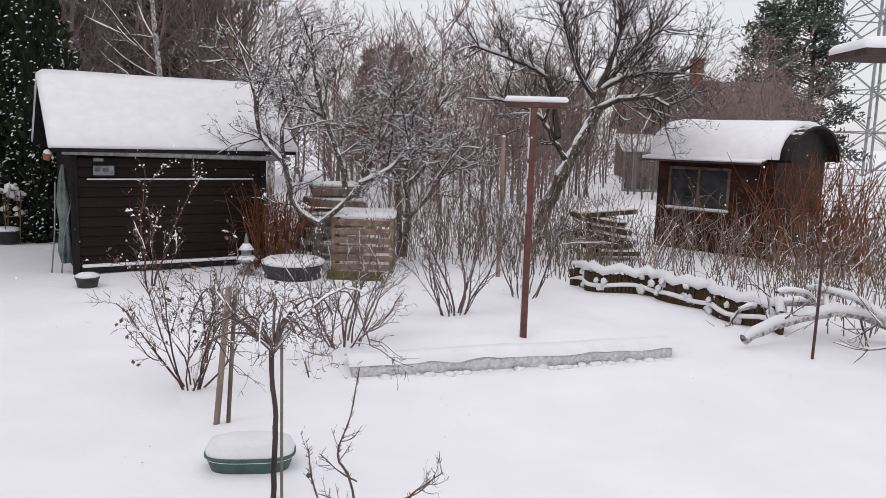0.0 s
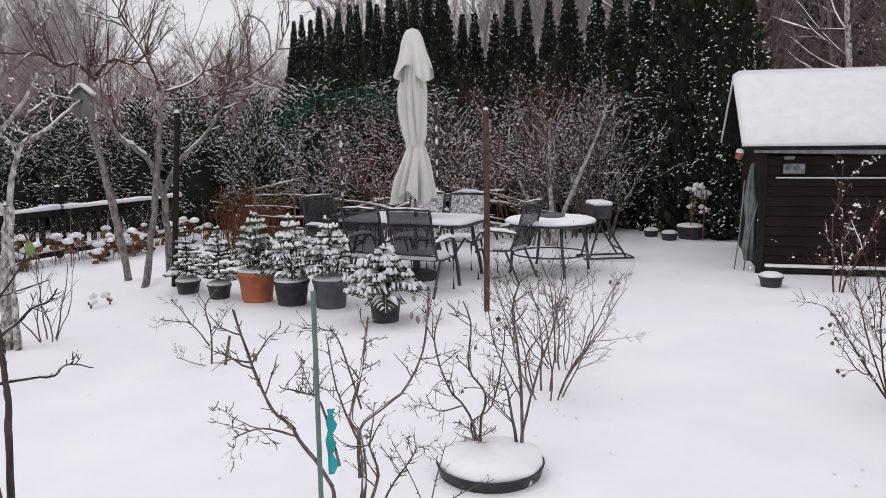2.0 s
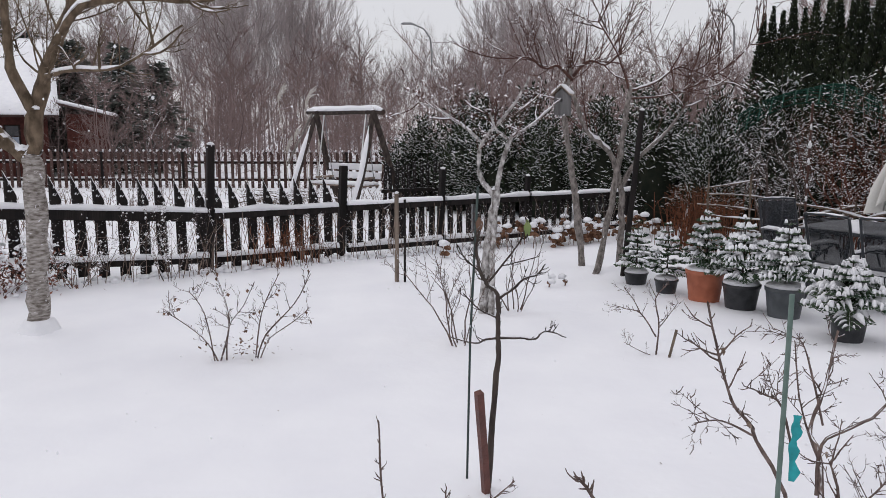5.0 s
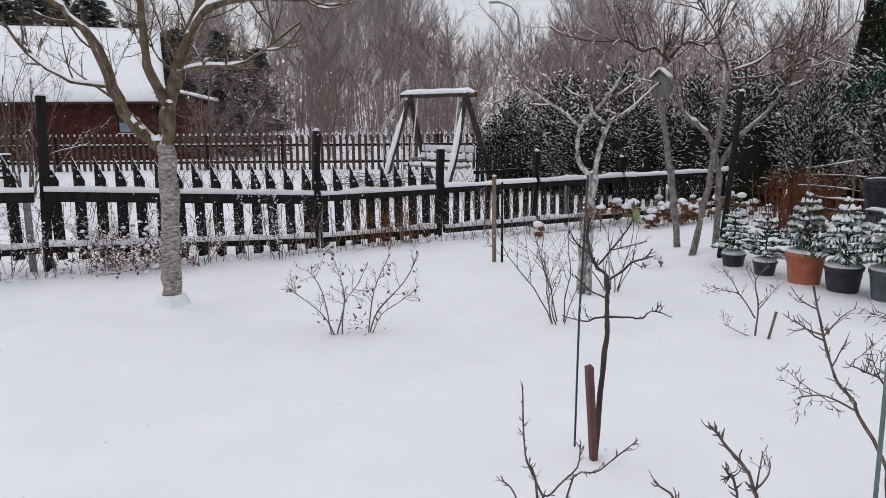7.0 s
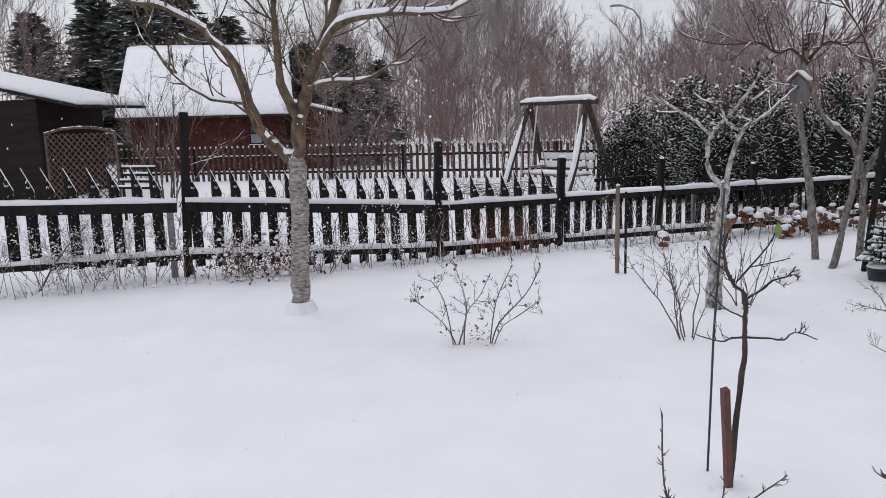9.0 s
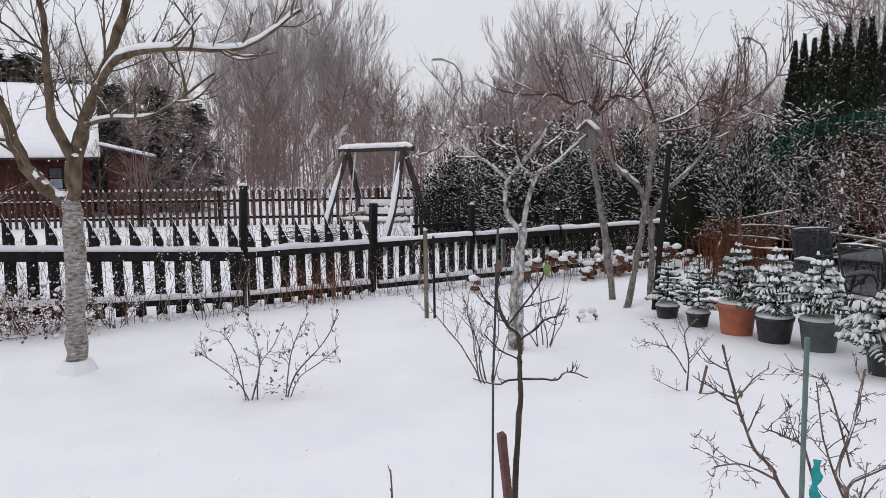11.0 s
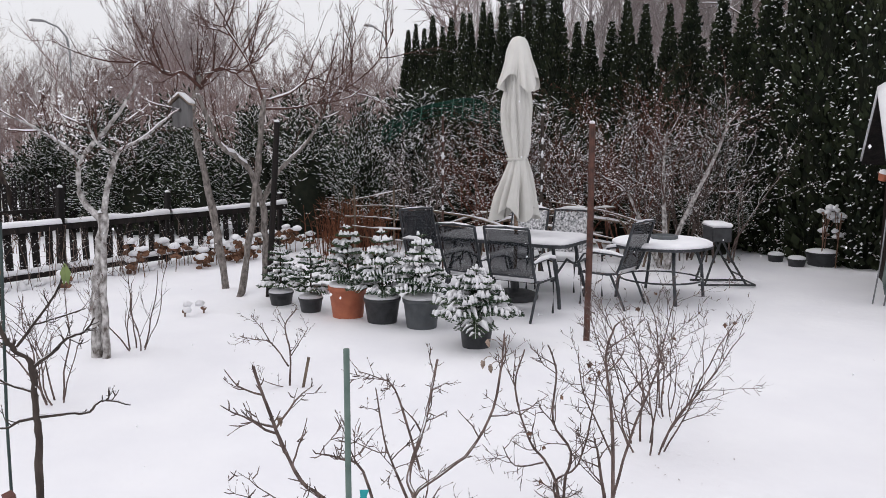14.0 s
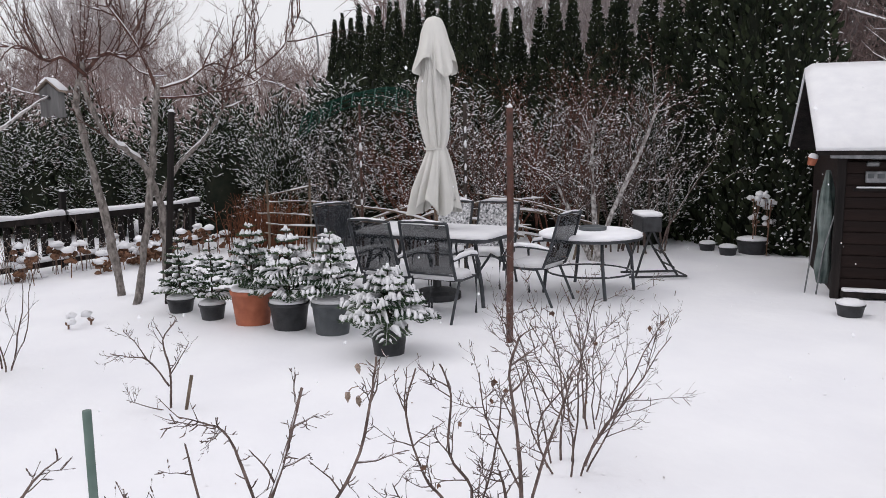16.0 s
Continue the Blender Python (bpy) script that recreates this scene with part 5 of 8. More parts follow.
for q, k in (((-0.42, 0.53, 1.02), 0.021), ((-0.40, 0.58, 1.01), 0.020), ((-0.50, 0.66, 1.10), 0.018), ((0.10, -0.30, 0.86), 0.013), ((-0.2, 0.2, 0.6), 0.013), ((0.16, -0.44, 1.16), 0.015)):
    q = Vector(q)
    near = min((p for pts, rad, d in L for p in pts), key=lambda p: (p - q).length)
    q = near + (q - near).normalized() * min((q - near).length, 0.05)
    b = Soup()
    b.tube([near, near.lerp(q, 0.6) + Z * 0.006, q], 0.0018, 4)
    b.clump(q - Z * k * 0.6, k * 0.6, 1.6, lr)
    b.leaf(q, q - Z * k * 1.9 + Vector((lr.uniform(-0.01, 0.01), lr.uniform(-0.01, 0.01), 0)), 0.5 * k, (0.5, 0.85, 0.1))
    part("leaf", b, LEAF_TAN, mag, "curled tan leaf still hanging")
rng = random.Random(46)
L = traced((([(-0.06, -0.08, 0), (-0.08, -0.09, 0.14), (-0.12, -0.14, 0.27), (-0.17, -0.20, 0.36), (-0.22, -0.26, 0.62), (-0.19, -0.23, 0.82)], 0.0105, 0.1), ([(-0.05, -0.06, 0), (-0.05, -0.06, 0.18), (-0.03, -0.04, 0.35), (-0.09, -0.11, 0.51), (-0.08, -0.10, 0.77), (-0.11, -0.13, 0.90)], 0.010, -0.1),
            ([(-0.06, -0.07, 0), (-0.09, -0.10, 0.15), (-0.01, -0.01, 0.25), (0.03, 0.04, 0.52), (0.04, 0.05, 0.68)], 0.008, 0.15), ([(-0.12, -0.14, 0.27), (-0.21, -0.25, 0.24), (-0.25, -0.30, 0.34)], 0.006, 0.0),
            ([(-0.055, -0.065, 0), (-0.06, -0.07, 0.09)], 0.012, 0.0)), rng, (-0.77, 0.64), 7, 0.19, (2, 4))
L = spurs(L, rng, 0.055, (0.015, 0.06), 0.008, 0.0022)
plant("tub_bush", -3.76, 2.86, L, rng, "bare upright bush growing from a black tub", "shrub", TWIG, None, None, None, z=0.05, buds=0.008, leaves=3)
rng = random.Random(47)
L = traced((([(0.10, 0.12, 0), (0.10, 0.12, 0.27), (0.09, 0.11, 0.53), (0.07, 0.08, 0.83), (0.09, 0.11, 0.98)], 0.0125, 0.0), ([(0.09, 0.10, 0), (0.06, 0.07, 0.26), (0.04, 0.05, 0.39)], 0.012, 0.05),
            ([(0.10, 0.12, 0.1), (0.14, 0.17, 0.41), (0.19, 0.23, 0.67), (0.23, 0.27, 0.86)], 0.009, -0.1), ([(0.10, 0.12, 0.3), (0.05, 0.06, 0.46), (0.0, 0.0, 0.62), (-0.02, -0.02, 0.8)], 0.007, 0.12)), rng, (-0.77, 0.64), 7, 0.2, (2, 4))
L = spurs(L, rng, 0.055, (0.015, 0.06), 0.008, 0.0022)
plant("tub_bush", -3.76, 2.86, L, rng, "bare bush with a thick stem in a black tub", "shrub", TWIG, None, None, None, z=0.05, buds=0.008, leaves=4)
shrub("blueberry_bush", -4.78, 4.42, 148, 7, 0.9, 34, 0.007, "dense bare bush of fine upright twigs", TWIG, (4, 5), 2, (22, 50), None, 0.08, 0.08, wander=0.26, shrink=0.38, buds=0.005, leaves=5, spur=0.08, spur_len=(0.015, 0.07))
shrub("blueberry_bush", -4.36, 3.87, 48, 9, 0.98, 40, 0.0075, "dense bare bush of fine upright twigs", TWIG, (4, 5), 2, (22, 50), None, 0.10, 0.08, wander=0.26, shrink=0.38, buds=0.005, leaves=3, spur=0.08, spur_len=(0.015, 0.07))
shrub("rose_bush", -2.63, 5.45, 49, 11, 1.12, 40, 0.0095, "bare rose bush with dry curled leaves", TWIG_RED, (4, 7), 2, (22, 55), (0.0025, 0.012, 0.5), wander=0.27, shrink=0.42, leaves=70, spur=0.06, flecks=160)
shrub("gooseberry_bush", -1.72, 6.55, 50, 12, 1.08, 44, 0.012, "bare bush of grey stems at the end of the kerb", TWIG, (4, 6), 2, (20, 50), (0.003, 0.014, 0.6), wander=0.27, spur=0.07)
shrub("currant_shrub", -0.94, 8.1, 51, 14, 1.25, 30, 0.011, "fan of bare grey stems in the raised bed", TWIG, (3, 5), 2, (14, 40), (0.003, 0.014, 0.6), 0.1, wander=0.24, spur=0.08)
shrub("hazel_shrub", -0.2, 9.6, 52, 12, 1.3, 30, 0.01, "bare brown bush behind the bed", TWIG_SNOWY, (3, 5), 2, (16, 45), (0.003, 0.018, 0.7), 0.15, wander=0.24, spur=0.08)
for seed, x, y, stems in ((531, -0.80, 3.02, (([(0.07, 0.02, 0), (0.04, 0.01, 0.51), (-0.01, 0.0, 0.66), (0.05, 0.01, 0.82), (0.10, 0.02, 1.03)], 0.0075, 0.1), ([(0.02, 0.0, 0.56), (-0.05, -0.01, 0.60), (-0.13, -0.03, 0.68)], 0.005, 0.0),
                                                 ([(0.08, 0.02, 0), (0.15, 0.04, 0.46), (0.22, 0.05, 0.56), (0.28, 0.07, 0.61)], 0.0065, -0.1), ([(0.15, 0.04, 0.46), (0.26, 0.06, 0.50), (0.33, 0.08, 0.57)], 0.005, 0.0),
                                                 ([(0.04, 0.01, 0), (-0.09, -0.02, 0.49), (-0.10, -0.02, 0.68)], 0.0065, 0.1), ([(0.03, 0, 0), (-0.03, 0.0, 0.40), (-0.12, -0.03, 0.49), (-0.20, -0.05, 0.53)], 0.005, -0.1))),
                          (532, -2.30, -0.09, (([(0.02, 0.07, 0), (0.0, 0.05, 0.80), (0.0, 0.01, 0.96), (0.0, 0.0, 1.18)], 0.0055, 0.0), ([(0.0, 0.05, 0.78), (0.0, -0.01, 0.90)], 0.005, 0.1),
                                                ([(0.02, 0.07, 0), (0.01, 0.06, 0.76), (0.01, 0.10, 0.86), (0.02, 0.17, 0.95), (0.02, 0.18, 1.02)], 0.0055, -0.05), ([(0.03, 0.09, 0), (0.01, 0.12, 0.78), (0.02, 0.22, 0.88), (0.03, 0.33, 0.98)], 0.005, 0.1),
                                                ([(0.02, 0.05, 0.6), (0.0, -0.02, 0.83), (-0.01, -0.06, 0.87)], 0.005, 0.0))),
                          (533, -1.55, 0.21, (([(0.05, 0.15, 0), (0.04, 0.12, 1.0), (0.03, 0.09, 1.25), (0.01, 0.04, 1.33), (0.0, 0.01, 1.37)], 0.006, 0.0), ([(0.03, 0.09, 1.24), (0.03, 0.10, 1.33)], 0.003, 0.0),
                                               ([(0.03, 0.09, 1.25), (0.04, 0.11, 1.29), (0.04, 0.11, 1.32)], 0.003, 0.0), ([(0.04, 0.13, 0), (0.02, 0.07, 1.13), (0.01, 0.04, 1.28)], 0.005, 0.0), ([(0.03, 0.10, 0), (-0.01, -0.01, 1.06), (-0.03, -0.09, 1.24)], 0.005, 0.0))),
                          (534, -3.50, 2.20, (([(0, 0, 0), (0.02, 0.04, 0.2), (0.05, 0.08, 0.38)], 0.005, 0.0), ([(0, 0, 0), (-0.04, -0.06, 0.2), (-0.07, -0.13, 0.36)], 0.005, 0.1), ([(0, 0, 0), (0.08, 0.12, 0.14), (0.16, 0.25, 0.22)], 0.004, -0.1)))):
    rng = random.Random(seed)
    L = traced(stems, rng, (-0.9, 0.3), 3 if seed in (532, 533) else 5, 0.035 if seed in (532, 533) else 0.1, (0, 1) if seed in (532, 533) else (1, 2), 0.12, 0.45)
    L = spurs(L, rng, 0.09 if seed in (532, 533) else 0.05, (0.01, 0.025), 0.007, 0.0018)
    plant("near_bush", x, y, L, rng, "bare bush with swelling buds close to the path", "shrub", TWIG, None, None, None, buds=0.006, leaves=1 if seed == 531 else 0)
shrub("young_maple", -4.75, 8.85, 58, 3, 1.55, 9, 0.012, "slim reddish bush with snow tufts before the shed", TWIG_RED, (5, 7), 2, (20, 45), (0.003, 0.025, 0.8), 0.04, shrink=0.3, spur=0.08, flecks=90)
shrub("low_bush", -8.35, 1.35, 54, 6, 0.8, 32, 0.008, "thin bare bush beside the plum tree", TWIG, (2, 4), 2)

# standard with hanging twigs, its stakes and cane
rng = random.Random(33)
L = []
t = limb(L, [(0, 0, 0), (0.006, 0, 0.25), (0.012, 0, 0.5), (-0.008, 0, 0.7), (-0.01, 0, 0.86)], 0.0145, 0.0135, 9, rng)
for i in range(13):
    a = 2 * math.pi * i / 13 + rng.uniform(-0.2, 0.2)
    q = rng.uniform(0.2, 0.62)
    c, s_ = math.cos(a), math.sin(a)
    f = limb(L, [(0, 0, 0.84), (q * 0.35 * c, q * 0.35 * s_, 0.98 + rng.uniform(-0.03, 0.1)), (q * 0.75 * c, q * 0.75 * s_, 1.04 + rng.uniform(-0.08, 0.1)), (q * c, q * s_, 0.92 + rng.uniform(-0.1, 0.1))], 0.009, 0.004, 8, rng)
    sprout(L, rng, f, 5, 0.28, 0.004, 1, 0.2, kids=(2, 4), wander=0.45, rise=0.0, shrink=0.6, segs=5)
L = spurs(L, rng, 0.07, (0.015, 0.05), 0.008, 0.002)
plant("weeping_standard", -1.415, 3.81, L, rng, "small weeping tree with a thin stem and tangled crown", "young tree", TWIG, 9, BARK_DARK, (0.004, 0.016, 0.5))
for x, y, r, h, mat, lx in ((-2.14, 4.75, 0.020, 0.95, WOOD_GREY, 0.10), (-2.07, 4.78, 0.014, 0.92, BARK, 0.06), (-1.38, 3.84, 0.008, 0.9, WOOD_GREY, 0.0)):
    b = Soup()
    b.tube([(0, 0, -0.03), (lx * 0.5, 0, h / 2), (lx, 0, h)], r, 8, True)
    solo("wooden_stake", b, mat, "thin wooden stake leaning in the snow by the trough", "plant stake", smooth=True, m=pose(x, y, 0))
b = Soup()
b.clump((0.0, 0, 0), 0.03, 0.6, fr)
solo("snow_tuft", b, SNOWCAP, "small tuft of snow in the fork of the weeping tree", "snow", smooth=True, m=pose(-1.415, 3.81, 0.845))

# green rod and ribbon in the front bush
b = Soup()
b.tube([(0, 0, -0.02), (0, 0, 1.355)], 0.0085, 10, True)
rod = thing("green_rod", -2.79, 1.25, 0, 0, "green coated garden rod with a turquoise ribbon", "plant stake")
part("rod", b, ROD_GREEN, rod, "", True)
b = Soup()
pts = [(0.018 + 0.006 * math.sin(9 * k), 0.036, 0.95 - 0.23 * k) for k in np.linspace(0, 1, 14)]
vs = [(x + 0.45 * dx * w, y + 0.9 * dx * w + 0.004 * math.cos(8 * i), z) for i, (x, y, z) in enumerate(pts) for dx in (-1, 1) for w in (0.016 * (0.85 + 0.3 * math.sin(11 * i)),)]
b.add(vs, [(2 * i, 2 * i + 1, 2 * i + 3, 2 * i + 2) for i in range(13)])
part("ribbon", b, RIBBON, rod, "turquoise plastic ribbon")

# ---- potted spruces ----


def spruce_parts(t, seed, base, height, width, droop=0.0, tiers=7, snowy=1.0, heavy=1.0):
    rng = random.Random(seed)
    wood, needles, snow = Soup(), Soup(), Soup()
    wood.tube([(0, 0, base), (0.01, 0, base + height * 0.5), (0, 0, base + height)], [0.013, 0.009, 0.004], 6)

    def twig(p, d, ln):
        d = d.normalized()
        k = max(5, int(ln / 0.011))
        pts = [p + d * (ln * i / 4) - Z * (droop + 0.25) * ln * (i / 4) ** 2 * 0.5 for i in range(5)]
        wood.tube(pts, [0.004, 0.0035, 0.003, 0.0025, 0.002], 3)
        for i in range(k):
            u = i / k * 4
            j = min(int(u), 3)
            q = pts[j].lerp(pts[j + 1], u - j)
            for sgn in (-1, 1):
                sd = d.cross(Z).normalized() * sgn
                w = (d * 0.7 + sd * rng.uniform(0.6, 1.1) + Z * rng.uniform(-0.35, 0.45)).normalized()
                needles.leaf(q, q + w * rng.uniform(0.026, 0.046), 0.0068, d.cross(w))
        if rng.random() < 0.52 * snowy:
            k0 = rng.uniform(0.35, 1.25) * heavy
            u0, u1 = rng.uniform(0.1, 0.5), rng.uniform(0.7, 1.02)
            run = []
            for i in range(4):
                u = min((u0 + (u1 - u0) * i / 3) * 4, 3.999)
                j = int(u)
                run.append(pts[j].lerp(pts[j + 1], u - j) + Z * 0.004 + Vector((rng.gauss(0, 0.004), rng.gauss(0, 0.004), 0)))
            snow.cap_snow(run, [0.006 * k0, 0.015 * k0 * rng.uniform(0.7, 1.2), 0.014 * k0 * rng.uniform(0.6, 1.2), 0.006 * k0], rng.uniform(0.010, 0.024) * k0)
        return pts

    for ti in range(tiers):
        u = ti / (tiers - 1)
        z = base + height * (0.16 + 0.80 * u)
        ln = width * (1 - 0.85 * u) * rng.uniform(0.85, 1.1)
        n = 5 if u < 0.7 else 4
        for i in range(n):
            a = 2 * math.pi * (i + rng.uniform(-0.25, 0.25)) / n + ti
            d = Vector((math.cos(a), math.sin(a), rng.uniform(0.0, 0.35) + 0.3 * u))
            pts = twig(Vector((0, 0, z)), d, ln)
            if ln > 0.09:
                for f in (0.22, 0.38, 0.54, 0.7, 0.85):
                    j = int(f * 4)
                    q = pts[j].lerp(pts[j + 1], f * 4 - j)
                    for sgn in (-1, 1):
                        s2 = d.cross(Z).normalized() * sgn
                        twig(q, d.normalized() * 0.8 + s2 * 0.75, ln * (1 - f) * 0.7 + 0.03)
    part("stem", wood, BARK_DARK, t)
    part("needles", needles, SPRUCE, t, "", False, "stuff")
    part("snow", snow, SNOWCAP, t, "snow resting on the boughs", True, "stuff")


def pot(name, x, y, r, h, mat, label, ribs=False):
    t = thing(name, x, y, -0.02, 0, label, "plant pot")
    b = Soup()
    b.lathe([(r * 0.76, 0.0), (r * 0.78, 0.01), (r * 0.95, h * 0.86), (r * 1.0, h * 0.87), (r * 1.02, h * 0.99), (r * 0.99, h), (r * 0.93, h * 0.985), (r * 0.91, h * 0.9)], 28)
    part("shell", b, mat, t, "", True)
    b = Soup()
    b.lathe([(r * 0.92, h * 0.90), (r * 0.96, h * 1.0), (r * 0.92, h + 0.025), (r * 0.6, h + 0.045), (r * 0.2, h + 0.05)], 24, wob=lambda a, z: 1 + 0.02 * math.sin(3 * a + r * 40))
    part("snow", b, SNOWCAP, t, "snow filling the pot", True)
    return t


VIEW = Vector((-0.87, 0.49))
for i, (x, y, r, h, mat, lab, th, wd, dr) in enumerate((
        (-9.65, 3.08, 0.15, 0.17, POT_BLACK, "shallow black plastic pot", 0.66, 0.27, 0.1),
        (-9.12, 3.27, 0.14, 0.18, POT_BLACK, "small black plastic pot", 0.68, 0.28, 0.1),
        (-8.63, 3.52, 0.215, 0.37, TERRACOTTA, "orange terracotta-coloured pot", 0.66, 0.38, 0.3),
        (-8.21, 3.75, 0.20, 0.29, POT_BLACK, "black plastic pot", 0.72, 0.42, 0.3),
        (-7.80, 4.02, 0.20, 0.33, POT_GREY, "dark grey plastic pot", 0.68, 0.38, 0.3),
        (-6.86, 4.12, 0.165, 0.27, POT_BLACK, "black plastic pot with brown dirt", 0.50, 0.48, 0.32))):
    cx, cy = x + VIEW.x * r * 0.8, y + VIEW.y * r * 0.8
    p = pot("plant_pot", cx, cy, r, h, mat, lab + " standing in the snow")
    t = thing("potted_spruce", cx, cy, h + 0.0, 37 * i, "small green spruce loaded with snow growing in a pot", "conifer", "potted spruces in a row")
    spruce_parts(t, 70 + i, -0.03, th, wd, dr, 7 if i < 5 else 8, (1.1, 1.1, 1.3, 1.55, 1.45, 1.55)[i], (1.0, 1.1, 1.3, 1.45, 1.35, 1.7)[i])

# ---- stakes, posts ----
for x, y, r, h, mat, lab in ((-6.67, 5.26, 0.032, 2.09, STEEL_BROWN, "tall brown steel post beside the garden table"),
                             (-10.10, 3.08, 0.036, 2.16, WOOD_BLACK, "tall dark wooden post by the fruit trees"),
                             (-9.98, 0.14, 0.028, 1.12, WOOD_GREY, "pale wooden stake near the fence"),
                             (-9.95, 0.24, 0.016, 1.05, WOOD_BLACK, "thin dark stake near the fence"),
                             (-10.89, 5.95, 0.016, 2.3, STEEL_BROWN, "thin pole with clots of snow"),
                             (-10.02, 7.10, 0.026, 2.3, BARK_DARK, "snow-plastered pole behind the table"),
                             (-0.60, 10.8, 0.03, 1.95, WOOD_GREY, "thin weathered pole in the beds"),
                             (2.50, 7.39, 0.014, 1.1, STEEL_BROWN, "thin rusty rod at the bed edging")):
    b = Soup()
    b.tube([(0, 0, -0.03), (r * 0.3, 0, h * 0.5), (0, 0, h)], [r, r, r * 0.95], 10, True)
    q = new("garden_post", b.mesh("garden_post", mat, False))
    q.matrix_basis = pose(x, y, 0, -4.5 if lab.startswith("tall dark") else 0)
    tagged(q, lab, "post")
    c = Soup()
    c.clump((0, 0, h + 0.01), max(0.02, r * 1.05), 0.7, fr)
    if lab.startswith(("thin pole", "snow-plas")):
        for k in range(6):
            c.clump((r * 0.9, -r * 0.4, h * (0.3 + 0.11 * k + fr.uniform(-0.03, 0.03))), fr.uniform(0.012, 0.026), 3.0, fr)
    part("snow", c, SNOWCAP, q, "", True, "stuff")

# bird house on its tree
bh = thing("bird_house", -8.95, 1.95, 2.06, 62, "grey wooden nesting box with a snowy pitched roof", "bird house")
bh.scale = (0.6, 0.6, 0.78)
b = Soup()
b.add([(-0.13, -0.12, 0), (0.13, -0.12, 0), (0.13, 0.12, 0), (-0.13, 0.12, 0), (-0.13, -0.12, 0.28), (0.13, -0.12, 0.28), (0.13, 0.12, 0.28), (-0.13, 0.12, 0.28), (0, -0.12, 0.37), (0, 0.12, 0.37)],
      [(3, 2, 1, 0), (0, 1, 5, 8, 4), (2, 3, 7, 9, 6), (1, 2, 6, 5), (3, 0, 4, 7), (4, 8, 9, 7), (5, 6, 9, 8)])
part("box", b, BOX_GREY, bh)
for sgn in (-1, 1):
    b = Soup()
    b.box((sgn * 0.085, -0.02, 0.345), (0.23, 0.32, 0.016), pose(0, 0, 0, 0, sgn * 35, 0), bevel=0.003)
    rf = part("roof_board", b, WOOD_GREY, bh)
    b = Soup()
    b.box((sgn * 0.09, -0.02, 0.368), (0.22, 0.31, 0.035), pose(0, 0, 0, 0, sgn * 35, 0), bevel=0.014)
    part("snow", b, SNOWCAP, rf, "", True)
b = Soup()
b.tube([(0, -0.121, 0.21), (0, -0.126, 0.21)], 0.028, 12, True)
part("entrance_hole", b, POT_BLACK, bh, "round dark hole")

# ---- small vessels and props on the lawn ----
b = Soup()
tub = thing("planting_tub", -3.68, 2.76, -0.075, 0, "low round black tub buried in snow", "tub")
b.lathe([(0.27, 0.0), (0.285, 0.06), (0.30, 0.12), (0.305, 0.125), (0.295, 0.13), (0.28, 0.11)], 32)
part("shell", b, POT_BLACK, tub, "", True)
b = Soup()
b.lathe([(0.300, 0.07), (0.308, 0.12), (0.295, 0.15), (0.25, 0.172), (0.14, 0.185), (0.05, 0.18)], 48, wob=lambda a, z: 1 + 0.075 * math.cos(a - 2.3) - 0.03 + 0.022 * math.sin(5 * a + 1) + 0.015 * math.sin(11 * a))
part("snow", b, SNOWCAP, tub, "mound of snow in the tub", True)

trough = thing("planting_trough", -1.69, 4.20, -0.05, 14, "oval green plastic trough heaped with snow", "trough")
trough.scale = (0.9, 0.9, 1.0)
rows = [(0.78, 0.0), (0.80, 0.01), (0.96, 0.13), (1.0, 0.135), (1.0, 0.15), (0.97, 0.15)]
b = Soup()
ov = [(0.29 * math.copysign(abs(math.cos(a)) ** 0.7, math.cos(a)), 0.155 * math.copysign(abs(math.sin(a)) ** 0.7, math.sin(a))) for a in np.linspace(0, 2 * math.pi, 36, endpoint=False)]
n = len(ov)
b.add([(x * k, y * k, z) for k, z in rows for x, y in ov], [(i * n + j, i * n + (j + 1) % n, (i + 1) * n + (j + 1) % n, (i + 1) * n + j) for i in range(len(rows) - 1) for j in range(n)] + [tuple(range(n - 1, -1, -1))])
part("shell", b, TROUGH_GREEN, trough, "", True)
b = Soup()
rows = [(0.95, 0.12), (0.97, 0.17), (0.9, 0.21), (0.6, 0.235), (0.2, 0.24)]
b.add([(x * k, y * k, z) for k, z in rows for x, y in ov], [(i * n + j, i * n + (j + 1) % n, (i + 1) * n + (j + 1) % n, (i + 1) * n + j) for i in range(len(rows) - 1) for j in range(n)] + [tuple(range(4 * n, 5 * n))])
part("snow", b, SNOWCAP, trough, "heap of snow in the trough", True)

for x, y, r, h, lab in ((-5.45, 8.66, 0.14, 0.15, "small black pot full of snow before the shed"), (-8.70, 11.05, 0.14, 0.15, "black plastic pot by the hedge"), (-8.60, 11.5, 0.24, 0.24, "wide black pot by the hedge"), (-9.2, 11.2, 0.13, 0.14, "black plastic pot by the hedge")):
    pot("plant_pot", x, y, r, h, POT_BLACK, lab)

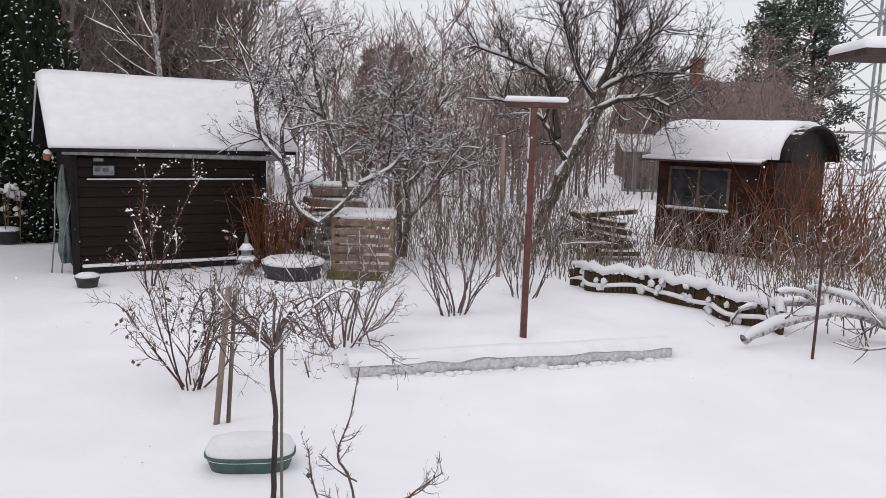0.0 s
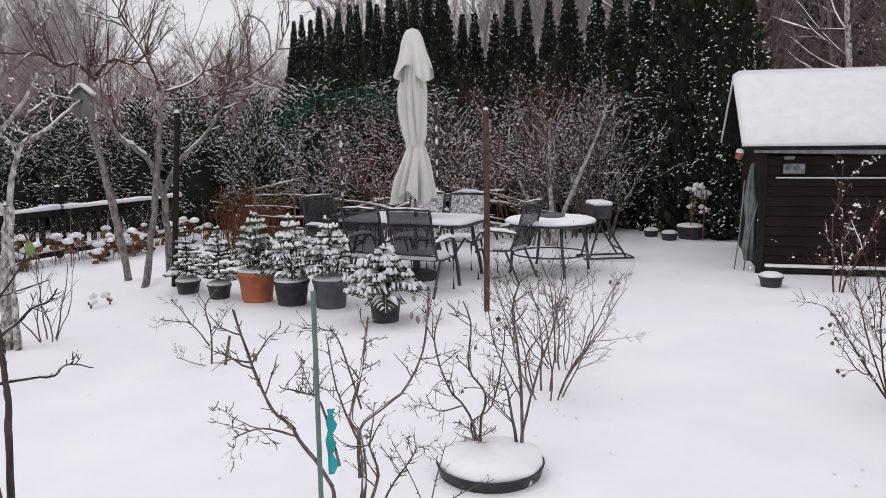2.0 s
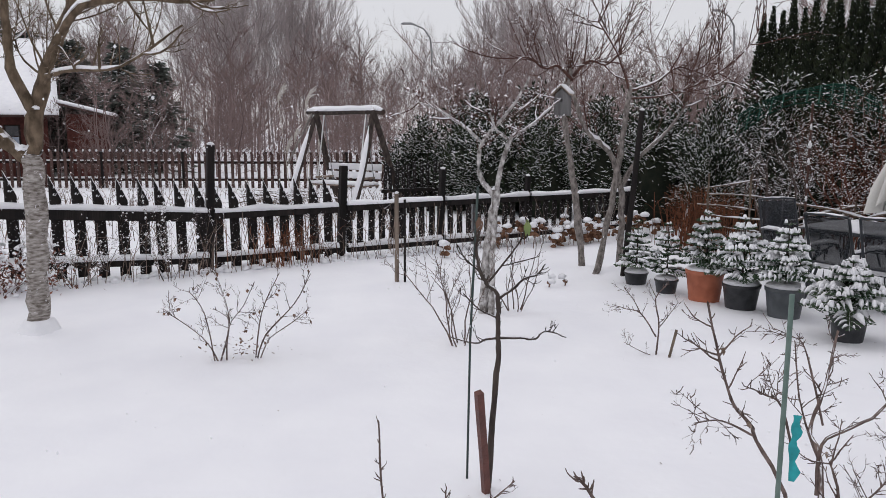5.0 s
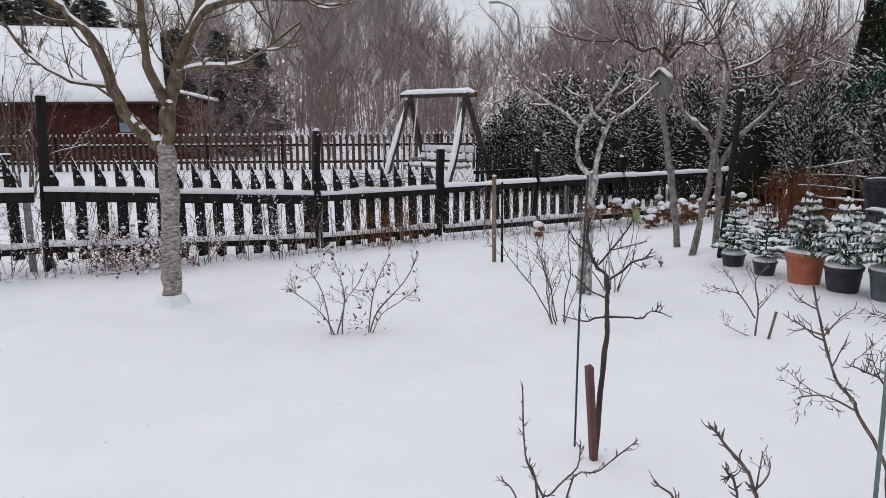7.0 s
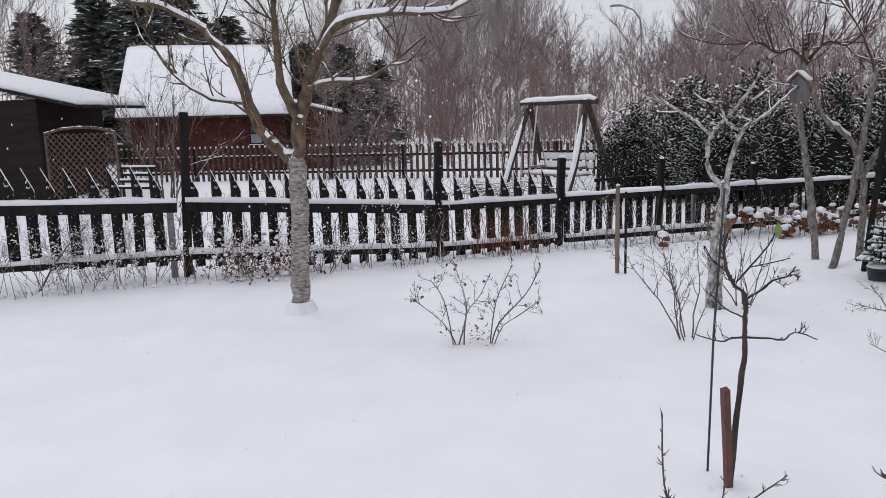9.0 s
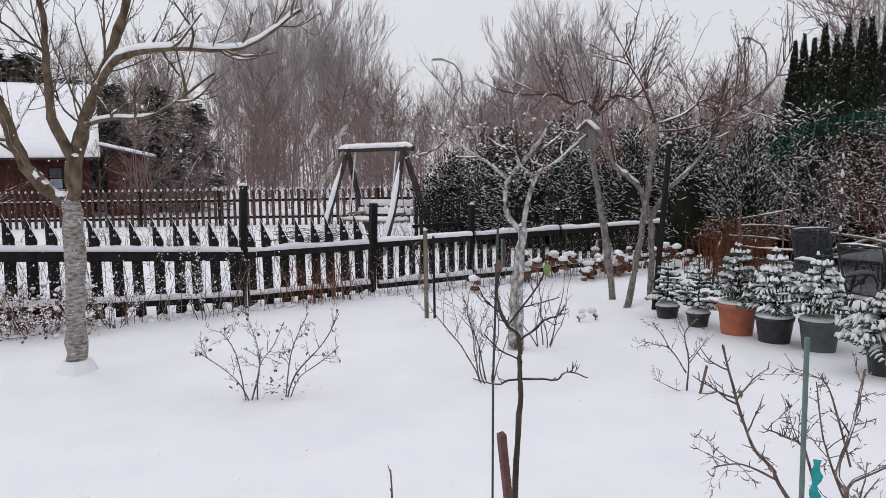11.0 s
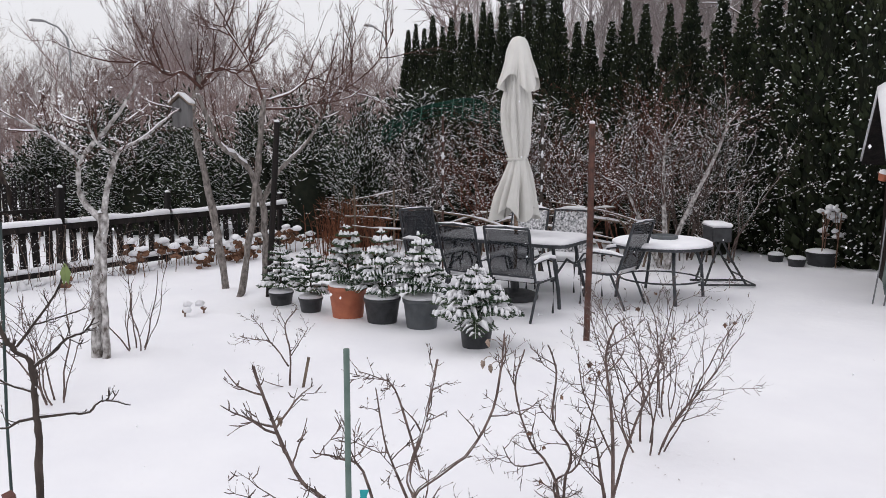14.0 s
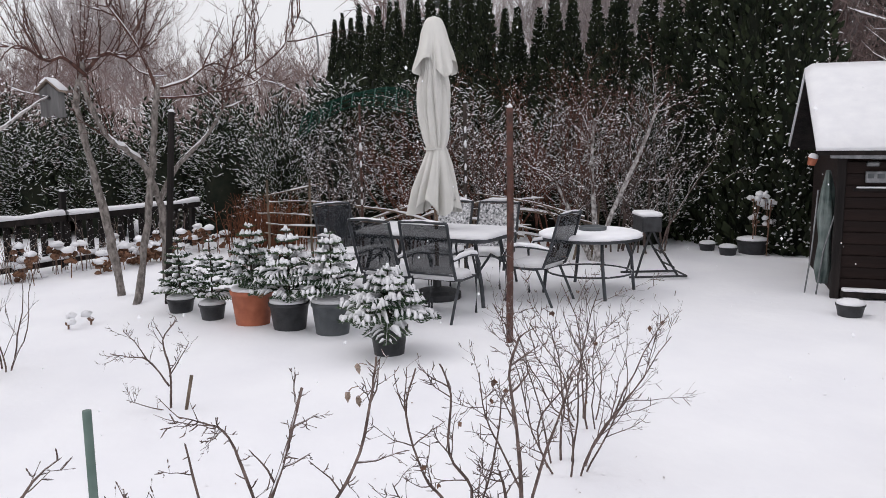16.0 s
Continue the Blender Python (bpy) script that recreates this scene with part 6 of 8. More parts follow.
# sledge-footed folding seat by the hedge
seat = thing("folding_seat", -8.2, 8.85, 0, 150, "black folding garden seat with snow on its box back", "chair")
b = Soup()
b.box((0, 0.1, 0.70), (0.45, 0.26, 0.20), bevel=0.02)
part("back_box", b, POT_BLACK, seat)
b = Soup()
b.box((0, 0.1, 0.825), (0.46, 0.28, 0.06), bevel=0.025)
part("snow", b, SNOWCAP, seat, "slab of snow on top", True)
for sx in (-0.2, 0.2):
    b = Soup()
    b.tube([(sx, 0.1, 0.65), (sx, -0.05, 0.35), (sx, -0.26, 0.02)], 0.015, 7, True)
    part("leg", b, POT_BLACK, seat)
    b = Soup()
    b.tube([(sx, 0.1, 0.65), (sx, 0.22, 0.3), (sx, 0.3, 0.02)], 0.015, 7, True)
    part("leg", b, POT_BLACK, seat)
    b = Soup()
    b.tube([(sx, -0.38, 0.02), (sx, 0.38, 0.02)], 0.015, 7, True)
    part("runner", b, POT_BLACK, seat)
for z, y in ((0.32, -0.08), (0.14, -0.2), (0.03, -0.36)):
    b = Soup()
    b.tube([(-0.2, y, z), (0.2, y, z)], 0.012, 7, True)
    part("crossbar", b, POT_BLACK, seat)

# tarpaulin and pot at the shed's side
b = Soup()
b.lathe([(0.05, 0.12), (0.075, 0.3), (0.06, 0.6), (0.085, 0.9), (0.06, 1.2), (0.02, 1.42)], 40, wob=lambda a, z: 1 + 0.22 * math.cos(5 * a + 3 * z) + 0.12 * math.cos(9 * a - 4 * z))
solo("tarpaulin", b, TARP, "grey-green tarpaulin bunched against the shed's side", "tarpaulin", smooth=True, m=pose(-6.27, 9.52, 0))
for dx in (0.0, 0.14):
    b = Soup()
    b.tube([(0, 0, -0.02), (0.06, 0.0, 0.5), (0.1 + dx, 0.0, 1.2)], 0.009, 7, True)
    solo("trestle_leg", b, STEEL_GREY, "thin metal leg leaning at the shed", "pole", smooth=True, m=pose(-6.42 + dx, 9.42, 0))
pot("hanging_pot", -6.42, 9.75, 0.055, 0.085, TERRACOTTA, "small terracotta pot on the shed's side shelf").matrix_basis = pose(-6.40, 9.38, 1.48, 0, 14)

# water tub, lantern, boards and crate beside the shed
wt = thing("rain_tub", -3.30, 9.95, -0.10, 0, "low round black tub topped with a disc of snow", "tub")
b = Soup()
b.lathe([(0.36, 0.0), (0.40, 0.28), (0.42, 0.30), (0.40, 0.31)], 28)
part("shell", b, POT_BLACK, wt, "", True)
b = Soup()
b.lathe([(0.41, 0.30), (0.42, 0.34), (0.36, 0.37), (0.1, 0.375)], 28)
part("snow", b, SNOWCAP, wt, "", True)
ln = thing("garden_lantern", -3.95, 9.95, -0.02, 0, "small tiered stone lantern with snow on its tiers", "lantern")
ln.scale = (0.85, 0.85, 0.85)
b = Soup()
b.lathe([(0.14, 0), (0.12, 0.1), (0.06, 0.12), (0.06, 0.24), (0.17, 0.25), (0.15, 0.28), (0.08, 0.33), (0.08, 0.42), (0.13, 0.43), (0.05, 0.52), (0.03, 0.56), (0.035, 0.60), (0.005, 0.70)], 16)
part("body", b, STEEL_GREY, ln, "weathered grey stone", True)
b = Soup()
b.lathe([(0.16, 0.285), (0.15, 0.31), (0.085, 0.345)], 16)
b.lathe([(0.125, 0.435), (0.10, 0.47), (0.05, 0.535)], 16)
part("snow", b, SNOWCAP, ln, "", True)
b = Soup()
b.box((0, 0, 0.09), (0.75, 0.05, 0.12), bevel=0.01)
solo("mossy_board", b, MOSSY, "mossy green board lying at the crate", "board", m=pose(-2.45, 9.95, -0.02, 0, 0, 6))
crate = thing("wooden_crate", -2.55, 10.9, -0.02, 8, "slatted raw wood crate with snow on top", "crate")
for i in range(6):
    b = Soup()
    b.box((0, -0.32, 0.10 + 0.125 * i), (0.86, 0.02, 0.085), bevel=0.004)
    part("slat", b, WOOD_TAN, crate)
    b = Soup()
    b.box((-0.43, 0, 0.10 + 0.125 * i), (0.02, 0.62, 0.085), bevel=0.004)
    part("slat", b, WOOD_TAN, crate)
for sx in (-0.41, 0.41):
    for sy in (-0.30, 0.30):
        b = Soup()
        b.box((sx, sy, 0.41), (0.05, 0.05, 0.82), bevel=0.005)
        part("post", b, WOOD_TAN, crate)
b = Soup()
plate(b, slab_outline(0.45, 0.34, 0.05), 0.80, 0.88, 0.05)
part("snow", b, SNOWCAP, crate, "", True)
dump = thing("scrap_heap", -3.3, 11.9, -0.02, 20, "stacked grey boards and tubs under snow", "heap")
for i in range(5):
    b = Soup()
    b.box((fr.uniform(-0.1, 0.1), fr.uniform(-0.1, 0.1), 0.2 + 0.22 * i), (1.2 - 0.1 * i, 0.7, 0.12), pose(0, 0, 0, fr.uniform(-6, 6), fr.uniform(-6, 6), fr.uniform(-15, 15)), bevel=0.02)
    k = part("board", b, WOOD_GREY, dump)
    b = Soup()
    b.box((fr.uniform(-0.1, 0.1), fr.uniform(-0.1, 0.1), 0.28 + 0.22 * i), (1.1 - 0.1 * i, 0.66, 0.05), bevel=0.02)
    part("snow", b, SNOWCAP, k, "", True)

# kerb of the raised bed
cr0 = random.Random(72)
b = Soup()
vs, fs = [], []
for i in range(31):
    u = i / 30
    x = 2.95 * u
    o = 0.011 * noise.noise(Vector((x * 1.3, 2, 0)))
    for y, z in ((-0.085, -0.02), (-0.09, 0.085), (-0.05, 0.135 + o), (0.05, 0.145 + o), (0.11, 0.09), (0.11, -0.02)):
        vs.append((x, y + o, z + 0.012 * noise.noise(Vector((x * 6, y * 9, 0)))))
fs = [(6 * i + j, 6 * i + 6 + j, 6 * i + 6 + (j + 1) % 6, 6 * i + (j + 1) % 6) for i in range(30) for j in range(6)] + [(5, 4, 3, 2, 1, 0), tuple(180 + j for j in range(6))]
b.add(vs, fs)
KERB = material("snow_dusted_concrete", (0.60, 0.60, 0.615), (0.88, 0.88, 0.91), 30, 0.85, 0.9, 90)
kerb = thing("bed_kerb", -1.54, 6.0, 0, 24.2, "long concrete bed edging plastered with snow", "kerb")
part("stone", b, KERB, kerb, "", True)
b = Soup()
vs = []
for i in range(61):
    x = -0.03 + 3.01 * i / 60
    o = 0.011 * noise.noise(Vector((x * 1.3, 2, 0))) + 0.006 * noise.noise(Vector((x * 7, 5, 0)))
    d = 0.02 * noise.noise(Vector((x * 4.0, 8, 0)))
    for y, z in ((-0.099, 0.100 + 1.2 * d), (-0.086, 0.14), (-0.03, 0.175), (0.06, 0.175), (0.15, 0.12)):
        vs.append((x, y + o, z + o))
b.add(vs, [(5 * i + j, 5 * i + 5 + j, 5 * i + 6 + j, 5 * i + 1 + j) for i in range(60) for j in range(4)])
for i in range(40):
    x = cr0.uniform(0.05, 2.9)
    b.clump((x, -0.10 - cr0.uniform(0, 0.06), 0.0), cr0.uniform(0.02, 0.06), 0.6, cr0)
part("snow", b, SNOWCAP, kerb, "snow lying on the edging", True)

# clothes post
cp = thing("clothes_post", -0.17, 7.18, -0.03, 6, "rusty red steel clothes post with a snowy crossbar", "post")
b = Soup()
b.box((0, 0, 1.14), (0.06, 0.06, 2.30), bevel=0.006)
part("post", b, STEEL_RED, cp)
b = Soup()
b.box((0.02, 0, 2.275), (0.56, 0.07, 0.05), bevel=0.006)
bar = part("crossbar", b, STEEL_BROWN, cp)
b = Soup()
b.box((0.02, 0, 2.325), (0.57, 0.085, 0.055), bevel=0.026)
part("snow", b, SNOWCAP, bar, "", True)
b = Soup()
z = 0.1
while z < 2.15:
    ln = cr0.uniform(0.04, 0.28)
    b.box((-0.033, cr0.uniform(-0.02, 0.01), z + ln / 2), (0.012, cr0.uniform(0.02, 0.05), ln), bevel=0.005)
    z += ln + cr0.uniform(0.02, 0.16)
part("side_snow", b, SNOWCAP, cp, "snow blown against the post", True)

# brushwood edging of the wild bed
edge_pts = [(0.42, 10.5), (0.60, 10.2), (1.0, 10.08), (1.45, 9.95), (1.75, 9.45), (2.0, 9.05), (2.3, 8.6), (2.5, 8.25)]
edging = thing("brushwood_edging", 0, 0, 0, 0, "wavy edging of brown upright sticks capped with snow", "bed edging")
er = random.Random(8)
stick = Soup()
stick.tube([(0, 0, -0.03), (0, 0, 0.25)], 0.028, 7, True)
stick = stick.mesh("stick", LOG_BROWN, True)
top = []
for i in range(len(edge_pts) - 1):
    a, c = Vector(edge_pts[i]), Vector(edge_pts[i + 1])
    n = max(2, int((c - a).length / 0.036))
    for k in range(n):
        q = a.lerp(c, k / n)
        w = 0.07 * math.sin(3.2 * (i + k / n))
        ob = part("stick", stick, None, edging)
        ob.matrix_basis = pose(q.x + w, q.y + w * 0.5, er.uniform(-0.04, 0.02), er.uniform(-4, 4), er.uniform(-4, 4))
        top.append((q.x + w, q.y + w * 0.5, 0.25 + 0.035 * math.cos(9.5 * (i + k / n)) + er.uniform(-0.01, 0.01)))
b = Soup()
b.cap_snow(top[::4] + top[-1:], [0.055] * (len(top[::4]) + 1), 0.075)
back = Soup()
bv = [(x + 0.02, y + 0.02, z) for x, y, _ in top[::3] + top[-1:] for z in (-0.03, 0.24)]
back.add(bv + [(x + 0.02, y + 0.02, z) for x, y, z in bv], [(2 * i, 2 * i + 2, 2 * i + 3, 2 * i + 1) for i in range(len(bv) // 2 - 1)] + [(len(bv) + 2 * i, len(bv) + 2 * i + 1, len(bv) + 2 * i + 3, len(bv) + 2 * i + 2) for i in range(len(bv) // 2 - 1)])
b.cap_snow([(x - 0.03, y - 0.045, 0.085 + 0.02 * math.sin(i)) for i, (x, y, z) in enumerate(top[::3])], [0.03] * len(top[::3]), 0.03)
for k in range(5, len(top), 11):
    x, y, z = top[k]
    for _ in range(6):
        b.clump((x - 0.03 + er.gauss(0, 0.035), y - 0.05 + er.gauss(0, 0.035), er.uniform(0.03, z)), er.uniform(0.03, 0.06), 1.2, er)
part("backing", back, LOG_BROWN, edging, "dark brushwood mat")
part("snow", b, SNOWCAP, edging, "thick ridge of snow on the edging", True)

# felled branches with snow
rng = random.Random(61)
for x, y, rz in ((2.7, 7.9, 20), (3.0, 8.4, 160), (3.3, 7.7, 80)):
    L = []
    f = limb(L, [(-0.8, 0, 0.12), (-0.3, 0.05, 0.28), (0.3, 0, 0.36), (0.9, 0.05, 0.2)], 0.05, 0.03, 9, rng)
    f2 = limb(L, [(0.1, 0, 0.33), (0.3, 0.3, 0.5), (0.5, 0.7, 0.55)], 0.035, 0.02, 9, rng)
    sprout(L, rng, f, 6, 0.6, 0.014, 1, 0.2)
    plant("felled_branch", x, y, L, rng, "cut branch lying on the bed under thick snow", "branch", BARK, 9, BARK_PALE, (0.008, 0.06, 1.0), rz=rz)

# snow-covered bird table at the garden's edge
bt = thing("bird_table", 2.60, 6.55, -0.03, 5, "wooden bird table with a thick cushion of snow", "bird table")
b = Soup()
b.tube([(0.62, 0, 0), (0.62, 0, 2.66)], 0.04, 8, True)
part("post", b, WOOD_GREY, bt)
b = Soup()
b.box((0.35, 0, 2.69), (1.5, 0.6, 0.05), bevel=0.008)
part("board", b, ROOF_BROWN, bt)
b = Soup()
plate(b, slab_outline(0.76, 0.31, 0.05), 2.715, 2.80, 0.045)
b.v[-1] = b.v[-1] + np.array((0.35, 0, 0))
part("snow", b, SNOWCAP, bt, "", True)

# ---- the round-roofed hut ----
hut = thing("garden_hut", 2.16, 15.1, -0.03, -35, "rusty brown hut with a barrel roof under snow", "hut")
HX, HY, HZ = 2.15, 2.6, 1.74
for x0, x1, y0, y1, z0, z1 in ((0, HX, -0.03, 0.03, 0.0, 0.75), (0, 0.22, -0.03, 0.03, 0.75, 1.55), (1.38, HX, -0.03, 0.03, 0.75, 1.55), (0, HX, -0.03, 0.03, 1.55, HZ),
                               (0, 0.06, 0.03, HY - 0.03, 0, HZ), (HX - 0.06, HX, 0.03, HY - 0.03, 0, HZ), (0, HX, HY - 0.03, HY + 0.03, 0, HZ)):
    b = Soup()
    b.box(((x0 + x1) / 2, (y0 + y1) / 2, (z0 + z1) / 2), (x1 - x0, y1 - y0, z1 - z0))
    part("wall_panel", b, HUT_BOARDS, hut)
b = Soup()
arc = [(HY / 2 - (HY / 2 + 0.12) * math.cos(a), HZ + 0.62 * math.sin(a)) for a in np.linspace(0, math.pi, 13)]
for x in (HX - 0.02,):
    b.add([(x, y, z) for y, z in arc] + [(x + 0.04, y, z) for y, z in arc], [tuple(range(13)), tuple(range(25, 12, -1))] + [(i, 13 + i, 14 + i, i + 1) for i in range(12)])
    b.add([(0.0, y, z) for y, z in arc], [tuple(range(12, -1, -1))])
# black sheet: the shadow in the open barrel end, painted as colour
part("gable", b, WOOD_BLACK, hut, "barrel gable in black for the shade of its open end")
b = Soup()
vs = [(x, y, z) for x in (-0.12, HX + 0.25) for y, z in arc] + [(x, HY / 2 + (y - HY / 2) * 0.95, z - 0.04) for x in (-0.12, HX + 0.25) for y, z in arc]
b.add(vs, [(i, 13 + i, 14 + i, i + 1) for i in range(12)] + [(26 + i, 27 + i, 40 + i, 39 + i) for i in range(12)] + [(i, i + 1, 27 + i, 26 + i) for i in range(12)] + [(13 + i, 39 + i, 40 + i, 14 + i) for i in range(12)])
rf = part("roof", b, WOOD_BLACK, hut)
b = Soup()
arc2 = arc[:9]
vs, nx = [], 16
for i in range(nx + 1):
    x = -0.14 + (HX + 0.2) * i / nx
    for (y, z) in arc2:
        vs.append((x, y - 0.02, z + 0.09 + 0.02 * noise.noise(Vector((x * 2, y * 2, 1)))))
k = len(vs)
for i in range(nx + 1):
    x = -0.14 + (HX + 0.2) * i / nx
    for (y, z) in arc2:
        vs.append((x, y, z + 0.004))
fs = [(i * 9 + j, (i + 1) * 9 + j, (i + 1) * 9 + j + 1, i * 9 + j + 1) for i in range(nx) for j in range(8)]
fs += [(k + i * 9, i * 9, (i + 1) * 9, k + (i + 1) * 9)[::-1] for i in range(nx)] + [(j, j + 1, k + j + 1, k + j) for j in range(8)] + [(nx * 9 + j, k + nx * 9 + j, k + nx * 9 + j + 1, nx * 9 + j + 1) for j in range(8)]
b.add(vs, fs)
part("snow", b, SNOWCAP, rf, "thick cushion of roof snow", True)
win = part("window", (lambda q: (q.box((0.80, 0.0, 0.77), (1.16, 0.09, 0.05)), q.box((0.80, 0.0, 1.53), (1.16, 0.09, 0.05)), q.box((0.245, 0, 1.15), (0.05, 0.09, 0.72)), q.box((1.355, 0, 1.15), (0.05, 0.09, 0.72)), q.box((0.80, 0, 1.15), (0.05, 0.08, 0.72)), q)[-1])(Soup()), LATTICE, hut, "weathered window frame")
for x in (0.52, 1.08):
    b = Soup()
    b.box((x, 0.0, 1.15), (0.5, 0.012, 0.70))
    part("pane", b, GLASS_DARK, win, "dark glass pane")
b = Soup()
b.box((0.80, -0.07, 0.80), (1.2, 0.08, 0.05), bevel=0.02)
part("sill_snow", b, SNOWCAP, win, "snow on the sill", True)
b = Soup()
b.box((0.9, -0.2, HZ - 0.06), (2.2, 0.3, 0.03), pose(0, 0, 0, 8), bevel=0.005)
part("canopy", b, ROOF_BROWN, hut)
b = Soup()
b.box((0.9, -0.22, HZ - 0.02), (2.2, 0.3, 0.05), pose(0, 0, 0, 8), bevel=0.02)
part("canopy_snow", b, SNOWCAP, hut, "", True)

# stack of boards in the beds
stack = thing("board_stack", 1.1, 13.0, -0.03, 10, "stack of weathered boards with lines of snow", "timber")
for i in range(6):
    b = Soup()
    tw = pose(0, 0, 0, 0, fr.uniform(-9, 9), fr.uniform(-16, 16))
    w = fr.uniform(0.7, 1.25)
    b.box((fr.uniform(-0.2, 0.2), 0, 0.15 + 0.13 * i), (w, 0.4, 0.07), tw, bevel=0.008)
    k = part("board", b, LOG_BROWN, stack)
    b = Soup()
    b.box((fr.uniform(-0.2, 0.2), -0.02, 0.205 + 0.13 * i), (w * 0.9, 0.38, 0.04), tw, bevel=0.015)
    part("snow", b, SNOWCAP, k, "", True)

# ---- dry stalks ----


def stalk_field(name, seed, count, where, hmin, hmax, mat, r, label, snow=True, lean=0.3):
    rng = random.Random(seed)
    s = Soup()
    for _ in range(count):
        x, y = where(rng)
        h = rng.uniform(hmin, hmax)
        dx, dy = rng.gauss(0, lean) * h, rng.gauss(0, lean) * h
        pts = [(x, y, -0.03), (x + dx * 0.4, y + dy * 0.4, h * 0.5), (x + dx, y + dy, h)]
        s.tube(pts, [r, r * 0.8, r * 0.5], 3)
        for _ in range(rng.randint(0, 3)):
            u = rng.uniform(0.4, 0.95)
            q = Vector((x + dx * u, y + dy * u, h * u))
            e = q + Vector((rng.gauss(0, 1), rng.gauss(0, 1), rng.uniform(0, 1.2))).normalized() * rng.uniform(0.1, 0.3)
            s.tube([q, q.lerp(e, 0.5) + Vector((0, 0, 0.02)), e], [r * 0.6, r * 0.5, r * 0.3], 3)
    ob = solo(name, s, mat, label, "dry stalks", "stuff")
    return ob


def bed(r):
    while True:
        x, y = r.uniform(-0.5, 9.5), r.uniform(8.4, 15.2)
        if (y > 10.7 - 1.15 * max(0, x - 0.9)) and y < 15.2 and x < 0.7 * y:
            return x, y


stalk_field("dry_stalks", 91, 1150, bed, 0.35, 1.15, STALK, 0.007, "tangle of dry brown perennial stalks in snow")
stalk_field("dry_stalks", 92, 500, lambda r: (r.uniform(-3.2, 1.2), r.uniform(11.5, 16)), 0.4, 1.3, STALK, 0.008, "tangle of dry stalks between the trees")
stalk_field("rusty_stalks", 93, 230, lambda r: (r.gauss(4.5, 0.65), r.gauss(13.2, 0.6)), 0.7, 1.9, RUST_STALK, 0.009, "dense rust-brown dead perennials before the hut", lean=0.38)
stalk_field("rusty_grass", 94, 260, lambda r: (r.gauss(-3.75, 0.2), r.gauss(10.75, 0.2)), 0.6, 1.25, RUST_STALK, 0.006, "clump of rust-brown dead grass by the shed", lean=0.2)
stalk_field("fence_stalks", 95, 300, lambda r: (lambda s, o: fence_at(s, o))(r.uniform(-3.5, 11), r.uniform(0.10, 0.5)), 0.12, 0.8, STALK, 0.005, "thin dry stalks along the fence", lean=0.25)
stalk_field("red_stalks", 96, 55, lambda r: fence_at(r.gauss(4.6, 0.3), r.uniform(0.15, 0.4)), 0.3, 0.75, RUST_STALK, 0.005, "reddish dry stalks at the fence", lean=0.2)
stalk_field("rusty_grass", 97, 260, lambda r: (r.gauss(-12.6, 0.35), r.gauss(5.2, 0.3)), 0.5, 1.05, RUST_STALK, 0.007, "clump of rust-brown dead grass behind the pots", lean=0.12)
stalk_field("far_stalks", 98, 700, lambda r: (r.uniform(-24, -13), r.uniform(-9, 1)), 0.15, 0.6, STALK, 0.008, "stubble in the neighbouring garden", lean=0.3)

# flower bed under the fence: snow on seed heads
hb = random.Random(14)
for i in range(40):
    s0 = hb.gauss(9.6, 1.1)
    x, y = fence_at(s0, hb.uniform(0.3, 1.0))
    st, sn = Soup(), Soup()
    h = hb.uniform(0.12, 0.42)
    st.tube([(0, 0, -0.02), (0.02, 0, h * 0.6), (0.03, 0.02, h)], 0.006, 4)
    for k in range(5):
        st.clump((hb.uniform(-0.09, 0.09), hb.uniform(-0.09, 0.09), h + hb.uniform(-0.14, 0.02)), hb.uniform(0.035, 0.06), 0.9, hb)
    for _ in range(3):
        sn.clump((0.02 + hb.gauss(0, 0.035), 0.01 + hb.gauss(0, 0.035), h + 0.045), hb.uniform(0.045, 0.09), 0.7, hb)
    t = thing("hydrangea", x, y, 0, hb.uniform(0, 360), "dry brown hydrangea head capped with snow", "dry flower", "snow-capped flower heads")
    part("head", st, FLOWER_DRY, t)
    part("snow", sn, SNOWCAP, t, "", True, "stuff")
for i, (x, y) in enumerate(((-8.5, 11.35), (-8.35, 11.5), (-8.6, 11.55), (-9.62, 2.0), (-9.7, 2.22))):
    st, sn = Soup(), Soup()
    h = 0.85 if i < 3 else 0.05
    st.tube([(0, 0, -0.02), (0.02, 0, h * 0.6), (0.03, 0.02, h)], 0.01, 4)
    for k in range(3 if i < 3 else 1):
        q = (hb.uniform(-0.2, 0.2) * (i < 3), hb.uniform(-0.2, 0.2) * (i < 3), h + hb.uniform(-0.5, 0.1) * (i < 3))
        st.tube([(0, 0, h * 0.5), q], 0.006, 4)
        st.clump(q, 0.035, 0.8, hb)
        for _ in range(4 if i < 3 else 2):
            sn.clump((q[0] + hb.gauss(0, 0.05), q[1] + hb.gauss(0, 0.05), q[2] + 0.03 + hb.gauss(0, 0.03)), hb.uniform(0.03, 0.075), 0.85, hb)
    t = thing("hydrangea", x, y, 0, 0, "dry flower stems capped with cushions of snow", "dry flower", "snow-capped flower heads")
    part("stem", st, DEAD_LEAF, t)
    part("snow", sn, SNOWCAP, t, "", True, "stuff")
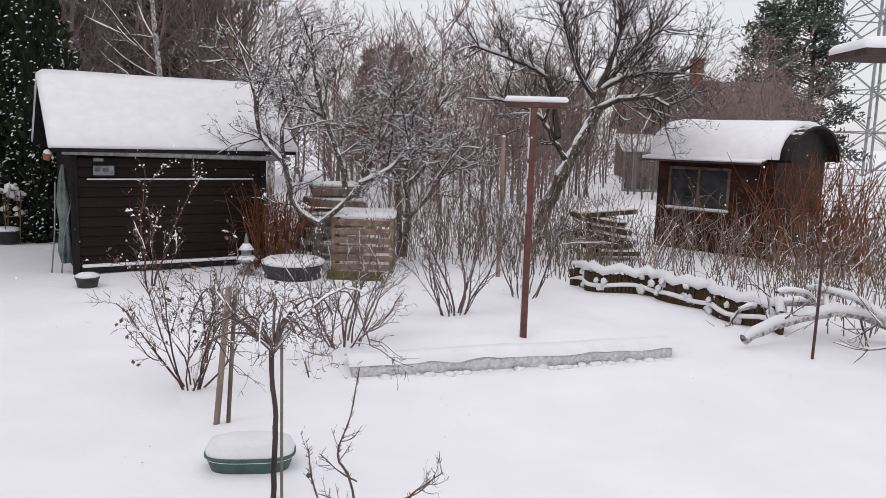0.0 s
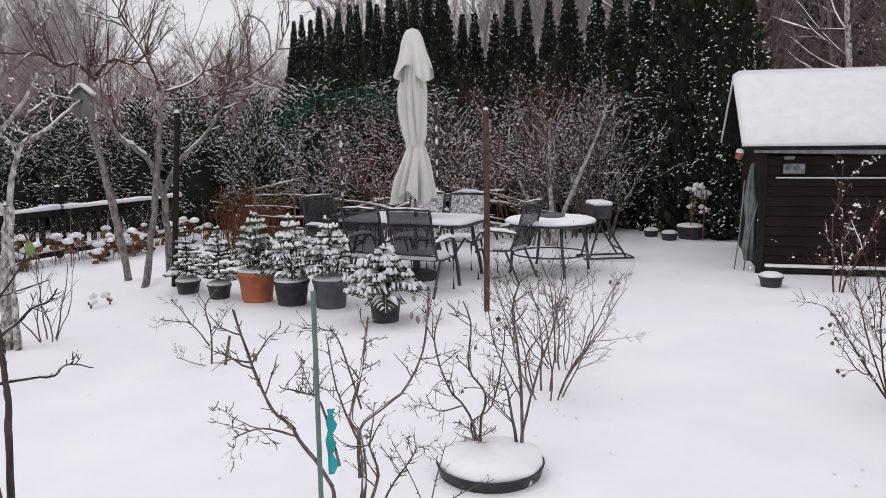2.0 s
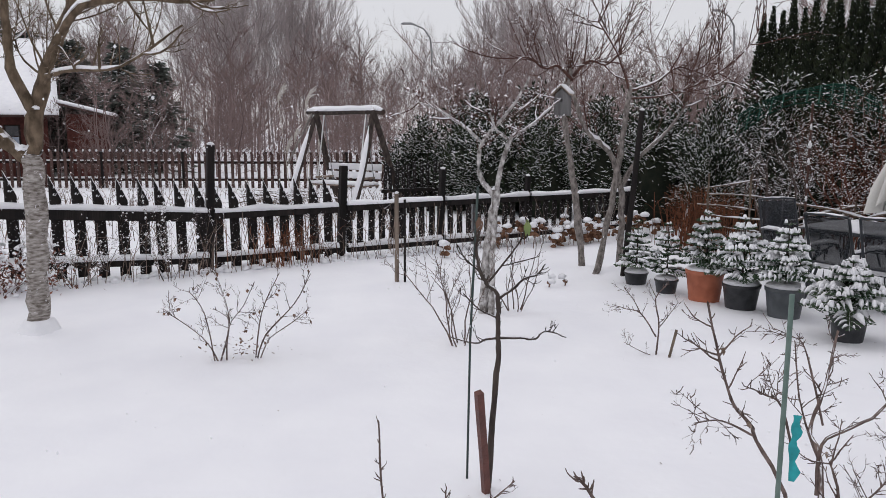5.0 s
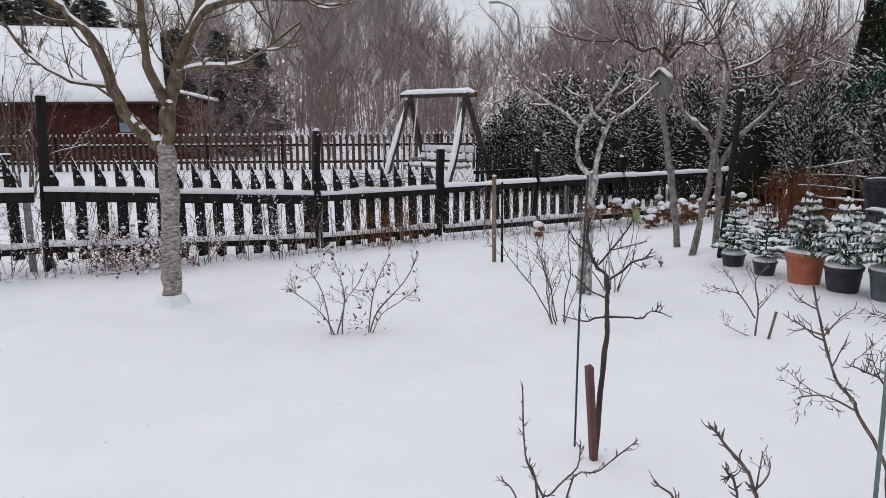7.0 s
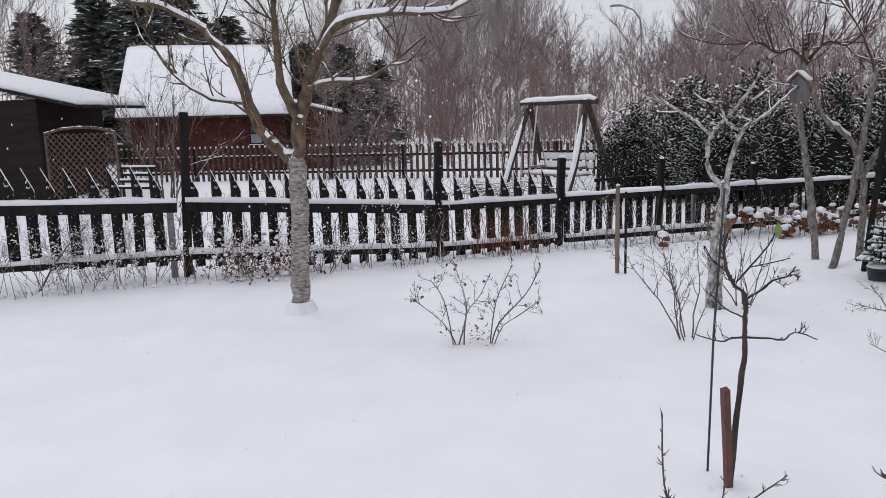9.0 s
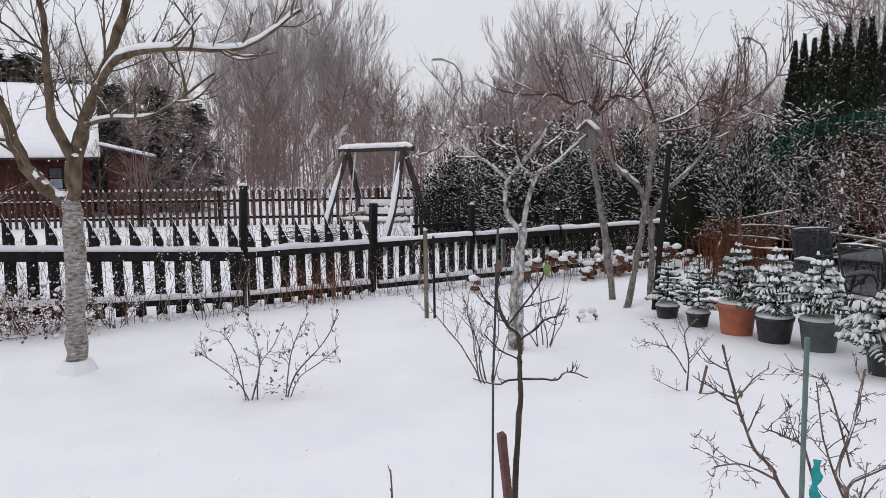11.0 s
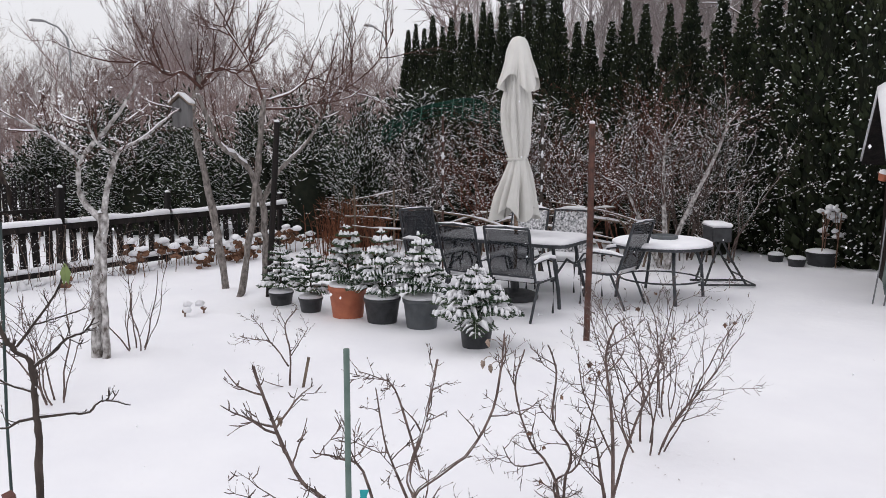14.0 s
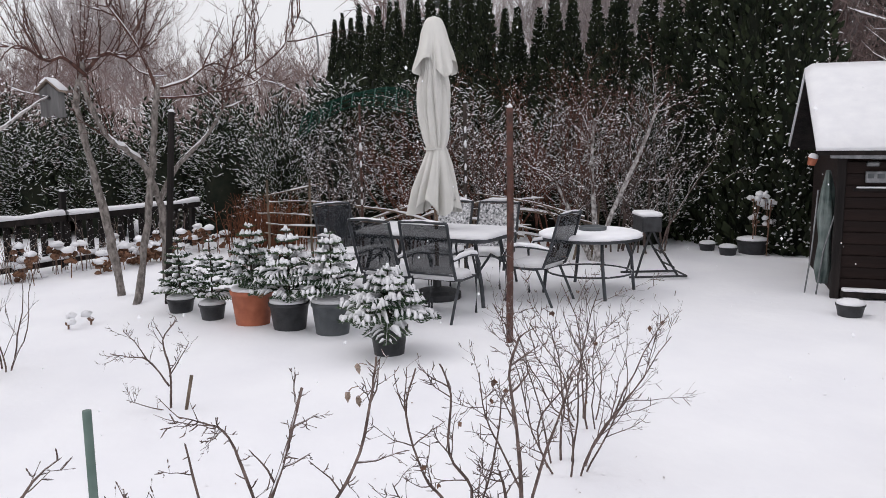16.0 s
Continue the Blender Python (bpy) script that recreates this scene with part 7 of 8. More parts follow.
# low reddish bush with snow at the fence
cot = shrub("cotoneaster", -9.70, -4.52, 55, 18, 0.66, 62, 0.006, "low reddish bush with withered leaves and snow", TWIG_RED, (3, 5), 2, (20, 50), (0.002, 0.02, 0.9), 0.2, flecks=500)
tuft = Soup()
for _ in range(95):
    tuft.clump((lr.gauss(0, 0.22), lr.gauss(0, 0.36), abs(lr.gauss(0.28, 0.16)) + 0.03), lr.uniform(0.015, 0.045), 0.7, lr)
part("lying_snow", tuft, SNOWCAP, cot, "tufts of snow on the bush", True, "stuff")
s = Soup()
for _ in range(620):
    p = Vector((lr.gauss(0, 0.27), lr.gauss(0, 0.40), abs(lr.gauss(0.22, 0.15))))
    s.leaf(p, p + Vector((lr.uniform(-1, 1), lr.uniform(-1, 1), -0.6)).normalized() * lr.uniform(0.04, 0.075), 0.02, turned(Z, 90, lr))
RED_LEAF = material("reddish_dead_leaves", (0.10, 0.035, 0.026), (0.26, 0.11, 0.075), 10, 0.8, 0, 40, island=0.6, snow=0.25)
solo("withered_leaves", s, RED_LEAF, "withered reddish leaves on the low bush", "leaves", "stuff", m=pose(-9.70, -4.52, 0))
shrub("fence_bush", -9.35, -5.9, 56, 9, 0.7, 50, 0.006, "thin snowy bush growing at the fence", TWIG_SNOWY, (3, 5), 2, spur=0.06, flecks=300)
shrub("fence_bush", -9.15, -6.6, 57, 9, 0.8, 50, 0.006, "thin snowy bush growing at the fence", TWIG_SNOWY, (3, 5), 2, spur=0.06, flecks=300)
shrub("fence_bush", -9.9, -3.7, 157, 7, 0.8, 40, 0.005, "thin snowy bush growing at the fence", TWIG_SNOWY, (3, 5), 2, spur=0.06, flecks=220)
shrub("fence_bush", -10.35, -2.75, 158, 6, 0.85, 34, 0.005, "thin snowy bush growing at the fence", TWIG_SNOWY, (3, 5), 2, spur=0.06, flecks=220)

for k, (a, off, h) in enumerate(((-2.6, -0.35, 0.75), (-1.7, -0.4, 0.8), (-0.9, -0.35, 0.75), (0.7, -0.35, 0.6), (1.4, -0.45, 0.55), (-1.25, 0.3, 0.62))):
    shrub("fence_bush", *fence_at(a, off), 170 + k, 9, h, 44, 0.005, "thin dark bush clotted with snow at the fence", TWIG, (3, 5), 2, (22, 55), (0.002, 0.02, 0.8), 0.14, spur=0.06, flecks=280)
cane = Soup()
cane.tube([(0, 0, -0.02), (-0.07, 0.17, 0.30), (-0.20, 0.38, 0.62), (-0.30, 0.58, 0.84)], [0.012, 0.011, 0.009, 0.005], 6, True)
cane.tube([(-0.20, 0.38, 0.62), (-0.19, 0.36, 0.78), (-0.21, 0.35, 0.92)], [0.006, 0.005, 0.003], 5, True)
solo("leaning_cane", cane, TWIG, "thin bare cane leaning towards the fence", "cane", m=pose(-8.52, -6.98, 0))

# ---- shrubs behind the table ----
vr = random.Random(17)
for i, (x, y, h, st, mat) in enumerate(((-12.9, 6.6, 2.3, 9, TWIG_SNOWY), (-12.2, 7.6, 2.6, 10, TWIG_RUST), (-11.5, 8.6, 2.4, 9, TWIG_SNOWY), (-10.9, 9.4, 2.7, 10, TWIG_RUST), (-10.2, 10.0, 2.6, 11, TWIG_SNOWY),
                                        (-9.7, 10.4, 2.4, 8, TWIG_SNOWY), (-13.5, 8.6, 2.8, 9, TWIG_RUST), (-12.4, 9.6, 2.9, 9, TWIG_RUST), (-11.3, 10.4, 2.9, 9, TWIG_RUST))):
    shrub("hazel_bush", x, y, 200 + i, st, h * 0.8, 24, 0.017, "tall bare bush of brown stems flecked with snow", mat, (4, 6), 2, (22, 55), (0.005, 0.02, 0.5), 0.25, wander=0.26, spur=0.09, spur_len=(0.04, 0.14), flecks=620)
L = []
rng = random.Random(77)
for q in ([(0, 0, 0), (0.1, 0.1, 0.6), (0.3, 0.25, 1.2), (0.5, 0.4, 1.8), (0.62, 0.5, 2.25)], [(-0.1, 0, 0), (-0.35, -0.2, 0.7), (-0.6, -0.35, 1.3)], [(0, 0, 0), (-0.08, 0.0, 0.8), (-0.2, 0.05, 1.5), (-0.1, 0, 2.1)]):
    f = limb(L, q, 0.045, 0.018, 9, rng)
    sprout(L, rng, f, 17, 0.75, 0.010, 2, 0.42, kids=(3, 5), wander=0.26, rise=0.06, shrink=0.55, segs=5)
L = spurs(L, rng, 0.10, (0.03, 0.10), 0.010, 0.003)
plant("lilac_tree", -9.45, 9.05, L, rng, "small many-stemmed bare tree behind the round table", "tree", TWIG_RED, 9, BARK_PALE, (0.005, 0.02, 0.7), flecks=260)
# pile of pruned branches
L = []
for i in range(16):
    p = Vector((vr.uniform(-1.5, 1.4), vr.uniform(-0.3, 0.3), vr.uniform(0.35, 0.85)))
    d = Vector((vr.choice((-1, 1)), vr.uniform(-0.4, 0.4), vr.uniform(-0.22, 0.3))).normalized()
    f = limb(L, [p - d * 0.8, p + Vector((0, 0, 0.05)), p + d * 0.9], 0.026, 0.014, 9, vr)
for i in range(10):
    x = vr.uniform(-1.6, 1.6)
    limb(L, [(x, 0, 0), (x + 0.1, 0.05, 0.5), (x + vr.uniform(-0.2, 0.2), 0, 0.9)], 0.02, 0.012, 9, vr)
plant("branch_pile", -10.75, 8.0, L, vr, "loose pile of pruned branches lined with snow", "branches", BARK, None, None, (0.008, 0.04, 1.0), rz=40, stem="branch")
L = []
for i in range(6):
    p = Vector((vr.uniform(-0.1, 0.1), vr.uniform(-0.2, 0.2), 0.3 + 0.17 * i))
    limb(L, [p - Vector((0.42, 0, vr.uniform(-0.08, 0.1))), p, p + Vector((0.42, 0, vr.uniform(-0.08, 0.1)))], 0.014, 0.009, 9, vr)
for x in (-0.3, 0.3):
    limb(L, [(x, 0, 0), (x, 0.02, 0.7), (x, 0, 1.3)], 0.02, 0.015, 9, vr)
plant("rustic_trellis", -11.7, 5.2, L, vr, "rustic trellis of crossed sticks with snow", "trellis", BARK, None, None, (0.008, 0.018, 0.9), rz=60, stem="stick")

# ---- dark evergreen belt ----


def evergreen_meshes(seed, R, H, n=2600, leaf=0.11):
    rng = random.Random(seed)
    wood, leaves, snow = Soup(), Soup(), Soup()
    for i in range(34):
        a, t = rng.uniform(0, 2 * math.pi), rng.uniform(0.05, 1.35)
        d = Vector((math.cos(a) * math.sin(t) * R, math.sin(a) * math.sin(t) * R, math.cos(t) * H + 0.1))
        tip = d * rng.uniform(0.75, 1.1)
        pts = [Vector((0, 0, 0.0)), tip * 0.5 + Vector((0, 0, 0.12)), tip]
        wood.tube(pts, [0.03, 0.016, 0.006], 4)
        for _ in range(n // 34):
            u = rng.uniform(0.3, 1.0)
            q = (pts[0].lerp(pts[1], u * 2) if u < 0.5 else pts[1].lerp(pts[2], u * 2 - 1)) + Vector((rng.gauss(0, 0.11), rng.gauss(0, 0.11), rng.gauss(0, 0.09)))
            if q.z < 0.02:
                continue
            o = (tip.normalized() + Vector((rng.gauss(0, 0.6), rng.gauss(0, 0.6), rng.gauss(-0.1, 0.35)))).normalized()
            e = q + o * leaf * rng.uniform(0.7, 1.5)
            leaves.leaf(q, e, leaf * 0.2, turned(o, 90, rng))
            if rng.random() < 0.58 and q.z > 0.4:
                snow.fleck(q, q + Vector((o.x, o.y, o.z * 0.3)).normalized() * rng.uniform(0.05, 0.18) + Z * 0.004, rng.uniform(0.008, 0.018), 0.016)
    return wood.mesh("frame", BARK_DARK), leaves.mesh("foliage", YEW), snow.mesh("snow", SNOWCAP, True)


EV = [evergreen_meshes(k, 1.15, 2.3, 6000) for k in (301, 302, 303)]
# added dark lump that stands in for the shade within each bush
BUSH_SHADE_CORE = Soup()
BUSH_SHADE_CORE.lathe([(0.4, 0), (0.5, 0.5), (0.46, 1.1), (0.3, 1.5), (0.1, 1.7)], 9, wob=lambda a, z: 1 + 0.15 * math.sin(3 * a + 2 * z))
BUSH_SHADE_CORE = BUSH_SHADE_CORE.mesh("inner_foliage", INNER_SHADE)
belt = [(-20.9, 1.0, 1.05), (-19.2, 1.95, 1.0), (-18.2, 2.6, 1.05), (-17.6, 3.7, 0.98), (-17.0, 4.8, 1.0), (-16.2, 5.8, 1.05), (-15.3, 6.6, 1.1), (-14.6, 7.6, 1.2), (-14.2, 8.8, 1.2), (-13.6, 10.0, 1.1),
        (-18.9, 3.6, 1.15), (-17.6, 6.0, 1.2), (-16.0, 7.9, 1.25), (-15.4, 9.4, 1.3), (-12.6, 10.8, 1.0), (-11.5, 11.0, 0.95), (-20.4, 2.4, 1.1)]
for i, (x, y, f) in enumerate(belt):
    t = thing("evergreen_bush", x, y, -0.05, vr.uniform(0, 360), "dark evergreen bush with snow on its boughs", "evergreen", "evergreen bushes behind the fence")
    t.scale = (f, f * vr.uniform(0.9, 1.1), f * vr.uniform(0.92, 1.08))
    for nm, me in zip(("limb_frame", "foliage", "snow"), EV[i % 3]):
        part(nm, me, None, t, kind="" if nm == "limb_frame" else "stuff")
    part("inner_foliage", BUSH_SHADE_CORE, None, t)
# narrow evergreens by the grass
for k, (x, y, f) in enumerate(((-14.2, 6.0, 0.62), (-10.4, 11.0, 0.62))):
    t = thing("narrow_evergreen", x, y, -0.05, 40 + 70 * k, "narrow dense evergreen flecked with snow", "evergreen")
    t.scale = (f, f, 1.12)
    for nm, me in zip(("limb_frame", "foliage", "snow"), EV[k]):
        part(nm, me, None, t, kind="" if nm == "limb_frame" else "stuff")
    part("inner_foliage", BUSH_SHADE_CORE, None, t)
# netting thrown over the evergreens
b = Soup()
vs, fs = [], []
nn = 14
for i in range(nn + 1):
    for j in range(nn + 1):
        u, v = i / nn * 2 - 1, j / nn * 2 - 1
        vs.append((u * 1.35, v * 0.9, 2.75 - 0.55 * u * u - 0.35 * v * v + 0.06 * math.sin(5 * u) * math.cos(4 * v)))
for i in range(nn + 1):
    b.tube([vs[i * (nn + 1) + j] for j in range(nn + 1)], 0.012, 3)
    b.tube([vs[j * (nn + 1) + i] for j in range(nn + 1)], 0.012, 3)
solo("garden_netting", b, NET_GREEN, "dark green netting thrown over the evergreens", "net", "stuff", m=pose(-14.2, 8.0, 0, 0, 0, 58))

# clods of snow along the foot of the fence and bits of leaf on the lawn
cr = random.Random(71)
clods = Soup()
for _ in range(420):
    x, y = fence_at(cr.uniform(-3.5, 11.5), cr.uniform(0.06, 0.42))
    clods.clump((x, y, 0.01), cr.uniform(0.02, 0.075), 0.8, cr)
solo("snow_clods", clods, SNOWCAP, "small clods of snow along the foot of the fence", "snow", "stuff", smooth=True)
bits = Soup()
for _ in range(150):
    x, y = (cr.uniform(-8.5, 1.5), cr.uniform(-3.0, 9.0)) if cr.random() < 0.5 else (cr.gauss(-3.6, 0.9), cr.gauss(3.2, 0.9))
    a = cr.uniform(0, 6.28)
    q = Vector((x, y, snow_height(x, y) + 0.006))
    bits.leaf(q, q + Vector((math.cos(a), math.sin(a), 0.15)) * cr.uniform(0.012, 0.035), cr.uniform(0.003, 0.007), (math.sin(a), -math.cos(a), 0.3))
solo("leaf_litter", bits, DEAD_LEAF, "scattered crumbs of dead leaf on the snow", "leaves", "stuff")

litter = Soup()
for _ in range(130):
    p = Vector((cr.gauss(0, 0.10), cr.gauss(0, 0.16), abs(cr.gauss(0.10, 0.07)) + 0.01))
    litter.leaf(p, p + Vector((cr.uniform(-1, 1), cr.uniform(-1, 1), cr.uniform(-0.6, 0.3))).normalized() * cr.uniform(0.025, 0.05), 0.012, turned(Z, 90, cr))
solo("withered_leaves", litter, DEAD_LEAF, "withered brown leaves at the foot of the currant bush", "leaves", "stuff", m=pose(-6.82, -1.27, 0))

# ---- neighbouring garden: swing, far fence, trellis, house ----
sw = thing("garden_swing", -18.5, -0.85, -0.03, 50, "rustic wooden garden swing frame with a snowy bench", "swing")
# local x runs along the top beam
for sx, k in ((-0.92, -1), (0.92, 1)):
    for sy in (-1, 1):
        b = Soup()
        pts = [Vector((sx - 0.05 * k + 0.05 * sy, -sy * 0.07, 2.40)), Vector((sx, sy * 0.30 + 0.03 * k, 1.55)), Vector((sx + 0.07 * k, sy * 0.55, 0.9)), Vector((sx + 0.05 * k, sy * 0.92, 0))]
        b.tube(pts, [0.062, 0.075, 0.07, 0.088], 8, True)
        leg = part("leg", b, BARK_DARK, sw)
        if sy > 0:
            continue
        b = Soup()
        off = Vector((0, -0.035, 0.03))
        b.tube([p + off for p in (pts[0].lerp(pts[1], 0.45), pts[1], pts[1].lerp(pts[2], 0.5), pts[2], pts[3] + Z * 0.1)], [0.02, 0.062, 0.07, 0.062, 0.06], 7, True)
        part("snow", b, SNOWCAP, leg, "", True)
b = Soup()
b.tube([(-0.98, -0.02, 2.34), (-1.02, -0.42, 1.72), (-1.16, -0.70, 1.12)], [0.03, 0.028, 0.022], 6, True)
part("prop", b, BARK_GREY, sw, "thin pole propped on the frame")
b = Soup()
b.tube([(-1.16, 0, 2.36), (-0.4, 0, 2.35), (0.4, 0, 2.36), (1.16, 0, 2.34)], [0.055, 0.065, 0.06, 0.066], 8, True)
beam = part("beam", b, BARK_DARK, sw)
b = Soup()
b.cap_snow([(x, 0, 2.37 + 0.008 * math.sin(9 * x)) for x in np.linspace(-1.15, 1.15, 12)], [0.06] * 12, 0.075)
part("snow", b, SNOWCAP, beam, "", True)
for i in range(4):
    b = Soup()
    b.box((0.02, -0.30 + 0.15 * i, 0.70), (1.66, 0.12, 0.035), bevel=0.006)
    q = part("seat_slat", b, WOOD_GREY, sw)
    b = Soup()
    b.box((0.02, -0.30 + 0.15 * i, 0.745), (1.65, 0.135, 0.06), bevel=0.025)
    part("snow", b, SNOWCAP, q, "", True)
for z in (0.90, 1.09):
    b = Soup()
    b.box((0.02, 0.30 + 0.25 * (z - 0.9), z), (1.66, 0.035, 0.15), bevel=0.008)
    q = part("back_slat", b, WOOD_GREY, sw)
    b = Soup()
    b.box((0.02, 0.275 + 0.25 * (z - 0.9), z + 0.01), (1.65, 0.025, 0.15), bevel=0.011)
    part("snow", b, SNOWCAP, q, "snow plastered on the slat", True)
for sx in (-0.62, 0.66):
    b = Soup()
    b.box((sx, 0.0, 0.86), (0.05, 0.62, 0.05), bevel=0.008)
    part("armrest", b, WOOD_GREY, sw)
    for y in (-0.28, 0.28):
        b = Soup()
        b.tube([(sx, y, 0.68), (sx, y * 0.5, 1.5), (sx, 0, 2.32)], 0.016 if y < 0 else 0.011, 5)
        part("rope", b, WHITE_PAINT if y < 0 else STEEL_GREY, sw)
L = []
for i in range(40):
    a = vr.uniform(0, 6.28)
    p = Vector((vr.gauss(0, 0.35), vr.gauss(0, 0.35), vr.uniform(0.1, 0.5)))
    d = Vector((math.cos(a), math.sin(a), vr.uniform(-0.1, 0.35))) * 0.6
    limb(L, [p - d, p + Vector((0, 0, 0.1)), p + d], 0.014, 0.008, 9, vr)
plant("brush_heap", -17.5, -2.2, L, vr, "heap of cut twigs covered in snow", "branches", BARK, None, None, (0.004, 0.07, 1.0), stem="branch", flecks=240)
PLUME = material("dry_plumes", (0.34, 0.31, 0.28), (0.62, 0.58, 0.53), 20, 0.9, 0.3, 60, snow=0.4)
rd = Soup()
for y, h, k in ((-0.72, 2.62, 1.0), (-0.06, 2.50, 1.25), (0.0, 2.12, 1.0), (-0.36, 1.66, 0.8), (-0.55, 1.40, 0.7), (0.25, 1.55, 0.7)):
    x = vr.gauss(0, 0.12)
    rd.tube([(x, y * 0.6, -0.03), (x, y * 0.8, h * 0.5), (x, y, h)], [0.012, 0.010, 0.006], 4)
    for j in range(9):
        o = 0.02 * j
        w = vr.gauss(0, 0.03)
        rd.tube([(x, y, h - 0.05 + o), (x + w, y + 0.07 * k + 0.004 * j, h + 0.16 * k + o), (x + 2 * w, y + (0.20 + 0.03 * vr.random()) * k, h + (0.20 + 0.12 * vr.random()) * k + o)], [0.014, 0.024, 0.008], 4)
solo("pampas_grass", rd, PLUME, "tall dry plume grass behind the swing", "grass", "stuff", m=pose(-20.0, -1.8, 0))

bf = thing("back_fence", *fence_at(8.9, -4.9), 0, FENCE_RZ + 4, "dark taller picket fence behind the garden fence", "fence")
pk = picket_mesh(0.09, 1.24, 0.02, 0.02)
for i in range(32):
    q = part("picket", pk, None, bf)
    q.matrix_basis = pose(0.17 * i + vr.uniform(-0.03, 0.03), 0, vr.uniform(-0.16, 0.02), vr.uniform(-3, 3), vr.uniform(-4, 4))
for z in (0.55,):
    b = Soup()
    b.box((2.5, -0.03, z), (5.2, 0.04, 0.08), bevel=0.006)
    part("rail", b, WOOD_BLACK, bf)

ff = thing("far_picket_fence", -23.8, -15.5, 0.2, 88, "weathered brown picket fence of the neighbouring garden", "fence")
b = Soup()
for i in range(104):
    x = 0.19 * i
    h = 1.02 + vr.uniform(-0.03, 0.03)
    b.box((x, 0, h / 2), (0.085, 0.02, h))
    b.add([(x - 0.042, -0.01, h), (x + 0.042, -0.01, h), (x + 0.042, 0.01, h), (x - 0.042, 0.01, h), (x - 0.085, 0, h + 0.17)], [(0, 1, 4), (1, 2, 4), (2, 3, 4), (3, 0, 4)])
part("paling", b, PALING, ff, "", False, "stuff")
for z in (0.28, 0.78):
    b = Soup()
    b.box((9.7, 0.04, z), (19.6, 0.04, 0.07))
    rl = part("rail", b, WOOD_BROWN, ff)
    b = Soup()
    b.cap_snow([(x, 0.05, z + 0.02) for x in np.linspace(0, 19.5, 60)], [0.03] * 60, 0.03)
    part("snow", b, SNOWCAP, rl, "", True)
for i in range(9):
    b = Soup()
    b.box((0.4 + 2.35 * i, 0.06, 0.54), (0.09, 0.09, 1.1), bevel=0.008)
    part("post", b, WOOD_BLACK, ff)
b = Soup()
for i in range(104):
    b.clump((0.19 * i - 0.05, 0, 1.11), 0.036, 1.5, vr)
part("picket_snow", b, SNOWCAP, ff, "", True, "stuff")

lt = thing("lattice_screen", -16.9, -12.95, -0.03, 89, "brown wooden lattice screen with an arched top", "trellis")
for i in range(-9, 15):
    for sgn in (-1, 1):
        x0, x1 = max(0, 0.16 * i), min(1.85, 0.16 * i + 1.55)
        if x1 - x0 < 0.1:
            continue
        z0, z1 = 0.4 + (x0 - 0.16 * i), 0.4 + (x1 - 0.16 * i)
        if sgn < 0:
            x0, x1 = 1.85 - x0, 1.85 - x1
        b = Soup()
        b.tube([(x0, 0.01 * sgn, z0), (x1, 0.01 * sgn, z1)], 0.016, 4, True)
        part("lath", b, LATTICE, lt)
for x in (0, 1.85):
    b = Soup()
    b.box((x, 0, 1.0), (0.06, 0.05, 2.0), bevel=0.005)
    part("post", b, LATTICE, lt)
b = Soup()
b.tube([(0, 0, 1.97), (0.45, 0, 2.07), (0.92, 0, 2.1), (1.4, 0, 2.07), (1.85, 0, 1.97)], 0.035, 6, True)
part("top_rail", b, LATTICE, lt)

house = thing("red_house", -26.67, -16.74, -0.03, 112, "dark red wooden house with a snow-covered pitched roof", "house")
HLN, HDP = 5.6, 6.5
for c, sz in (((HLN / 2, 0, 1.2), (HLN, 0.15, 2.5)), ((HLN - 0.08, HDP / 2, 1.2), (0.15, HDP, 2.5)), ((0.08, HDP / 2, 1.2), (0.15, HDP, 2.5)), ((HLN / 2, HDP, 1.2), (HLN, 0.15, 2.5))):
    q = Soup()
    q.box(c, sz)
    part("wall", q, WOOD_RED, house)
b = Soup()
b.add([(HLN, 0, 2.4), (HLN, HDP, 2.4), (HLN, HDP / 2, 5.0)], [(0, 1, 2)])
part("gable", b, WOOD_RED, house)
b = Soup()
b.add([(0, 0, 2.4), (0, HDP, 2.4), (0, HDP / 2, 5.0)], [(0, 2, 1)])
part("gable", b, WOOD_RED, house)
b = Soup()
roof_slab(b, -0.4, HLN + 0.35, -0.5, 2.35, HDP / 2, 5.1, 0.08)
roof_slab(b, -0.4, HLN + 0.35, HDP + 0.5, 2.35, HDP / 2, 5.1, 0.08)
rf = part("roof", b, ROOF_BROWN, house)
b = Soup()
roof_slab(b, -0.42, HLN + 0.37, -0.53, 2.43, HDP / 2 + 0.02, 5.18, 0.16, 30, 2, 1.0)
roof_slab(b, -0.42, HLN + 0.37, HDP + 0.53, 2.43, HDP / 2 - 0.02, 5.18, 0.16, 30, 7, 1.0)
part("snow", b, SNOWCAP, rf, "", True)
b = Soup()
b.box((4.5, -0.09, 1.70), (0.50, 0.04, 0.80))
dw = part("window", b, WOOD_BROWN, house, "small brown-framed window")
for z, mat, lab in ((1.52, BLIND, "pale blind behind the glass"), (1.89, GLASS_DARK, "dark upper pane")):
    b = Soup()
    b.box((4.5, -0.115, z), (0.38, 0.02, 0.33))
    part("pane", b, mat, dw, lab)
b = Soup()
b.box((4.5, -0.14, 1.30), (0.54, 0.12, 0.03))
part("sill", b, SNOWCAP, dw, "window sill with snow")
annex = thing("red_lean_to", -29.1, -11.05, 0.25, 105, "dark red lean-to with a snowy sloping roof", "shed")
b = Soup()
b.box((0.65, 0.8, 1.1), (1.3, 1.6, 2.2))
part("body", b, WOOD_RED, annex)
b = Soup()
b.box((0.7, 0.8, 2.32), (1.9, 2.1, 0.07), pose(0, 0, 0, 0, 14))
rf = part("roof", b, ROOF_BROWN, annex)
b = Soup()
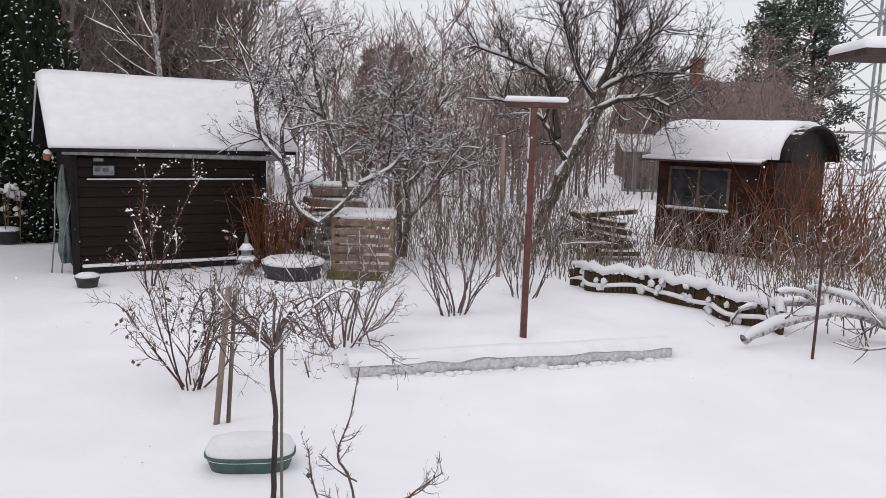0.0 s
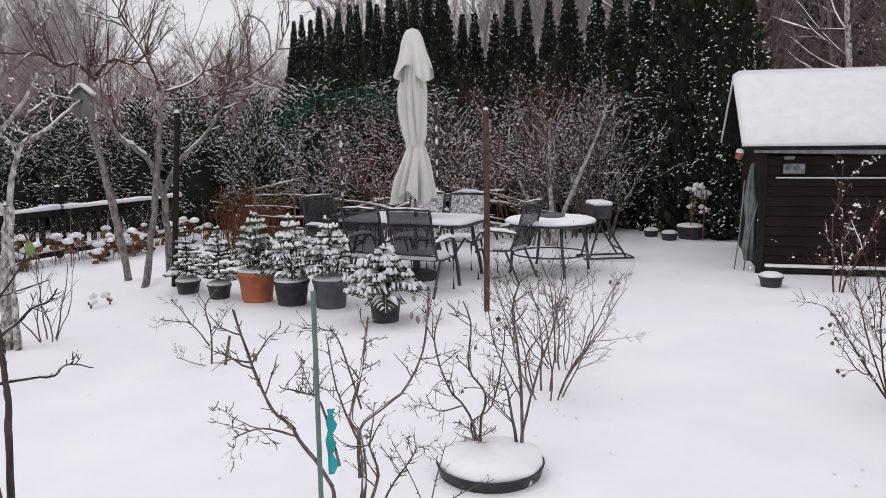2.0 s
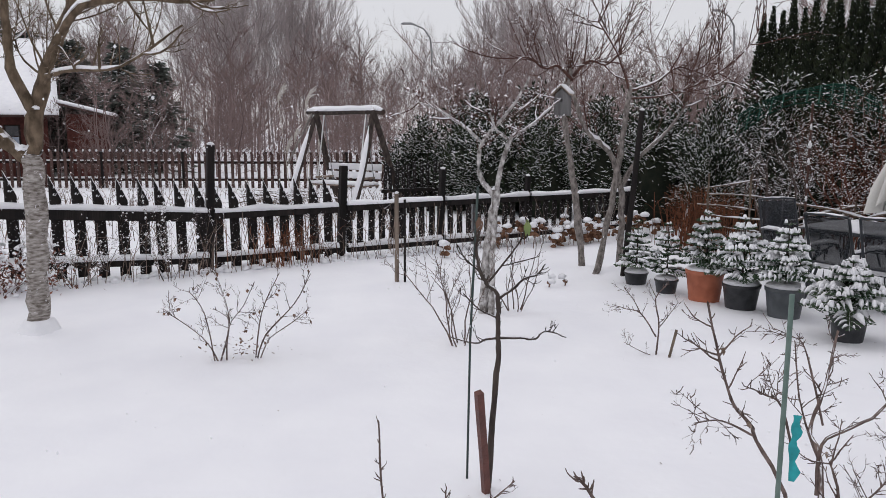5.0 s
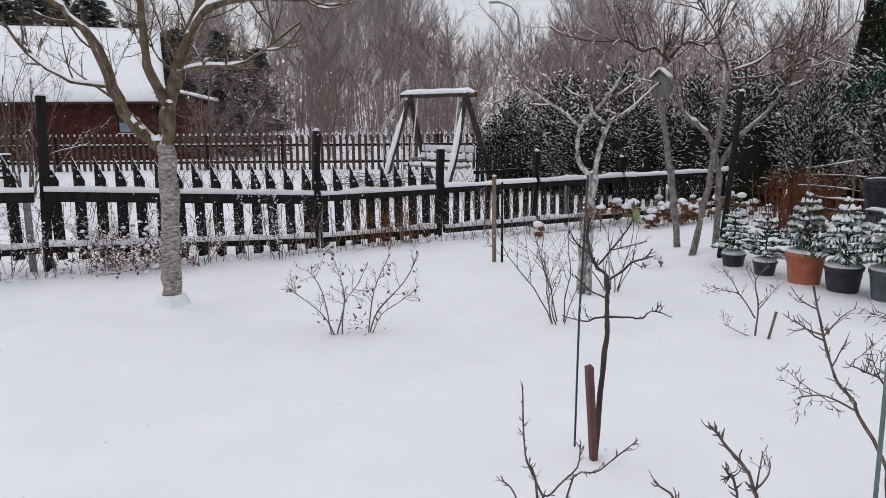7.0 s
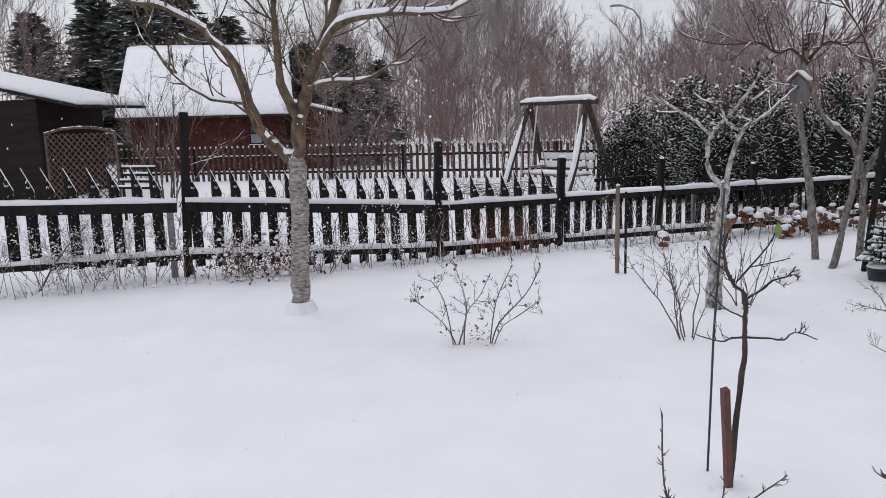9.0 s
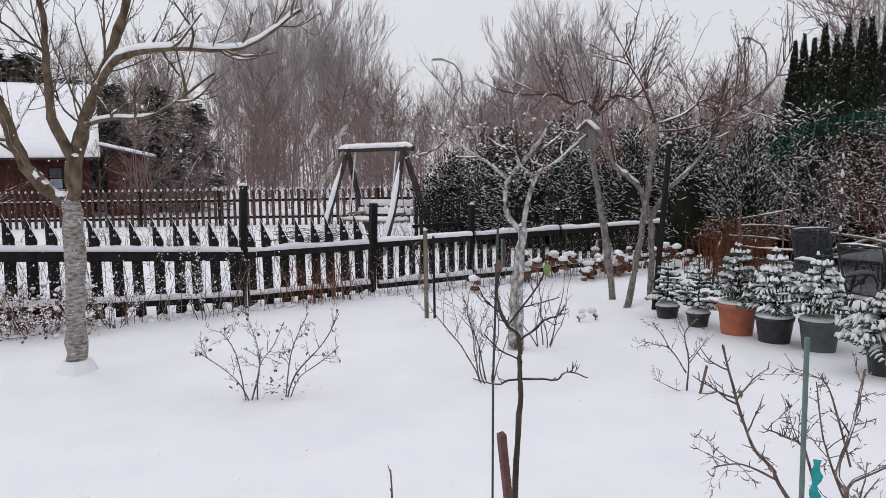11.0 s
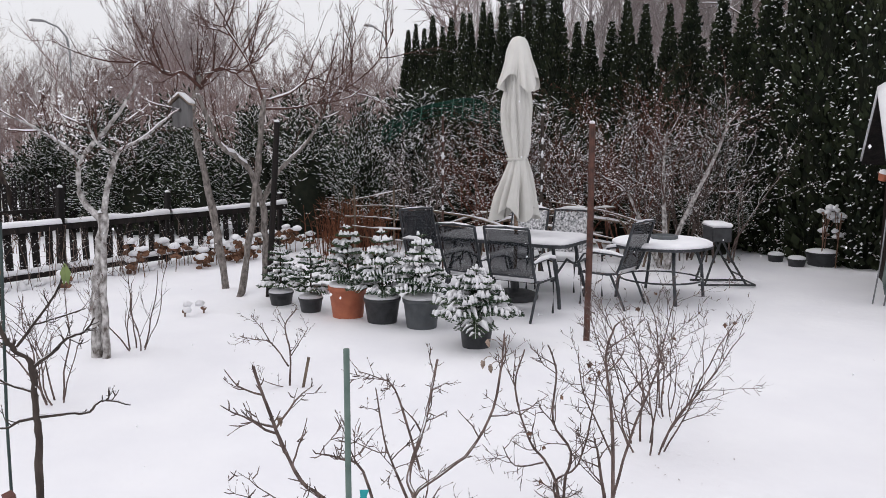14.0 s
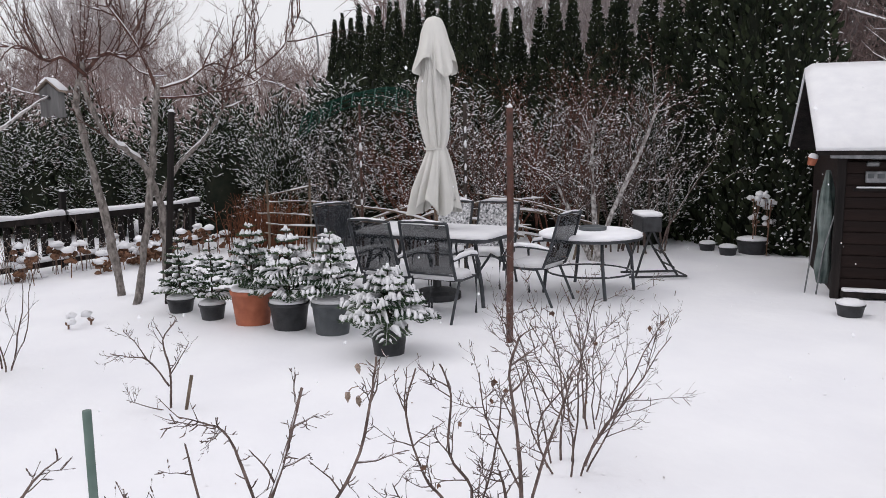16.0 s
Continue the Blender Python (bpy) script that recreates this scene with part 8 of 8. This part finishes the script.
b.box((0.7, 0.8, 2.42), (1.92, 2.12, 0.13), pose(0, 0, 0, 0, 14), bevel=0.04)
part("snow", b, SNOWCAP, rf, "", True)

nshed = thing("neighbour_shed", -19.6, -18.0, -0.03, 84, "dark shed of the neighbouring garden with snow on its roof", "shed")
b = Soup()
b.box((1.5, 1.4, 1.45), (3.0, 2.6, 2.9))
part("body", b, WOOD_BROWN, nshed)
b = Soup()
b.box((1.9, 1.45, 3.2), (5.2, 2.9, 0.08), pose(0, 0, 0, 0, 12))
rf = part("roof", b, WOOD_BLACK, nshed)
b = Soup()
b.box((1.92, 1.45, 3.31), (5.24, 2.94, 0.14), pose(0, 0, 0, 0, 12), bevel=0.05)
part("snow", b, SNOWCAP, rf, "", True)
cart = thing("garden_bench", -15.5, -9.85, -0.03, 80, "small dark slatted bench with snow", "bench")
for i in range(4):
    b = Soup()
    b.box((0, 0.05 * i, 0.75 + 0.14 * i), (0.9, 0.05, 0.05), bevel=0.01)
    k = part("slat", b, WOOD_BLACK, cart)
    b = Soup()
    b.box((0, 0.05 * i, 0.795 + 0.14 * i), (0.9, 0.06, 0.04), bevel=0.015)
    part("snow", b, SNOWCAP, k, "", True)
for sx in (-0.4, 0.4):
    b = Soup()
    b.box((sx, 0.08, 0.6), (0.05, 0.06, 1.2), bevel=0.01)
    part("leg", b, WOOD_BLACK, cart)

# ---- street lamps, lattice mast, wires ----
for x, y, h, rz in ((-49.5, 3.3, 8.5, -95), (-48.0, 22.0, 9.3, -75)):
    lm = thing("street_lamp", x, y, -0.05, rz, "grey street lamp with a curved arm", "street lamp")
    b = Soup()
    b.tube([(0, 0, 0), (0, 0, h * 0.6), (0, 0.0, h - 1.6), (0.1, 0, h - 0.8), (0.5, 0, h - 0.25), (1.1, 0, h)], [0.10, 0.08, 0.07, 0.06, 0.05, 0.05], 8, True)
    part("pole", b, LAMP_STEEL, lm)
    b = Soup()
    b.tube([(1.0, 0, h), (1.3, 0, h + 0.06), (1.75, 0, h + 0.06), (1.9, 0, h + 0.03)], [0.06, 0.13, 0.13, 0.05], 8, True, 0.6)
    part("head", b, LAMP_STEEL, lm, "pale lamp head")

mast = thing("lattice_mast", 24.6, 62.5, -0.05, 20, "pale steel lattice power mast", "mast")
MW, MH = 2.9, 24.0


def mast_half(z):
    return MW * (1 - 0.62 * z / MH)


zs = [0, 3.2, 6.2, 9.0, 11.6, 14.0, 16.4, 18.8, 21.4, 24.0]
for sx in (-1, 1):
    for sy in (-1, 1):
        b = Soup()
        b.tube([(sx * mast_half(z), sy * mast_half(z), z) for z in zs], 0.11, 4, True)
        part("leg", b, LAMP_STEEL, mast)
for i in range(len(zs) - 1):
    z0, z1 = zs[i], zs[i + 1]
    a, c = mast_half(z0), mast_half(z1)
    for fx, fy in ((1, 0), (-1, 0), (0, 1), (0, -1)):
        def on(s_, h, z):
            return (fx * h + (s_ * h if fx == 0 else 0), fy * h + (s_ * h if fy == 0 else 0), z)
        for s_ in (-1, 1):
            b = Soup()
            b.tube([on(s_, a, z0), on(-s_, c, z1)], 0.06, 4, True)
            part("brace", b, LAMP_STEEL, mast)
        b = Soup()
        b.tube([on(-1, c, z1), on(1, c, z1)], 0.05, 4, True)
        part("crosspiece", b, LAMP_STEEL, mast)
for k, (za, zb) in enumerate(((7.4, 11.0), (6.6, 10.4))):
    b = Soup()
    b.tube([(-60, -40 - 3 * k, za), (-45, -24 - 2 * k, za + 0.3), (-30, -8 - k, zb - 0.9), (-22, 4, zb)], 0.018, 4, True)
    solo("overhead_wire", b, POT_GREY, "thin overhead wire against the sky", "wire", m=pose(-20, -25, 0))

# ---- far buildings on the wild side ----
barn = thing("brown_roofed_house", 4.6, 40.5, -0.05, 3, "low house with a bare brown roof and orange chimney", "house")
b = Soup()
b.box((3.6, 3.0, 1.4), (7.2, 6, 2.8))
part("body", b, ROOF_HAZE, barn)
b = Soup()
roof_slab(b, -0.4, 7.6, -0.5, 2.7, 3.0, 5.2, 0.12)
roof_slab(b, -0.4, 7.6, 6.5, 2.7, 3.0, 5.2, 0.12)
part("roof", b, ROOF_HAZE, barn)
b = Soup()
b.box((3.6, 3.0, 5.6), (0.6, 0.6, 1.6), bevel=0.03)
b.box((3.6, 3.0, 6.4), (0.75, 0.75, 0.12), bevel=0.03)
part("chimney", b, BRICK_RED, barn, "orange brick chimney")
gh = thing("greenhouse", 3.2, 31.0, -0.05, 5, "low pale greenhouse with a snowy roof", "greenhouse")
b = Soup()
for i in range(14):
    b.box((0.35 * i, 0, 0.85), (0.05, 0.05, 1.7))
b.box((2.3, 0, 0.08), (4.6, 0.06, 0.16))
b.box((2.3, 0, 1.7), (4.6, 0.06, 0.06))
part("frame", b, STEEL_GREY, gh)
b = Soup()
b.box((2.3, 0.04, 0.9), (4.5, 0.01, 1.6))
part("glazing", b, BOX_GREY, gh)
b = Soup()
b.box((2.3, 0.9, 1.95), (4.8, 2.0, 0.12), pose(0, 0, 0, 18), bevel=0.04)
part("snow", b, SNOWCAP, gh, "", True)
wf = thing("wire_fence", 3.0, 19.5, -0.05, 10, "wire mesh fence with thin posts and snow on its wires", "fence")
for i in range(8):
    b = Soup()
    b.tube([(2.2 * i, 0, 0), (2.2 * i, 0, 1.6)], 0.03, 6, True)
    part("post", b, STEEL_GREY, wf)
for z in (0.3, 0.7, 1.1, 1.5):
    b = Soup()
    b.tube([(0, 0, z), (7.7, 0, z - 0.02), (15.4, 0, z)], 0.012, 4, True)
    part("wire", b, STEEL_GREY, wf)

# ---- far woods ----


def bare_tree(seed, H, r, upright=0.1, kids=(4, 6), spread=(20, 45), twig=0.02, depth=2, base=0.2):
    rng = random.Random(seed)
    L = []
    f = limb(L, [(0, 0, 0), (rng.gauss(0, 0.02) * H, rng.gauss(0, 0.02) * H, H * 0.35), (rng.gauss(0, 0.03) * H, rng.gauss(0, 0.03) * H, H * 0.7), (rng.gauss(0, 0.03) * H, rng.gauss(0, 0.03) * H, H)], r, r * 0.18, 9, rng)
    sprout(L, rng, f, 16, H * 0.32, r * 0.35, depth, base, kids=kids, spread=spread, wander=0.16, rise=upright, shrink=0.55, segs=5)
    s = Soup()
    for pts, rad, dep in L:
        if dep == 0:
            a, e = pts[0], pts[-1]
            w = (e - a).orthogonal().normalized() * twig
            s.add([a - w, a + w, e], [(0, 1, 2)])
        elif dep == 1:
            a, e = pts[0], pts[-1]
            w = (e - a).orthogonal().normalized()
            s.add([a - w * max(rad[0], twig), a + w * max(rad[0], twig), e + w * twig * 0.8, e - w * twig * 0.8], [(0, 1, 2, 3)])
        else:
            pts, rad = (pts[::2] + pts[-1:], list(rad[::2]) + [rad[-1]]) if len(pts) % 2 == 0 else (pts[::2], rad[::2])
            s.tube(pts, [max(q, twig) for q in rad], 3 if dep < 9 else 5)
    return np.concatenate(s.v), s.f


def wood(name, variants, spots, mat, label, seed):
    rng = random.Random(seed)
    big = Soup()
    for x, y, h in spots:
        v, f = variants[rng.randrange(len(variants))]
        a, k = rng.uniform(0, 2 * math.pi), h * rng.uniform(0.9, 1.1)
        c, s_ = math.cos(a), math.sin(a)
        big.add(np.c_[(v[:, 0] * c - v[:, 1] * s_) * k + x, (v[:, 0] * s_ + v[:, 1] * c) * k + y, v[:, 2] * k - 0.1], f)
    return solo(name, big, mat, label, "woods", "stuff")


BIRCH = [bare_tree(k, 1.0, 0.0065, 0.22, (6, 8), (14, 36), 0.0009, 2, 0.25) for k in (401, 402, 403)]
THICK = [bare_tree(k, 1.0, 0.010, 0.12, (4, 6), (25, 55), 0.0017, 2, 0.08) for k in (411, 412, 413)]
wr = random.Random(19)


def bearing(deg, dist):
    """A spot at a bearing counted from the first view's forward direction to the left."""
    a = radians(deg)
    return -math.sin(a) * dist, math.cos(a) * dist


spots = []
for lo, hi, d0, d1, h0, h1, n in ((93.5, 103.5, 62, 82, 12.5, 15, 24), (76.5, 82, 62, 76, 10.5, 12.5, 13), (106, 122, 46, 60, 5.5, 8, 12), (120, 140, 60, 80, 9, 13, 16), (64, 77, 62, 78, 6, 8, 14),
                                  (82, 94, 70, 90, 7.5, 9.5, 30), (93, 104, 84, 104, 13, 16, 28), (75, 83, 78, 96, 11.5, 14, 16), (104, 124, 62, 84, 8, 11, 20), (34, 62, 40, 60, 8, 13, 30), (30, 51, 26, 36, 7, 10, 44)):
    for _ in range(n):
        spots.append((*bearing(wr.uniform(lo, hi), wr.uniform(d0, d1)), wr.uniform(h0, h1)))
# no air volume: the haze before these woods sits in the twig colour
wood("birch_wood", BIRCH, spots, TWIG_HAZE, "leafless birch wood in the distance, haze in its grey colour", 5)
spots = []
for lo, hi, d0, d1, h0, h1, n in ((62, 128, 36, 54, 3.6, 6.0, 170), (62, 130, 56, 74, 5.0, 7.6, 110), (60, 112, 26, 34, 2.4, 3.8, 70), (125, 142, 36, 50, 5, 8, 14), (36, 62, 30, 46, 5, 8, 34)):
    for _ in range(n):
        spots.append((*bearing(wr.uniform(lo, hi), wr.uniform(d0, d1)), wr.uniform(h0, h1)))
wood("brown_thicket", THICK, spots, TWIG_HAZE_BROWN, "brown leafless thicket beyond the gardens", 6)
spots = []
for lo, hi, d0, d1, h0, h1, n in ((-27, 0, 26, 46, 2.8, 5.0, 110), (-8, 20, 27, 40, 3.4, 5.4, 60), (-2, 16, 19, 27, 2.8, 4.4, 50), (21.5, 37, 24, 38, 7, 12, 56), (-34, -14, 36, 50, 2.5, 4.0, 50), (-12, 6, 34, 38, 2.6, 4.2, 16), (-30, -8, 19, 26, 1.2, 2.4, 34)):
    for _ in range(n):
        q = wr.uniform(lo, hi)
        if not -25.5 < q < -18.0:
            spots.append((*bearing(q, wr.uniform(d0, d1)), wr.uniform(h0, h1)))
wood("wild_thicket", THICK, spots, TWIG_HAZE_BROWN, "brown thicket and trees behind the wild garden", 7)


def conifer_meshes(seed, H, R, n=2400):
    rng = random.Random(seed)
    wood_, leaves, snow = Soup(), Soup(), Soup()
    wood_.tube([(0, 0, 0), (0.05, 0, H * 0.5), (0, 0, H)], [0.2, 0.12, 0.02], 6)
    for i in range(int(H * 24)):
        u = rng.uniform(0.08, 0.985)
        a = rng.uniform(0, 2 * math.pi)
        ln = R * (1 - u) ** 0.75 * rng.uniform(0.55, 1.1) + 0.12
        d = Vector((math.cos(a), math.sin(a), 0.15 - 0.25 * (1 - u)))
        p = Vector((0, 0, H * u))
        tip = p + d * ln - Z * 0.12 * ln
        wood_.tube([p, tip], [0.03, 0.008], 3)
        for _ in range(n // int(H * 24) + 8):
            v = rng.uniform(0.15, 1.05)
            q = p.lerp(tip, v) + Vector((rng.gauss(0, 0.05), rng.gauss(0, 0.05), rng.gauss(-0.03, 0.05)))
            o = (d + Vector((rng.gauss(0, 0.6), rng.gauss(0, 0.6), rng.gauss(-0.15, 0.3)))).normalized()
            e = q + o * rng.uniform(0.2, 0.45)
            leaves.leaf(q, e, 0.07, turned(o, 90, rng))
            if rng.random() < 0.09:
                snow.cap_snow([q, q.lerp(e, 0.5), e], [0.03, 0.045, 0.02], 0.04)
    return wood_.mesh("trunk", BARK_DARK), leaves.mesh("foliage", SPRUCE_HAZE), snow.mesh("snow", SNOWCAP, True)


# grey-green needles with the haze of distance mixed into the colour
PINE_HAZE = material("hazy_pine_needles", (0.05, 0.062, 0.053), (0.13, 0.15, 0.125), 1, 0.8, 0, 40, island=0.5)
PINES = ((13.6, 50.6, 10.6, 2.9), (16.4, 51.6, 12.0, 3.3))
CO = [conifer_meshes(k, 8.0, 1.9, 3000) for k in (501, 502)]
spruces = [(-10.0, 44.3, 0.86, 0.75), (-8.6, 46.5, 0.92, 0.8), 
           (-16.4, 28.5, 1.6, 1.2), (-14.6, 29.0, 1.5, 1.2), 
           (-22.6, 15.4, 1.12, 1.0), (-33.5, -12.5, 0.7, 1.0), (-47.3, -25.6, 1.36, 2.3), (-43.5, -20.5, 1.05, 1.5), (-42.0, -28.0, 1.25, 1.6), (-36.0, -27.5, 1.0, 1.3), (-40.5, -17.0, 0.85, 1.1), (-41.0, -15.2, 0.8, 1.0), (-31.5, -9.9, 0.66, 0.8), (-31.8, -8.6, 0.58, 0.8), (-39.5, -25.8, 1.15, 2.0), (-38.0, -22.6, 1.12, 2.0), (-38.5, -19.4, 0.95, 1.7)]
for i, (x, y, f, w) in enumerate(spruces):
    t = thing("spruce_tree", x, y, -0.1, vr.uniform(0, 360), "tall dark spruce flecked with snow in the distance", "conifer", "distant spruces")
    t.scale = (w, w, f)
    for nm, me in zip(("trunk", "foliage", "snow"), CO[i % 2]):
        part(nm, me, None, t, kind="" if nm == "trunk" else "stuff")
# pines beyond the hut
for i, (x, y, h, w) in enumerate(PINES):
    rng = random.Random(640 + i)
    t = thing("pine_tree", x, y, -0.1, 0, "broad grey-green pine paled for haze, with snow on its boughs", "conifer", "distant pines")
    wd, nd, sn = Soup(), Soup(), Soup()
    wd.tube([(0, 0, 0), (0.1, 0, h * 0.5), (0, 0.1, h * 0.95)], [0.22, 0.15, 0.04], 7)
    for _ in range(210):
        u = rng.uniform(0.12, 1.0)
        a = rng.uniform(0, 2 * math.pi)
        q = w * (1.05 - u) ** 0.55 * rng.uniform(0.35, 1.0)
        c = Vector((q * math.cos(a), q * math.sin(a), h * u))
        wd.tube([Vector((0, 0, c.z - 0.3 * q)), c], [0.05, 0.015], 3)
        for _ in range(46):
            p = c + Vector((rng.gauss(0, 0.30), rng.gauss(0, 0.30), rng.gauss(0, 0.17)))
            o = (Vector((rng.gauss(0, 0.7), rng.gauss(0, 0.7), rng.gauss(0.35, 0.5)))).normalized()
            nd.leaf(p, p + o * rng.uniform(0.22, 0.42), 0.06, turned(o, 90, rng))
            if rng.random() < 0.14:
                sn.fleck(p - Vector((0.1, 0, 0)), p + Vector((0.1, rng.uniform(-0.1, 0.1), 0.02)), 0.05, 0.04)
    part("trunk", wd, BARK_DARK, t)
    part("foliage", nd, PINE_HAZE, t, kind="stuff")
    part("snow", sn, SNOWCAP, t, kind="stuff")
# two pale bare trees behind the hedge
for i, (x, y, h) in enumerate(((-15.5, 17.5, 8.5), (-12.5, 19.0, 8.0), (-8.8, 17.0, 6.5), (-6.0, 16.5, 5.5))):
    rng = random.Random(600 + i)
    L = []
    f = limb(L, [(0, 0, 0), (0.1, 0, h * 0.4), (-0.1, 0.1, h * 0.75), (0.1, 0, h)], 0.10, 0.02, 9, rng)
    sprout(L, rng, f, 20, h * 0.3, 0.03, 2, 0.25, kids=(3, 5), spread=(25, 50), rise=0.1, shrink=0.55, segs=5)
    plant("birch_tree", x, y, L, rng, "slender bare birch behind the hedge dusted with snow", "tree", TWIG_SNOWY, 9, BARK_PALE, (0.02, 0.04, 0.7))

shrub("snowy_bush", -18.14, -10.57, 60, 6, 2.3, 34, 0.02, "bare bush lined with snow in the neighbouring garden", TWIG_SNOWY, (3, 5), 2, (22, 50), (0.004, 0.04, 0.9), 0.2)
shrub("bare_garden_tree", -18.7, -10.95, 61, 8, 3.3, 26, 0.022, "many-stemmed bare garden tree before the house", TWIG, (5, 7), 2, (16, 38), (0.008, 0.02, 0.5), 0.2, 0.10, wander=0.2, shrink=0.42, spur=0.16, spur_len=(0.05, 0.16))
shrub("snowy_bush", -28.8, -8.7, 59, 7, 2.6, 30, 0.03, "bare bush lined with snow before the dark conifer", TWIG_SNOWY, (4, 6), 2, (22, 50), (0.006, 0.05, 0.95), 0.2)

# ---- snow in the air ----
sf = random.Random(88)
flakes = Soup()
while flakes.n < 6 * 2600:
    x, y, z = sf.uniform(-13, 3.5), sf.uniform(-6, 13), sf.uniform(0.1, 5.0)
    if (x + 0.7) ** 2 + (y - 0.3) ** 2 < 2.6 ** 2:
        continue
    r = sf.uniform(0.0035, 0.008)
    flakes.add([(x - r, y, z), (x + r, y, z), (x, y - r, z), (x, y + r, z), (x, y, z - r * 1.2), (x, y, z + r * 1.2)],
               [(0, 2, 5), (2, 1, 5), (1, 3, 5), (3, 0, 5), (2, 0, 4), (1, 2, 4), (3, 1, 4), (0, 3, 4)])
solo("falling_snow", flakes, SNOWCAP, "small white snowflakes falling through the air", "snowflakes", "stuff")
